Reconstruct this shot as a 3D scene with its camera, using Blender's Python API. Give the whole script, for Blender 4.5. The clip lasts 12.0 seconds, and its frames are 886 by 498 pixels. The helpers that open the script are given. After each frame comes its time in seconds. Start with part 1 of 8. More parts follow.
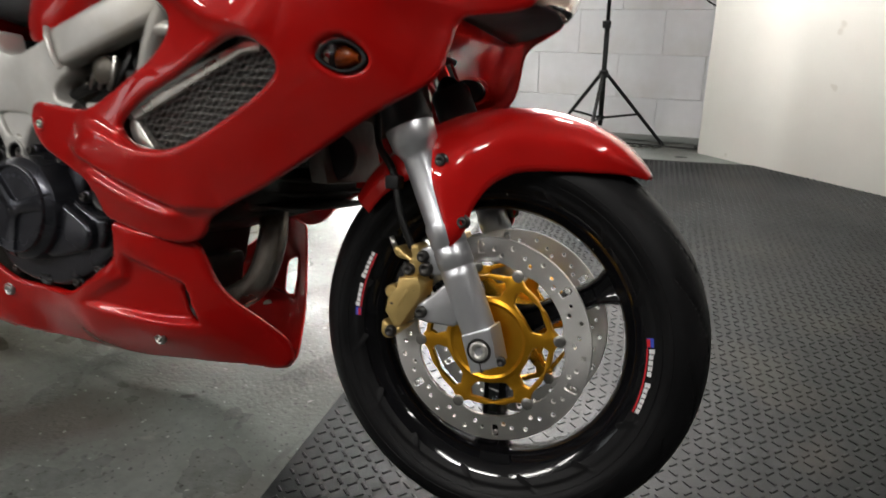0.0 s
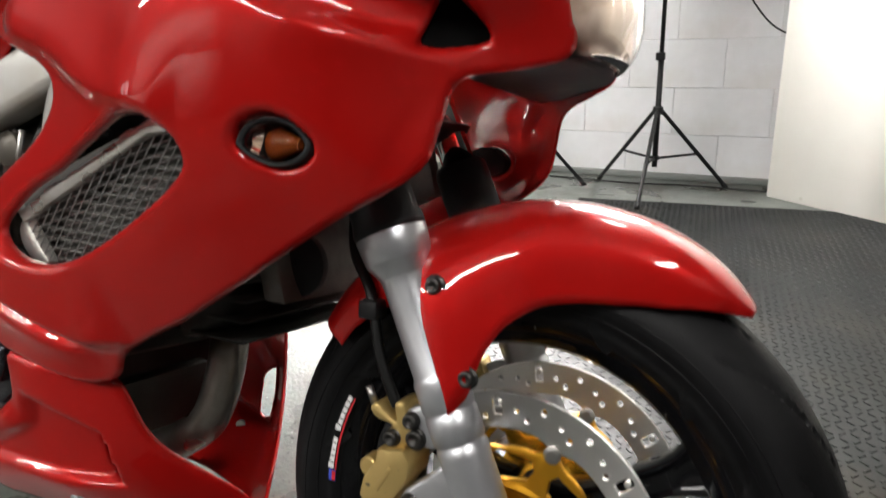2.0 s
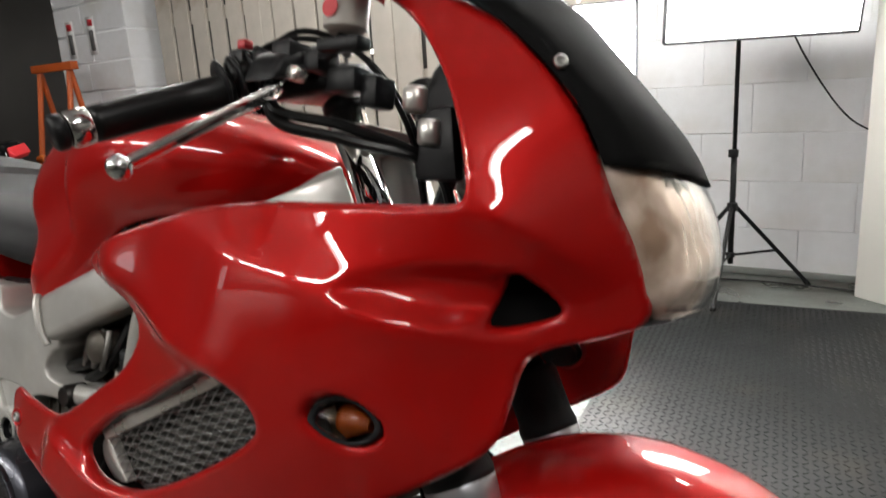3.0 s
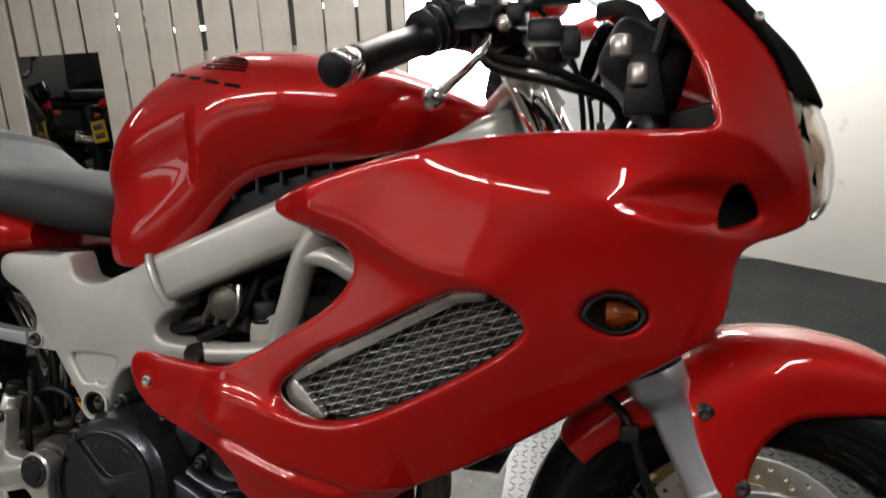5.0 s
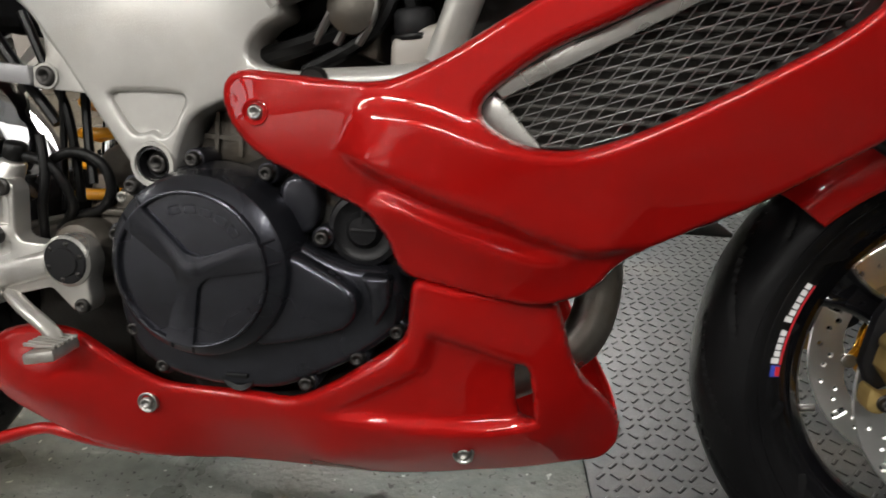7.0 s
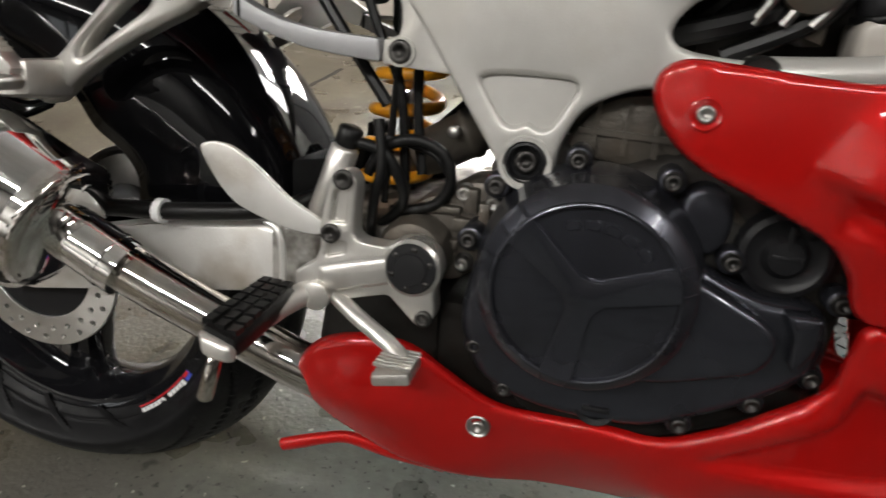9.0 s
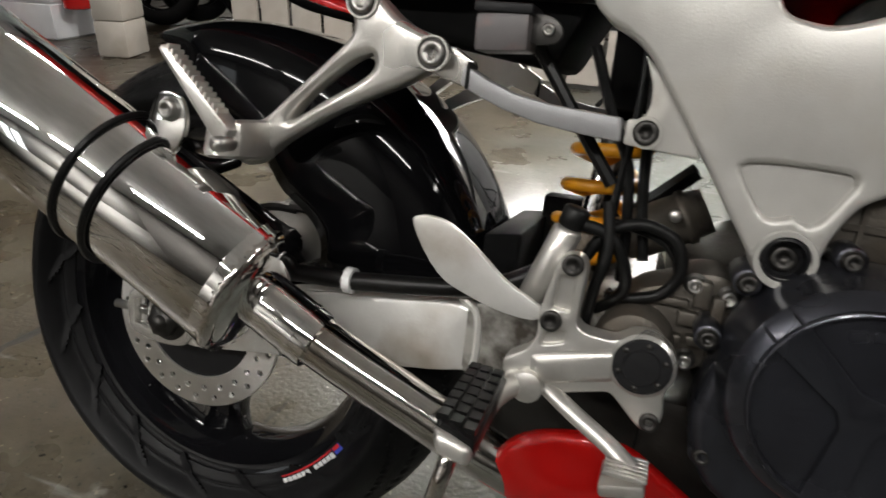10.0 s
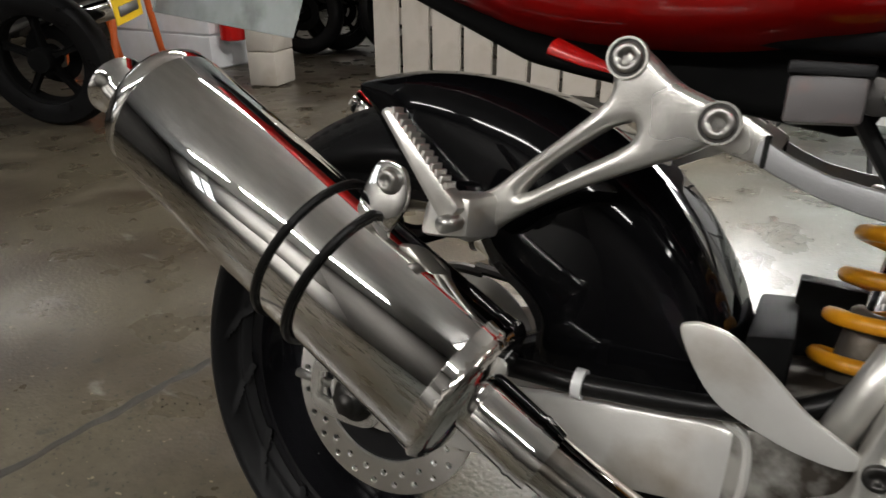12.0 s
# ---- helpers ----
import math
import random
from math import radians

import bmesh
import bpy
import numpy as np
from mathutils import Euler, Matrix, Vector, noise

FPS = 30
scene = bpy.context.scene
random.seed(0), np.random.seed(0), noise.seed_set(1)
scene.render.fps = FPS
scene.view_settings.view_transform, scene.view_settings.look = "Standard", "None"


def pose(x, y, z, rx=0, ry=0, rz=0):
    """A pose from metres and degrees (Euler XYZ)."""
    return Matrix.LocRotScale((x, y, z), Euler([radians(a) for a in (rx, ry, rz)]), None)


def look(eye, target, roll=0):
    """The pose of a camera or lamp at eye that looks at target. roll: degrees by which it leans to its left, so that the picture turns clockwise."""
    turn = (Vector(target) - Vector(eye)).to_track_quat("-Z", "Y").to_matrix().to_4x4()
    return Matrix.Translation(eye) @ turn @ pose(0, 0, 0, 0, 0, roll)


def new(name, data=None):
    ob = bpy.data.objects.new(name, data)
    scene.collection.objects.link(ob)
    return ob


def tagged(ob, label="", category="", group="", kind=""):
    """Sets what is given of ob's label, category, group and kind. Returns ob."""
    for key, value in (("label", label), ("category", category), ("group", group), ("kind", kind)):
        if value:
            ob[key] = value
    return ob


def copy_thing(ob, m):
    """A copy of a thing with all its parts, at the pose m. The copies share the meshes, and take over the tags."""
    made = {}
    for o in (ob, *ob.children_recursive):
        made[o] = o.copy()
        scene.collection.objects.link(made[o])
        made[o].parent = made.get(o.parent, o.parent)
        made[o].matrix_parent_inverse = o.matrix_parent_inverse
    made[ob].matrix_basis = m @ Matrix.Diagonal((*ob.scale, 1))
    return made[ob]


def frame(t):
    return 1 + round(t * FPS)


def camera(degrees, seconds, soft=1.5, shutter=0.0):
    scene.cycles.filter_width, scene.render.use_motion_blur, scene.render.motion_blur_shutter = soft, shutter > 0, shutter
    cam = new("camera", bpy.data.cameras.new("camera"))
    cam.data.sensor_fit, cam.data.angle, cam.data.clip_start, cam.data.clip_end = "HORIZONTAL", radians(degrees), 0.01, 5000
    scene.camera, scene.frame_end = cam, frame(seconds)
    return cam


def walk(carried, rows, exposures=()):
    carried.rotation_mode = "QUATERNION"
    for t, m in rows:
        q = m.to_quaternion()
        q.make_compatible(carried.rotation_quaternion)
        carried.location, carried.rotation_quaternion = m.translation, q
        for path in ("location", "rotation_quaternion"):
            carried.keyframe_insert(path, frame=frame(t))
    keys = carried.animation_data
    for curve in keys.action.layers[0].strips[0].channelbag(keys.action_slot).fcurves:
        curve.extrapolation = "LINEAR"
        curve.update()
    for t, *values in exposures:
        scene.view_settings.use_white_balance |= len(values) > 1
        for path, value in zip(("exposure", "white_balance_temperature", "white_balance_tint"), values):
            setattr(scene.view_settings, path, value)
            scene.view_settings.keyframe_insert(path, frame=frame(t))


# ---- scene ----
cam = camera(67.0, 12.0, shutter=0.35)
PATH = [
    (0, (1.708, -0.793, 0.78), (0.956, 0.914, 0.059), -0.5),
    (0.5, (1.676, -0.694, 0.692), (1.005, 1.019, -0.093), -0.5),
    (1, (1.659, -0.605, 0.651), (0.942, 1.087, -0.138), -1.4),
    (1.5, (1.637, -0.535, 0.701), (0.823, 1.147, -0.015), -1.9),
    (2, (1.625, -0.481, 0.792), (0.733, 1.191, 0.153), -2.2),
    (2.5, (1.614, -0.438, 0.868), (0.629, 1.214, 0.32), -2.1),
    (3, (1.603, -0.431, 0.96), (0.522, 1.188, 0.499), -3.6),
    (3.2, (1.599, -0.439, 0.987), (0.502, 1.175, 0.551), -3.4),
    (4.8, (1.31, -0.691, 0.961), (0.697, 1.151, 0.482), -2.7),
    (5, (1.282, -0.69, 0.945), (0.707, 1.15, 0.413), -2.8),
    (5.5, (1.208, -0.637, 0.901), (0.734, 1.189, 0.237), -2.8),
    (6, (1.121, -0.621, 0.843), (0.683, 1.187, 0.109), -1.8),
    (6.5, (1.031, -0.617, 0.777), (0.7, 1.183, -0.03), -0.9),
    (6.7, (0.999, -0.613, 0.753), (0.693, 1.181, -0.076), -0.3),
    (8.3, (0.724, -0.596, 0.694), (0.532, 1.162, -0.239), -0.2),
    (8.5, (0.705, -0.585, 0.694), (0.443, 1.152, -0.263), 0.3),
    (9, (0.646, -0.549, 0.736), (0.209, 1.124, -0.269), 0.6),
    (9.5, (0.558, -0.562, 0.72), (0.038, 1.152, -0.171), 1.3),
    (10, (0.493, -0.545, 0.739), (-0.101, 1.154, -0.133), 1.8),
    (10.5, (0.455, -0.527, 0.743), (-0.283, 1.102, -0.153), 1.2),
    (11, (0.424, -0.506, 0.74), (-0.386, 1.088, -0.155), 0.9),
    (11.5, (0.394, -0.494, 0.745), (-0.447, 1.107, -0.11), 1.4),
    (12, (0.354, -0.485, 0.749), (-0.556, 1.097, -0.069), -0.2),
]
walk(cam, [(t, look(eye, target, roll)) for t, eye, target, roll in PATH],
     exposures=[(0, -0.1), (1, 0.16), (2, 0.36), (2.5, 0.3), (3.1, -0.08), (5, -0.14), (5.5, 0.05), (6.5, 0.16), (8.3, 0.58), (9.3, 0.12), (12, -0.06)])

# ---- light ----
world = bpy.data.worlds.new("workshop_air")
scene.world = world
world.use_nodes = True
world.node_tree.nodes["Background"].inputs[0].default_value = (0.75, 0.8, 0.9, 1)
world.node_tree.nodes["Background"].inputs[1].default_value = 0.01
scene.view_settings.exposure = 0.0


def strip_lamp(name, at, aim, size_x, size_y, power, tint=(1.0, 0.975, 0.935), spread=180):
    data = bpy.data.lights.new(name, "AREA")
    data.shape, data.size, data.size_y, data.energy, data.color = "RECTANGLE", size_x, size_y, power, tint
    data.spread = radians(spread)
    ob = new(name, data)
    ob.matrix_world = look(at, aim)
    return ob


# ---- materials ----
def shader(name):
    m = bpy.data.materials.new(name)
    m.use_nodes = True
    nt = m.node_tree
    return m, nt, nt.nodes["Principled BSDF"]


def mat(name, base, rough=0.5, metal=0.0, coat=0.0, vary=0.12, grain=60.0, bump=0.0, bump_scale=200.0, rough_vary=0.1,
        stain=None, stain_scale=8.0, stain_cut=(0.5, 0.7), flecks=None):
    """A plain surface with two scales of variation in colour, a varied gloss and a fine relief."""
    m, nt, p = shader(name)
    p.inputs["Roughness"].default_value, p.inputs["Metallic"].default_value = rough, metal
    p.inputs["Coat Weight"].default_value, p.inputs["Coat Roughness"].default_value = coat, 0.03
    co = nt.nodes.new("ShaderNodeTexCoord")

    def noise_node(scale, detail=4.0):
        n = nt.nodes.new("ShaderNodeTexNoise")
        n.inputs["Scale"].default_value, n.inputs["Detail"].default_value = scale, detail
        nt.links.new(co.outputs["Object"], n.inputs["Vector"])
        return n

    n1, n2 = noise_node(grain), noise_node(grain / 9)
    mix = nt.nodes.new("ShaderNodeMath")
    mix.operation = "ADD"
    nt.links.new(n1.outputs[0], mix.inputs[0])
    nt.links.new(n2.outputs[0], mix.inputs[1])
    ramp = nt.nodes.new("ShaderNodeMapRange")
    ramp.inputs[1].default_value, ramp.inputs[2].default_value = 0.6, 1.4
    ramp.inputs[3].default_value, ramp.inputs[4].default_value = 1 - vary, 1 + vary
    nt.links.new(mix.outputs[0], ramp.inputs[0])
    hue = nt.nodes.new("ShaderNodeHueSaturation")
    hue.inputs["Color"].default_value = (*base, 1)
    nt.links.new(ramp.outputs[0], hue.inputs["Value"])
    colour = hue.outputs[0]
    if stain:
        n3 = noise_node(stain_scale, 8.0)
        cut = nt.nodes.new("ShaderNodeMapRange")
        cut.inputs[1].default_value, cut.inputs[2].default_value = stain_cut
        nt.links.new(n3.outputs[0], cut.inputs[0])
        over = nt.nodes.new("ShaderNodeMix")
        over.data_type = "RGBA"
        over.inputs[7].default_value = (*stain, 1)
        nt.links.new(cut.outputs[0], over.inputs[0])
        nt.links.new(colour, over.inputs[6])
        colour = over.outputs[2]
    if flecks:
        n4 = noise_node(flecks[1], 2.0)
        cut = nt.nodes.new("ShaderNodeMapRange")
        cut.inputs[1].default_value, cut.inputs[2].default_value = flecks[2], flecks[2] + 0.03
        nt.links.new(n4.outputs[0], cut.inputs[0])
        over = nt.nodes.new("ShaderNodeMix")
        over.data_type = "RGBA"
        over.inputs[7].default_value = (*flecks[0], 1)
        nt.links.new(cut.outputs[0], over.inputs[0])
        nt.links.new(colour, over.inputs[6])
        colour = over.outputs[2]
    nt.links.new(colour, p.inputs["Base Color"])
    if rough_vary:
        rr = nt.nodes.new("ShaderNodeMapRange")
        rr.inputs[1].default_value, rr.inputs[2].default_value = 0.3, 0.7
        rr.inputs[3].default_value, rr.inputs[4].default_value = max(0.02, rough - rough_vary), min(1, rough + rough_vary)
        nt.links.new(n2.outputs[0], rr.inputs[0])
        nt.links.new(rr.outputs[0], p.inputs["Roughness"])
    if bump:
        nb = noise_node(bump_scale, 5.0)
        b = nt.nodes.new("ShaderNodeBump")
        b.inputs["Strength"].default_value, b.inputs["Distance"].default_value = bump, 0.002
        nt.links.new(nb.outputs[0], b.inputs["Height"])
        nt.links.new(b.outputs[0], p.inputs["Normal"])
    return m


RED = mat("red_paint", (0.44, 0.0055, 0.0045), 0.42, metal=0.22, coat=1.0, vary=0.04, rough_vary=0.04, grain=30)
RED.node_tree.nodes["Principled BSDF"].inputs["Specular IOR Level"].default_value = 0.06
RED.node_tree.nodes["Principled BSDF"].inputs["Coat IOR"].default_value = 1.52
RED.node_tree.nodes["Principled BSDF"].inputs["Coat Roughness"].default_value = 0.012
BLACK_GLOSS = mat("black_gloss", (0.003, 0.003, 0.0035), 0.06, vary=0.1, rough_vary=0.03)
BLACK_GLOSS.node_tree.nodes["Principled BSDF"].inputs["Specular IOR Level"].default_value = 0.2
RIM_BLACK = mat("black_rim_paint", (0.006, 0.006, 0.007), 0.07, vary=0.15, rough_vary=0.04, flecks=((0.3, 0.29, 0.27), 90.0, 0.74))
RIM_BLACK.node_tree.nodes["Principled BSDF"].inputs["Specular IOR Level"].default_value = 0.35
BLACK_PLASTIC = mat("black_plastic", (0.011, 0.011, 0.012), 0.5, vary=0.2, bump=0.15, bump_scale=900)
BLACK_PLASTIC.node_tree.nodes["Principled BSDF"].inputs["Specular IOR Level"].default_value = 0.3
BLACK_SATIN = mat("black_satin_metal", (0.01, 0.01, 0.011), 0.38, vary=0.2, bump=0.1, bump_scale=500)
BLACK_SATIN.node_tree.nodes["Principled BSDF"].inputs["Specular IOR Level"].default_value = 0.25
TYRE = mat("tyre_rubber", (0.0065, 0.0065, 0.007), 0.42, vary=0.3, grain=90, bump=0.25, bump_scale=700, rough_vary=0.15)
TYRE.node_tree.nodes["Principled BSDF"].inputs["Specular IOR Level"].default_value = 0.16
HOSE = mat("hose_rubber", (0.0045, 0.0045, 0.0045), 0.36, vary=0.2)
HOSE.node_tree.nodes["Principled BSDF"].inputs["Specular IOR Level"].default_value = 0.3
MATT_BLACK = mat("matt_black_plastic", (0.007, 0.007, 0.007), 0.85, vary=0.2)
MATT_BLACK.node_tree.nodes["Principled BSDF"].inputs["Specular IOR Level"].default_value = 0.05
FRAME_SILVER = mat("frame_silver_paint", (0.52, 0.51, 0.48), 0.38, metal=0.38, coat=0.25, vary=0.06, bump=0.08, bump_scale=600, stain=(0.45, 0.42, 0.36), stain_scale=9, stain_cut=(0.55, 0.8))
FORK_SILVER = mat("fork_silver_paint", (0.6, 0.61, 0.64), 0.32, metal=0.8, coat=0.2, vary=0.05, rough_vary=0.06)
ALU = mat("bare_aluminium", (0.66, 0.645, 0.61), 0.32, metal=0.78, vary=0.1, grain=40, bump=0.12, bump_scale=400, stain=(0.36, 0.33, 0.29), stain_scale=14, stain_cut=(0.55, 0.8))
SWING_ALU = mat("swingarm_aluminium", (0.74, 0.73, 0.7), 0.36, metal=0.4, vary=0.1, grain=30, bump=0.1, bump_scale=300, stain=(0.42, 0.37, 0.3), stain_scale=11, stain_cut=(0.52, 0.75))
GRIMY_ALU = mat("grimy_aluminium", (0.42, 0.41, 0.38), 0.42, metal=0.4, vary=0.2, grain=50, bump=0.2, bump_scale=300, stain=(0.06, 0.05, 0.04), stain_scale=22, stain_cut=(0.42, 0.56))
# frame silver made darker, with the link bar's shade put into the colour
LINK_SHADED = mat("shaded_link_silver", (0.34, 0.34, 0.345), 0.42, metal=0.3, coat=0.2, vary=0.08, bump=0.1, bump_scale=500)
CHROME = mat("polished_steel", (0.9, 0.89, 0.87), 0.035, metal=1.0, vary=0.03, rough_vary=0.02)
PIPE_STEEL = mat("exhaust_steel", (0.74, 0.71, 0.67), 0.09, metal=1.0, vary=0.12, rough_vary=0.05, stain=(0.42, 0.35, 0.28), stain_scale=18, stain_cut=(0.55, 0.8))
HEADER_STEEL = mat("header_steel", (0.3, 0.27, 0.24), 0.4, metal=0.9, vary=0.2, rough_vary=0.15, bump=0.15, bump_scale=300, stain=(0.16, 0.11, 0.08), stain_scale=20)
DISC_STEEL = mat("brake_disc_steel", (0.9, 0.89, 0.87), 0.32, metal=1.0, vary=0.08, grain=25, rough_vary=0.06)
DISC_STEEL.node_tree.nodes["Principled BSDF"].inputs["Anisotropic"].default_value = 0.75
turn = DISC_STEEL.node_tree.nodes.new("ShaderNodeTangent")
turn.direction_type, turn.axis = "RADIAL", "Y"
DISC_STEEL.node_tree.links.new(turn.outputs[0], DISC_STEEL.node_tree.nodes["Principled BSDF"].inputs["Tangent"])
nt = DISC_STEEL.node_tree
turned = nt.nodes.new("ShaderNodeTangent")
turned.direction_type, turned.axis = "RADIAL", "Y"
nt.links.new(turned.outputs[0], nt.nodes["Principled BSDF"].inputs["Tangent"])
nt.nodes["Principled BSDF"].inputs["Anisotropic"].default_value = 0.75
GOLD = mat("gold_anodised", (0.85, 0.42, 0.03), 0.3, metal=0.9, vary=0.06, rough_vary=0.06)
CALIPER_GOLD = mat("gold_caliper_paint", (0.56, 0.4, 0.15), 0.34, metal=0.6, vary=0.08, bump=0.12, bump_scale=500, flecks=((0.1, 0.08, 0.05), 60, 0.72))
YELLOW = mat("yellow_spring_paint", (0.78, 0.33, 0.012), 0.35, coat=0.4, vary=0.06)
ENGINE_GREY = mat("engine_grey_paint", (0.054, 0.056, 0.068), 0.28, metal=0.75, coat=0.25, vary=0.1, bump=0.06, bump_scale=700, stain=(0.026, 0.025, 0.029), stain_scale=12, stain_cut=(0.5, 0.8))
ENGINE_DARK = mat("engine_cases", (0.03, 0.028, 0.025), 0.55, metal=0.5, vary=0.3, grain=30, bump=0.3, bump_scale=200, stain=(0.025, 0.02, 0.016), stain_scale=16)
ENGINE_ALU = mat("engine_cast_aluminium", (0.11, 0.098, 0.082), 0.45, metal=0.5, vary=0.3, grain=40, bump=0.3, bump_scale=250, stain=(0.1, 0.08, 0.06), stain_scale=20)
BOLT_STEEL = mat("bolt_steel", (0.42, 0.41, 0.39), 0.35, metal=1.0, vary=0.15)
DARK_BOLT = mat("dark_bolt_steel", (0.07, 0.067, 0.064), 0.4, metal=0.9, vary=0.2)
SEAT_VINYL = mat("seat_vinyl", (0.018, 0.0185, 0.02), 0.6, vary=0.15, bump=0.3, bump_scale=1200)
MESH_STEEL = mat("grille_wire", (0.4, 0.4, 0.4), 0.35, metal=0.9, vary=0.1)
RADIATOR = mat("radiator_core", (0.13, 0.125, 0.115), 0.5, metal=0.5, vary=0.3)
AMBER = mat("amber_lens", (0.34, 0.075, 0.012), 0.12, coat=0.8, vary=0.1)
WHITE_INK = mat("white_decal", (0.8, 0.8, 0.8), 0.4, vary=0.03)
RED_INK = mat("red_decal", (0.6, 0.02, 0.03), 0.4, vary=0.03)
BLUE_INK = mat("blue_decal", (0.05, 0.08, 0.5), 0.4, vary=0.03)
YELLOW_PLATE = mat("yellow_number_plate", (0.75, 0.5, 0.02), 0.4, vary=0.05)
GREY_BAR = mat("grey_print", (0.12, 0.12, 0.12), 0.5)


def glass(name, tint=(1, 1, 1), rough=0.02):
    m, nt, p = shader(name)
    p.inputs["Base Color"].default_value = (*tint, 1)
    p.inputs["Transmission Weight"].default_value, p.inputs["Roughness"].default_value, p.inputs["IOR"].default_value = 1, rough, 1.3
    return m


def glow(name, tint, power):
    m, nt, p = shader(name)
    p.inputs["Base Color"].default_value = (0.8, 0.8, 0.8, 1)
    p.inputs["Emission Color"].default_value, p.inputs["Emission Strength"].default_value = (*tint, 1), power
    return m


CLEAR = glass("clear_lens")
SMOKE = glass("smoked_screen", (0.55, 0.58, 0.6))
FLUID = mat("fluid_bottle", (0.42, 0.39, 0.35), 0.3, vary=0.08)


# ---- mesh tools ----
def mesh_ob(name, bm, material, parent=None, label="", smooth=40):
    me = bpy.data.meshes.new(name)
    if smooth:
        for f in bm.faces:
            f.smooth = True
        lim = radians(smooth)
        for e in bm.edges:
            if len(e.link_faces) == 2 and e.calc_face_angle(0) > lim:
                e.smooth = False
    bm.to_mesh(me)
    bm.free()
    me.materials.append(material)
    ob = new(name, me)
    if parent:
        ob.parent = parent
    if label:
        ob["label"] = label
    return ob


def part(name, bm, material, parent, label="", smooth=40):
    return mesh_ob(name, bm, material, parent, label, smooth)


def thing(name, label, category, at=None, group="", kind=""):
    ob = new(name)
    if at is not None:
        ob.matrix_world = at
    return tagged(ob, label, category, group, kind)


def curve_pts(pts, n=6, closed=True):
    """Catmull-Rom through the points, n steps each."""
    p = np.array(pts, float)
    k = len(p)
    out = []
    for i in range(k if closed else k - 1):
        a, b, c, d = (p[(i - 1) % k], p[i], p[(i + 1) % k], p[(i + 2) % k]) if closed else (p[max(i - 1, 0)], p[i], p[i + 1], p[min(i + 2, k - 1)])
        for t in np.arange(n) / n:
            out.append(0.5 * (2 * b + (c - a) * t + (2 * a - 5 * b + 4 * c - d) * t * t + (3 * b - a - 3 * c + d) * t ** 3))
    if not closed:
        out.append(p[-1])
    return np.array(out)


def circle2(cx, cz, r, n=20, a0=0.0):
    return [(cx + r * math.cos(a0 + 2 * math.pi * i / n), cz + r * math.sin(a0 + 2 * math.pi * i / n)) for i in range(n)]


def lathe(profile, centre=(0, 0, 0), seg=64, axis="Y", bm=None, closed=False):
    """Turns (radius, along) pairs round an axis through centre."""
    bm = bm or bmesh.new()
    c = Vector(centre)
    rings = []
    for r, a in profile:
        ring = []
        for i in range(seg):
            th = 2 * math.pi * i / seg
            u, v = r * math.cos(th), r * math.sin(th)
            d = Vector((u, a, v)) if axis == "Y" else Vector((u, v, a)) if axis == "Z" else Vector((a, u, v))
            ring.append(bm.verts.new(c + d))
        rings.append(ring)
    pairs = list(zip(rings, rings[1:]))
    if closed:
        pairs.append((rings[-1], rings[0]))
    for r0, r1 in pairs:
        for i in range(seg):
            j = (i + 1) % seg
            bm.faces.new((r0[i], r0[j], r1[j], r1[i]))
    if not closed:
        for ring, (r, a) in ((rings[0], profile[0]), (rings[-1], profile[-1])):
            if r > 1e-4:
                bm.faces.new(ring)
    bmesh.ops.recalc_face_normals(bm, faces=bm.faces)
    return bm


def rod(p0, p1, r0, r1=None, seg=20, bm=None, bevel=0.0, steps=None):
    """A round bar from p0 to p1; steps: (share of the length, radius) pairs for a turned shape."""
    bm = bm or bmesh.new()
    p0, p1 = Vector(p0), Vector(p1)
    d = p1 - p0
    q = d.to_track_quat("Z", "Y").to_matrix()
    r1 = r0 if r1 is None else r1
    prof = steps or ([(0, r0), (1, r1)] if not bevel else [(0, r0 - bevel), (bevel / d.length, r0), (1 - bevel / d.length, r1), (1, r1 - bevel)])
    rings = []
    for s, r in prof:
        rings.append([bm.verts.new(p0 + d * float(s) + q @ Vector((r * math.cos(2 * math.pi * i / seg), r * math.sin(2 * math.pi * i / seg), 0))) for i in range(seg)])
    for a, b in zip(rings, rings[1:]):
        for i in range(seg):
            j = (i + 1) % seg
            bm.faces.new((a[i], a[j], b[j], b[i]))
    bm.faces.new(rings[0][::-1])
    bm.faces.new(rings[-1])
    return bm


def tube(points, r, seg=14, n=8, bm=None, smooth_path=True, radii=None, flat=1.0):
    """A bent round tube along a smooth path. radii: one at each given point."""
    bm = bm or bmesh.new()
    p = curve_pts(points, n, False) if smooth_path else np.array(points, float)
    rr = np.full(len(p), r) if radii is None else np.interp(np.linspace(0, 1, len(p)), np.linspace(0, 1, len(radii)), radii)
    rings, up = [], None
    for i in range(len(p)):
        d = Vector(p[min(i + 1, len(p) - 1)] - p[max(i - 1, 0)]).normalized()
        if up is None:
            up = d.orthogonal().normalized()
        up = (up - d * up.dot(d)).normalized()
        side = d.cross(up)
        rings.append([bm.verts.new(Vector(p[i]) + float(rr[i]) * (up * math.cos(2 * math.pi * k / seg) + side * flat * math.sin(2 * math.pi * k / seg))) for k in range(seg)])
    for a, b in zip(rings, rings[1:]):
        for i in range(seg):
            j = (i + 1) % seg
            bm.faces.new((a[i], a[j], b[j], b[i]))
    bm.faces.new(rings[0][::-1])
    bm.faces.new(rings[-1])
    bmesh.ops.recalc_face_normals(bm, faces=bm.faces)
    return bm


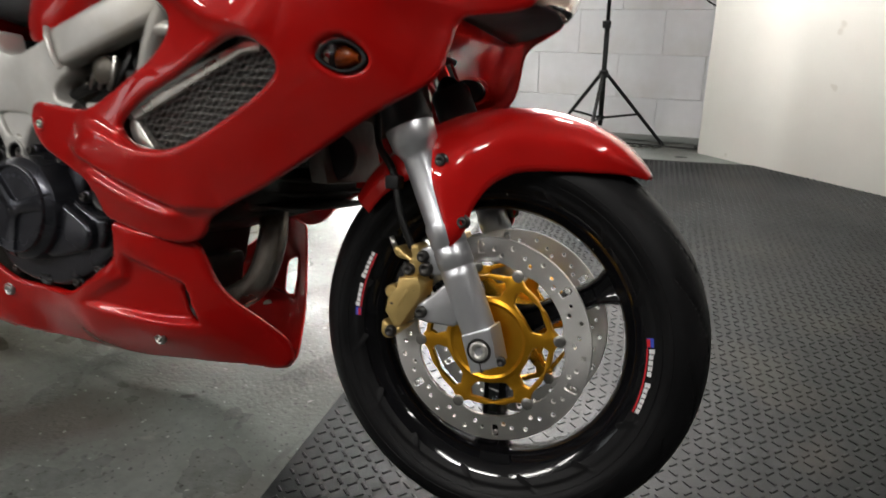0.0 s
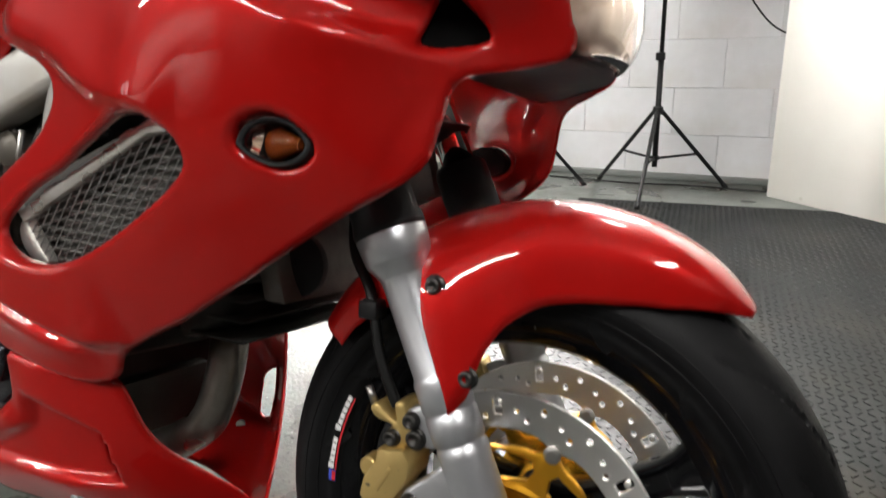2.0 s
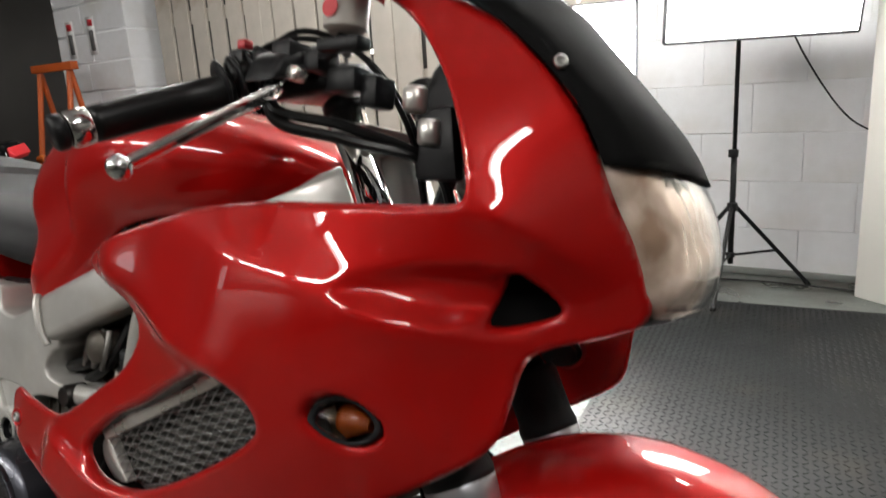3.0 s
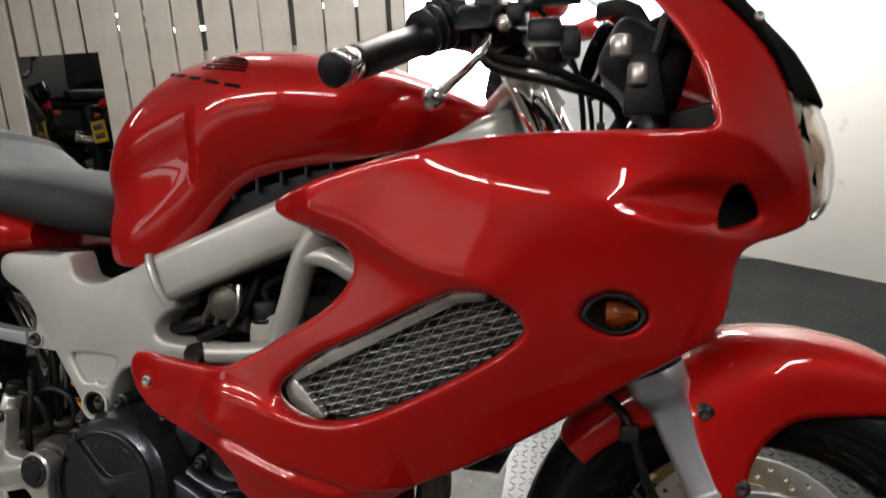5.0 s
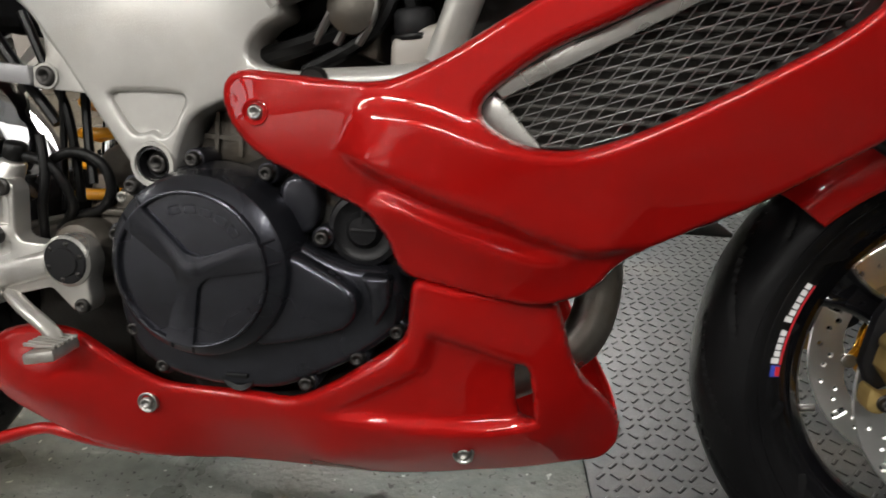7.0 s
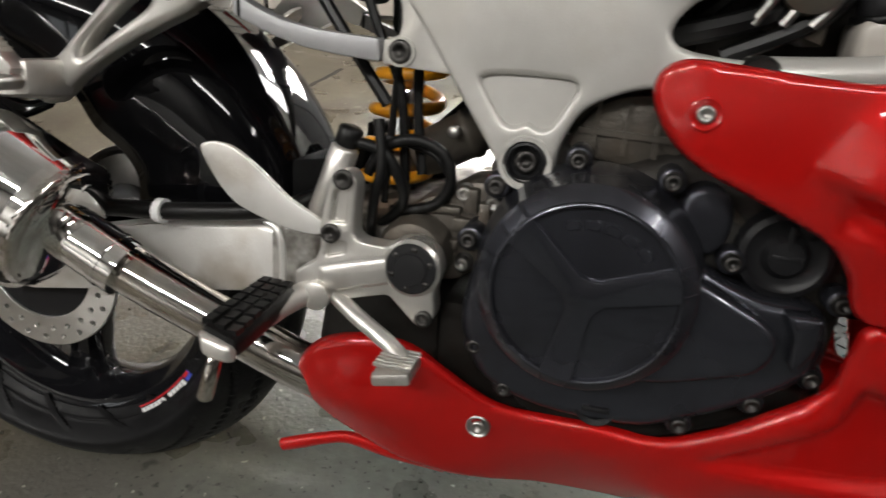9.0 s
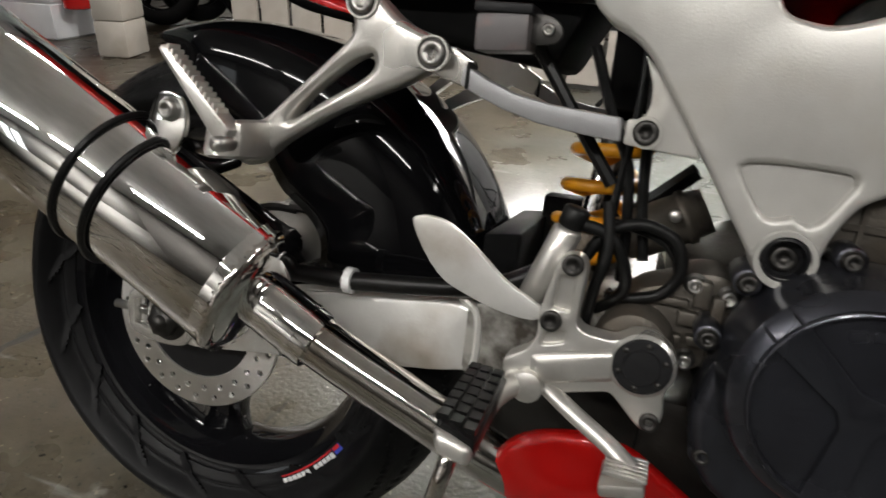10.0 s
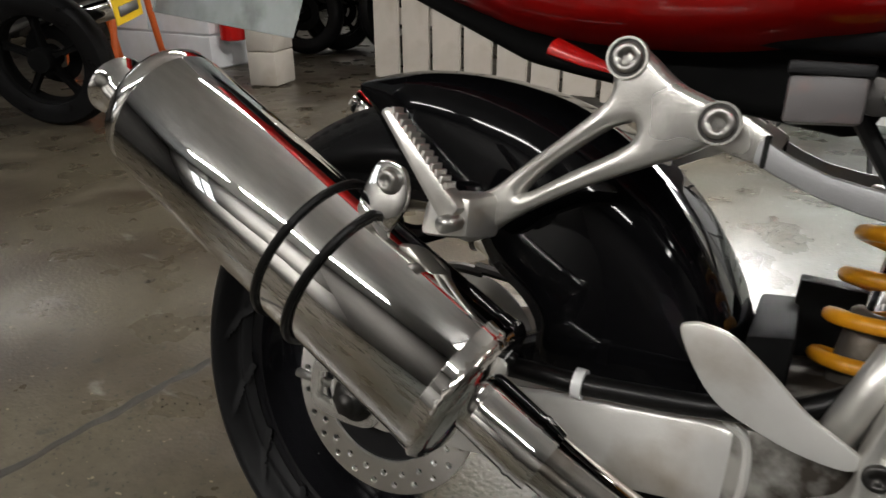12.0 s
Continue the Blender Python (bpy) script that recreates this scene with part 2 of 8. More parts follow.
def box(x0, x1, y0, y1, z0, z1, bevel=0.0, bm=None, seg=2):
    bm = bm or bmesh.new()
    v = [bm.verts.new((x, y, z)) for x in (x0, x1) for y in (y0, y1) for z in (z0, z1)]
    fs = [bm.faces.new([v[i] for i in f]) for f in ((0, 1, 3, 2), (4, 6, 7, 5), (0, 4, 5, 1), (2, 3, 7, 6), (0, 2, 6, 4), (1, 5, 7, 3))]
    if bevel:
        es = {e for f in fs for e in f.edges}
        bmesh.ops.bevel(bm, geom=list(es), offset=bevel, segments=seg, affect="EDGES", profile=0.5)
    return bm


def hull(points, bm=None, bevel=0.0, seg=2):
    """The convex body over some corners."""
    bm = bm or bmesh.new()
    vs = [bm.verts.new(p) for p in points]
    bmesh.ops.convex_hull(bm, input=vs)
    if bevel:
        bmesh.ops.dissolve_limit(bm, angle_limit=radians(3), verts=bm.verts, edges=bm.edges)
        bmesh.ops.bevel(bm, geom=list(bm.edges), offset=bevel, segments=seg, affect="EDGES", profile=0.5)
    return bm


def plate(outline, y0, y1, holes=(), bevel=0.0, seg=2, place=None):
    """A flat plate cut from (x, z) outlines, from y0 (outer face) to y1, with its outer edges rounded."""
    bm = bmesh.new()
    loops = []
    for ol in (outline, *holes):
        vs = [bm.verts.new((x, y0, z)) for x, z in ol]
        es = [bm.edges.new((vs[i], vs[(i + 1) % len(vs)])) for i in range(len(vs))]
        loops.append((vs, es))
    alle = [e for _, es in loops for e in es]
    bmesh.ops.triangle_fill(bm, use_beauty=True, use_dissolve=False, edges=alle)
    front = list(bm.faces)
    ext = bmesh.ops.extrude_face_region(bm, geom=front)
    bmesh.ops.translate(bm, verts=[g for g in ext["geom"] if isinstance(g, bmesh.types.BMVert)], vec=(0, y1 - y0, 0))
    bmesh.ops.recalc_face_normals(bm, faces=bm.faces)
    if bevel:
        rim = [e for e in bm.edges if len(e.link_faces) == 2 and e.calc_face_angle(0) > 1.0 and abs(e.verts[0].co.y - y0) < 1e-6 and abs(e.verts[1].co.y - y0) < 1e-6]
        bmesh.ops.bevel(bm, geom=rim, offset=bevel, segments=seg, affect="EDGES", profile=0.5)
    if place is not None:
        bmesh.ops.transform(bm, matrix=place, verts=bm.verts)
    return bm


def rounded(poly, r, n=4):
    """A polygon with its corners rounded to about one radius."""
    p = np.array(poly, float)
    out = []
    for a, b, c in zip(np.roll(p, 1, 0), p, np.roll(p, -1, 0)):
        u, v = a - b, c - b
        ra, rb = min(r, 0.45 * np.linalg.norm(u)), min(r, 0.45 * np.linalg.norm(v))
        p0, p1 = b + u / np.linalg.norm(u) * ra, b + v / np.linalg.norm(v) * rb
        for k in range(n + 1):
            t = k / n
            out.append((1 - t) ** 2 * p0 + 2 * t * (1 - t) * b + t * t * p1)
    return np.array(out)


def seg_dist(q, poly):
    """Distance of points to a closed polygon, the nearest place on it, and whether they are inside."""
    a, b = poly, np.roll(poly, -1, 0)
    d = b - a
    best, near = np.full(len(q), 9.0), np.zeros_like(q)
    inside = np.zeros(len(q), bool)
    for p, v, w in zip(a, d, b):
        t = np.clip(((q - p) @ v) / max(v @ v, 1e-12), 0, 1)
        c = p + t[:, None] * v
        e = np.linalg.norm(q - c, axis=1)
        k = e < best
        best[k], near[k] = e[k], c[k]
        cross = (p[1] > q[:, 1]) != (w[1] > q[:, 1])
        if abs(w[1] - p[1]) > 1e-12:
            inside ^= cross & (q[:, 0] < p[0] + (q[:, 1] - p[1]) * v[0] / (w[1] - p[1]))
    return best, near, inside


def spline_depth(controls):
    """A smooth sheet (thin plate) through a few (x, z, depth) guides."""
    c = np.array(controls, float)
    k = len(c)

    def kern(r2):
        return 0.5 * r2 * np.log(np.maximum(r2, 1e-12))

    r2 = ((c[:, None, :2] - c[None, :, :2]) ** 2).sum(-1)
    a = np.zeros((k + 3, k + 3))
    a[:k, :k] = kern(r2) + 2e-4 * np.eye(k)
    a[:k, k], a[:k, k + 1:k + 3] = 1, c[:, :2]
    a[k:, :k] = a[:k, k:].T
    w = np.linalg.solve(a, np.r_[c[:, 2], 0, 0, 0])

    def depth(q):
        return kern(((q[:, None] - c[None, :, :2]) ** 2).sum(-1)) @ w[:k] + w[k] + q @ w[k + 1:]

    return depth


def ridge(q, line, height, above, below, ends=5.0):
    """A crease along a line of (x, z) points: its height falls off over the two given widths."""
    p = curve_pts(line, 6, False)
    best, sgn, along = np.full(len(q), 9.0), np.zeros(len(q)), np.zeros(len(q))
    n = len(p) - 1
    for i in range(n):
        v = p[i + 1] - p[i]
        t = np.clip(((q - p[i]) @ v) / (v @ v), 0, 1)
        off = q - (p[i] + t[:, None] * v)
        e = np.linalg.norm(off, axis=1)
        k = e < best
        best[k], along[k] = e[k], (i + t[k]) / n
        sgn[k] = (v[0] * off[k, 1] - v[1] * off[k, 0])
    w = np.where(sgn > 0, above, below)
    fade = np.clip(np.minimum(along, 1 - along) * ends, 0, 1)
    fade = fade * fade * (3 - 2 * fade)
    return height * fade * np.exp(-(best / w) ** 1.6)


def panel(outline, depth, holes=(), step=0.006, roll=0.012, hole_roll=0.02, side=-1, thick=0.003, name="panel", material=None, parent=None, label="", extra=None):
    """A moulded sheet over an (x, z) outline: its depth from the middle plane is a smooth function, and its edges roll inwards."""
    ol, hs = np.array(outline, float), [np.array(h, float) for h in holes]
    lo, hi = ol.min(0) - step, ol.max(0) + step
    xs, zs = np.arange(lo[0], hi[0], step), np.arange(lo[1], hi[1], step)
    gx, gz = np.meshgrid(xs, zs, indexing="ij")
    q = np.stack([gx.ravel(), gz.ravel()], 1)
    d, near, inside = seg_dist(q, ol)
    def grow(mask):
        m = np.pad(mask.reshape(gx.shape), 1)
        return sum(m[1 + a:m.shape[0] - 1 + a, 1 + b:m.shape[1] - 1 + b] for a in (-1, 0, 1) for b in (-1, 0, 1)).ravel() > 0

    pos = q.copy()
    core = inside & (d > step * 0.3)
    edge, hedge = np.where(core, d, 0), np.full(len(q), 9.0)
    spots = [(h, *seg_dist(q, h)) for h in hs]
    for h, dh, nh, ih in spots:
        core &= ~ih & (dh > step * 0.3)
    good = grow(core)
    rim = good & (~inside | (d <= step * 0.3))
    pos[rim] = near[rim]
    for h, dh, nh, ih in spots:
        s = good & (ih | (dh <= step * 0.3))
        pos[s] = nh[s]
        edge[s] = 9.0
        hedge = np.minimum(hedge, np.where(s, 0, dh))
    w = depth(pos)
    if extra is not None:
        w = w + extra(pos)
    e = np.clip(edge, 0, roll)
    w = w - (roll - np.sqrt(np.maximum(roll ** 2 - (roll - e) ** 2, 0)))
    e = np.clip(hedge, 0, hole_roll)
    w = w - (hole_roll - np.sqrt(np.maximum(hole_roll ** 2 - (hole_roll - e) ** 2, 0)))
    bm = bmesh.new()
    idx = np.arange(len(q)).reshape(gx.shape)
    vs = {}

    def vert(i):
        if i not in vs:
            vs[i] = bm.verts.new((pos[i, 0], side * w[i], pos[i, 1]))
        return vs[i]

    for i in range(gx.shape[0] - 1):
        for j in range(gx.shape[1] - 1):
            c = [idx[i, j], idx[i + 1, j], idx[i + 1, j + 1], idx[i, j + 1]]
            if all(good[k] for k in c) and any(core[k] for k in c):
                f = [vert(k) for k in c]
                if side > 0:
                    f.reverse()
                bm.faces.new(f)
    bmesh.ops.remove_doubles(bm, verts=bm.verts, dist=1e-4)
    ob = part(name, bm, material, parent, label, smooth=70)
    mod = ob.modifiers.new("thickness", "SOLIDIFY")
    mod.thickness, mod.offset = thick, -1
    return ob


def bolt(name, at, r, parent, head=0.005, out=(0, -1, 0), material=None, socket=True, washer=0.0):
    """A cap screw with a hexagon socket."""
    o = Vector(out).normalized()
    p = Vector(at)
    bm = bmesh.new()
    if washer:
        rod(p, p + o * 0.0015, washer, seg=18, bm=bm)
    n = 18
    q = o.to_track_quat("Z", "Y").to_matrix()
    ring = lambda rad, h, k=n: [bm.verts.new(p + o * h + q @ Vector((rad * math.cos(2 * math.pi * i / k), rad * math.sin(2 * math.pi * i / k), 0))) for i in range(k)]
    rs = [ring(r, 0), ring(r, head - 0.0012), ring(r - 0.001, head)]
    if socket:
        hexr = r * 0.52
        hx = lambda h: [bm.verts.new(p + o * h + q @ Vector((hexr / max(math.cos(((2 * math.pi * i / n) % (math.pi / 3)) - math.pi / 6), 0.1) * 0.87 * math.cos(2 * math.pi * i / n), hexr / max(math.cos(((2 * math.pi * i / n) % (math.pi / 3)) - math.pi / 6), 0.1) * 0.87 * math.sin(2 * math.pi * i / n), 0))) for i in range(n)]
        rs += [hx(head), hx(head - min(0.004, head * 0.7))]
    for a, b in zip(rs, rs[1:]):
        for i in range(n):
            j = (i + 1) % n
            bm.faces.new((a[i], a[j], b[j], b[i]))
    bm.faces.new(rs[-1])
    return part(name, bm, material or BOLT_STEEL, parent)

# ---- room ----
CONCRETE = mat("worn_painted_concrete", (0.082, 0.084, 0.076), 0.32, vary=0.32, grain=45, rough_vary=0.12, bump=0.55, bump_scale=110,
               stain=(0.042, 0.037, 0.03), stain_scale=2.6, stain_cut=(0.46, 0.66), flecks=((0.24, 0.24, 0.22), 60, 0.7))
MAT_RUBBER = mat("grey_rubber_mat", (0.005, 0.0058, 0.0058), 0.42, vary=0.25, grain=20, rough_vary=0.1, bump=0.15, bump_scale=300,
                 stain=(0.022, 0.019, 0.014), stain_scale=4, stain_cut=(0.55, 0.78))
# the blue-grey paint is worn down to brown concrete towards the west
nt = CONCRETE.node_tree
bsdf = nt.nodes["Principled BSDF"]
old = bsdf.inputs["Base Color"].links[0].from_socket
geo = nt.nodes.new("ShaderNodeTexCoord")
wave = nt.nodes.new("ShaderNodeTexNoise")
wave.inputs["Scale"].default_value, wave.inputs["Detail"].default_value = 2.5, 8.0
nt.links.new(geo.outputs["Object"], wave.inputs["Vector"])
split = nt.nodes.new("ShaderNodeSeparateXYZ")
nt.links.new(geo.outputs["Object"], split.inputs[0])
shift = nt.nodes.new("ShaderNodeMath")
shift.operation = "MULTIPLY_ADD"
shift.inputs[1].default_value = 1.6
nt.links.new(wave.outputs[0], shift.inputs[0])
nt.links.new(split.outputs[0], shift.inputs[2])
fade = nt.nodes.new("ShaderNodeMapRange")
fade.inputs[1].default_value, fade.inputs[2].default_value = 0.55, 1.35
nt.links.new(shift.outputs[0], fade.inputs[0])
tone = nt.nodes.new("ShaderNodeMix")
tone.data_type = "RGBA"
tone.blend_type = "MULTIPLY"
tone.inputs[0].default_value = 1.0
pick = nt.nodes.new("ShaderNodeMix")
pick.data_type = "RGBA"
pick.inputs[6].default_value, pick.inputs[7].default_value = (0.86, 0.7, 0.52, 1), (1.5, 1.6, 1.62, 1)
nt.links.new(fade.outputs[0], pick.inputs[0])
nt.links.new(old, tone.inputs[6])
nt.links.new(pick.outputs[2], tone.inputs[7])
# dark oil specks, pale scuffs and worn, dull patches
skin_colour = tone.outputs[2]
for size, cut, ink, detail, stretch in ((95, 0.66, (0.012, 0.011, 0.009), 2.0, (1, 1, 1)), (17, 0.68, (0.02, 0.018, 0.015), 9.0, (1, 1, 1)), (7, 0.69, (0.3, 0.29, 0.26), 10.0, (1, 1.6, 1)), (22, 0.7, (0.26, 0.26, 0.25), 8.0, (0.12, 1, 1)), (26, 0.71, (0.03, 0.028, 0.025), 8.0, (1, 0.1, 1))):
    place = nt.nodes.new("ShaderNodeMapping")
    place.inputs["Scale"].default_value = stretch
    place.inputs["Rotation"].default_value = (0, 0, size * 0.37)
    nt.links.new(geo.outputs["Object"], place.inputs[0])
    spot = nt.nodes.new("ShaderNodeTexNoise")
    spot.inputs["Scale"].default_value, spot.inputs["Detail"].default_value = size, detail
    nt.links.new(place.outputs[0], spot.inputs["Vector"])
    edge = nt.nodes.new("ShaderNodeMapRange")
    edge.inputs[1].default_value, edge.inputs[2].default_value = cut - 0.03, cut + 0.03
    edge.inputs[4].default_value = 0.8 if ink[0] < 0.1 else 0.4
    nt.links.new(spot.outputs[0], edge.inputs[0])
    lay = nt.nodes.new("ShaderNodeMix")
    lay.data_type = "RGBA"
    lay.inputs[7].default_value = (*ink, 1)
    nt.links.new(edge.outputs[0], lay.inputs[0])
    nt.links.new(skin_colour, lay.inputs[6])
    skin_colour = lay.outputs[2]
nt.links.new(skin_colour, bsdf.inputs["Base Color"])
bsdf.inputs["Specular IOR Level"].default_value = 0.65
MAT_RUBBER.node_tree.nodes["Principled BSDF"].inputs["Specular IOR Level"].default_value = 0.13
BLOCK_PAINT = mat("white_block_paint", (0.74, 0.75, 0.77), 0.6, vary=0.05, grain=18, bump=0.5, bump_scale=90, stain=(0.62, 0.61, 0.58), stain_scale=3, stain_cut=(0.5, 0.8))
BOARD_PAINT = mat("white_board_paint", (0.72, 0.71, 0.66), 0.55, vary=0.04, grain=8, bump=0.12, bump_scale=40, flecks=((0.62, 0.6, 0.54), 9, 0.74))
SLAT_PAINT = mat("white_slat_paint", (0.46, 0.425, 0.375), 0.6, vary=0.1, grain=10, bump=0.25, bump_scale=120, stain=(0.3, 0.25, 0.19), stain_scale=5, stain_cut=(0.52, 0.8))
PLASTER = mat("dull_plaster", (0.11, 0.104, 0.098), 0.8, vary=0.15, grain=3, bump=0.2)
CEILING_GREY = mat("pale_ceiling", (0.66, 0.66, 0.65), 0.8, vary=0.15, grain=3)
SKIRT_GREY = mat("grey_skirting_paint", (0.2, 0.215, 0.205), 0.5, vary=0.15, grain=20)


def setting(name, bm, material, label, smooth=30):
    return tagged(mesh_ob(name, bm, material, None, "", smooth), label, "structure", kind="structure")


X0, X1, Y0, Y1, H = -7.0, 3.6, -4.0, 8.0, 2.9
setting("floor", box(X0, X1, Y0, Y1, -0.1, 0), CONCRETE, "worn grey painted concrete workshop floor with scuffs")
setting("ceiling", box(X0 - 0.2, X1 + 0.2, Y0 - 0.2, Y1 + 0.2, H, H + 0.15), CEILING_GREY, "plain pale workshop ceiling")
setting("wall_west", box(X0 - 0.2, X0, Y0 - 0.2, Y1 + 0.2, 0, H), PLASTER, "dull plastered workshop wall")
setting("wall_east", box(X1, X1 + 0.2, Y0 - 0.2, Y1 + 0.2, 0, H), PLASTER, "dull plastered workshop wall")
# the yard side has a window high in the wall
# pale tone of this unseen wall is added to brighten the silencer's reflections
REFLECTED_WALL = mat("wall_tone_for_reflections", (0.6, 0.59, 0.575), 0.7, vary=0.08, grain=4, bump=0.15)
nt = REFLECTED_WALL.node_tree
# fades to dull eastward to keep bright reflections off the red fairing
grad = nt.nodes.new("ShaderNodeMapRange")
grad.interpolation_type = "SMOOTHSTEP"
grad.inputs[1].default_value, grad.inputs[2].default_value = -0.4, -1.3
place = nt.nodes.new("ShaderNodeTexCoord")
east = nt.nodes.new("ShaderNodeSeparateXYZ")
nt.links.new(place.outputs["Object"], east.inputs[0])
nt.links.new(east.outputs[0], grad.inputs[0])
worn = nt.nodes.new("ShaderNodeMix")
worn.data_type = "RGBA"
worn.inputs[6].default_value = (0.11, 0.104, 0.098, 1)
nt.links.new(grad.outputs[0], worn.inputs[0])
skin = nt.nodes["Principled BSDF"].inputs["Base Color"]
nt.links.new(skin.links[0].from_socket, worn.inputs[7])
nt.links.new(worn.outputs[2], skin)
south = setting("wall_south", box(-0.4, X1, Y0 - 0.2, Y0, 0, H), PLASTER, "unseen workshop wall with a window, tone faded from dull to white for reflections")
part("reflected_wall", box(X0, -0.4, Y0 - 0.2, Y0, 0, 1.25), REFLECTED_WALL, south)
part("upper_wall", box(X0, -5.5, Y0 - 0.2, Y0, 1.25, H), REFLECTED_WALL, south)
part("upper_wall", box(-4.2, -0.4, Y0 - 0.2, Y0, 1.25, H), REFLECTED_WALL, south)
part("lintel", box(-5.5, -4.2, Y0 - 0.2, Y0, 2.3, H), REFLECTED_WALL, south)
part("window_mullion", box(-4.88, -4.82, Y0 - 0.12, Y0 - 0.04, 1.25, 2.3), BLACK_SATIN, south)
strip_lamp("window_daylight", (-4.85, Y0 - 0.15, 1.775), (-4.85, 0, 1.775), 1.28, 1.03, 9, (0.94, 0.98, 1.0))
setting("ground", box(-30, 30, -40, Y0 - 0.2, -0.12, -0.02), CONCRETE, "concrete yard outside the window")
setting("wall_far", box(X0, X1, Y1, Y1 + 0.2, 0, H), PLASTER, "dull plastered wall behind the parked motorcycles")

# the painted block wall: a mortar core with every block proud of it
WALL_Y = 3.0
wall = setting("wall_north", box(0.42, X1, WALL_Y + 0.0005, WALL_Y + 0.2, 0, H), BLOCK_PAINT, "white painted concrete block wall")


def block_mesh(w, h):
    bm = box(-w / 2, w / 2, -0.0016, 0.02, -h / 2, h / 2, bevel=0.0016, seg=1)
    me = bpy.data.meshes.new("block")
    bm.to_mesh(me)
    bm.free()
    me.materials.append(BLOCK_PAINT)
    return me


BLOCK, HALF = block_mesh(0.4375, 0.2225), block_mesh(0.2135, 0.2225)
for row in range(9):
    x = 0.42 + (0.22 if row % 2 else 0.0)
    if row % 2:
        ob = new("block", HALF)
        ob.location = (0.53, WALL_Y, 0.115 + 0.225 * row)
        ob.parent = wall
    while x < 2.4:
        ob = new("block", BLOCK)
        ob.location = (x + 0.22, WALL_Y - random.uniform(0, 0.002), 0.115 + 0.225 * row)
        ob.parent = wall
        x += 0.44

setting("baseboard", box(0.42, 1.7, WALL_Y - 0.022, WALL_Y - 0.007, 0.0, 0.035, bevel=0.004), SKIRT_GREY, "grey painted strip along the foot of the block wall")

# the white board partition, standing askew before the wall
bm = box(0, 2.4, -0.03, 0.03, 0, 2.2, bevel=0.003)
part_board = setting("partition", bm, BOARD_PAINT, "white painted board partition with scuffs, askew to the wall")
part_board.matrix_world = pose(1.562, 2.80, 0, 0, 0, -36)

# block pillar
pil = setting("pillar", box(-4.3, -3.32, 2.78, 3.1, 0, H), BLOCK_PAINT, "wide white painted block pillar")
for row in range(12):
    for k in range(2):
        z, x = 0.008 + 0.225 * row, -4.305 + 0.5 * k - (0.1 if row % 2 and k else 0)
        part("block", box(x, -3.315 if k else x + (0.392 if row % 2 else 0.492), 2.773, 3.107, z, z + 0.21, bevel=0.004, seg=1), BLOCK_PAINT, pil)

# the slatted fence of white boards
fence = tagged(new("slatted_fence"), "white painted fence of upright boards with narrow gaps", "fence", kind="structure")
x, k = -2.07, 0
random.seed(5)
while x < 0.42:
    w = random.uniform(0.155, 0.18)
    low = random.uniform(0.02, 0.05)
    lean = random.uniform(-0.6, 0.6)
    bm = box(0, w, -0.011, 0.011, low, 2.3, bevel=0.002, seg=1)
    ob = part("slat", bm, SLAT_PAINT, fence)
    ob.matrix_local = pose(x, 2.92 + random.uniform(-0.004, 0.004), 0, 0, lean, 0)
    x += w + random.uniform(0.018, 0.034)
    k += 1
for sx in (-3.0, -2.8):
    ob = part("slat", box(0, 0.165, -0.011, 0.011, 0.03, 2.3, bevel=0.002, seg=1), SLAT_PAINT, fence)
    ob.matrix_local = pose(sx - 0.12, 2.92, 0, 0, 0.4, 0)
for sx in (-2.6, -2.41, -2.22, -2.04):
    ob = part("slat", box(0, 0.15, -0.011, 0.011, 1.12, 2.3, bevel=0.002, seg=1), SLAT_PAINT, fence)
    ob.matrix_local = pose(sx - 0.1, 2.92, 0)
for z in (0.35, 1.0, 1.55, 2.1):
    part("rail", box(-2.06 if z < 1.2 else -3.1, 0.42, 2.934, 2.96, z, z + 0.09, bevel=0.003, seg=1), SLAT_PAINT, fence)

# a short pier of painted blocks before the fence's end
pier = tagged(new("block_pier"), "short chipped pier of white painted blocks on the floor", "pier", kind="structure")
for k in range(2):
    part("block", box(-0.09, 0.09, -0.12, 0.12, 0.002 + 0.2 * k, 0.198 + 0.2 * k, bevel=0.008, seg=2), SLAT_PAINT, pier)
pier.matrix_world = pose(-2.63, 2.62, 0, 0, 0, 14)

# rubber mat with raised bars
MAT_M = pose(1.125, -0.55, 0, 0, 0, 6.6)
MW, ML = 2.2, 3.04
mat_ob = tagged(new("rubber_mat"), "dark grey rubber floor mat with raised bar tread", "mat")
sheet = part("sheet", box(0, MW, 0, ML, 0.0005, 0.005, bevel=0.0015, seg=1), MAT_RUBBER, mat_ob)
mat_ob.matrix_world = MAT_M
verts, faces = [], []
pitch = 0.0225
for i in range(int(MW / pitch)):
    for j in range(int(ML / pitch)):
        cx, cy = 0.02 + i * pitch, 0.02 + j * pitch
        if cx > MW - 0.02 or cy > ML - 0.02:
            continue
        a = math.radians(45 if (i + j) % 2 else -45)
        c, s = math.cos(a), math.sin(a)
        b = len(verts)
        for (l, w, z) in ((0.0088, 0.0031, 0.0045), (0.0072, 0.0014, 0.0066)):
            for u, v in ((-l, -w), (l, -w), (l, w), (-l, w)):
                verts.append((cx + u * c - v * s, cy + u * s + v * c, z))
        faces += [(b + 4, b + 5, b + 6, b + 7)] + [(b + q, b + (q + 1) % 4, b + 4 + (q + 1) % 4, b + 4 + q) for q in range(4)]
me = bpy.data.meshes.new("tread")
me.from_pydata(verts, [], faces)
me.materials.append(MAT_RUBBER)
ob = new("tread", me)
ob.parent = mat_ob
ob["kind"] = "stuff"

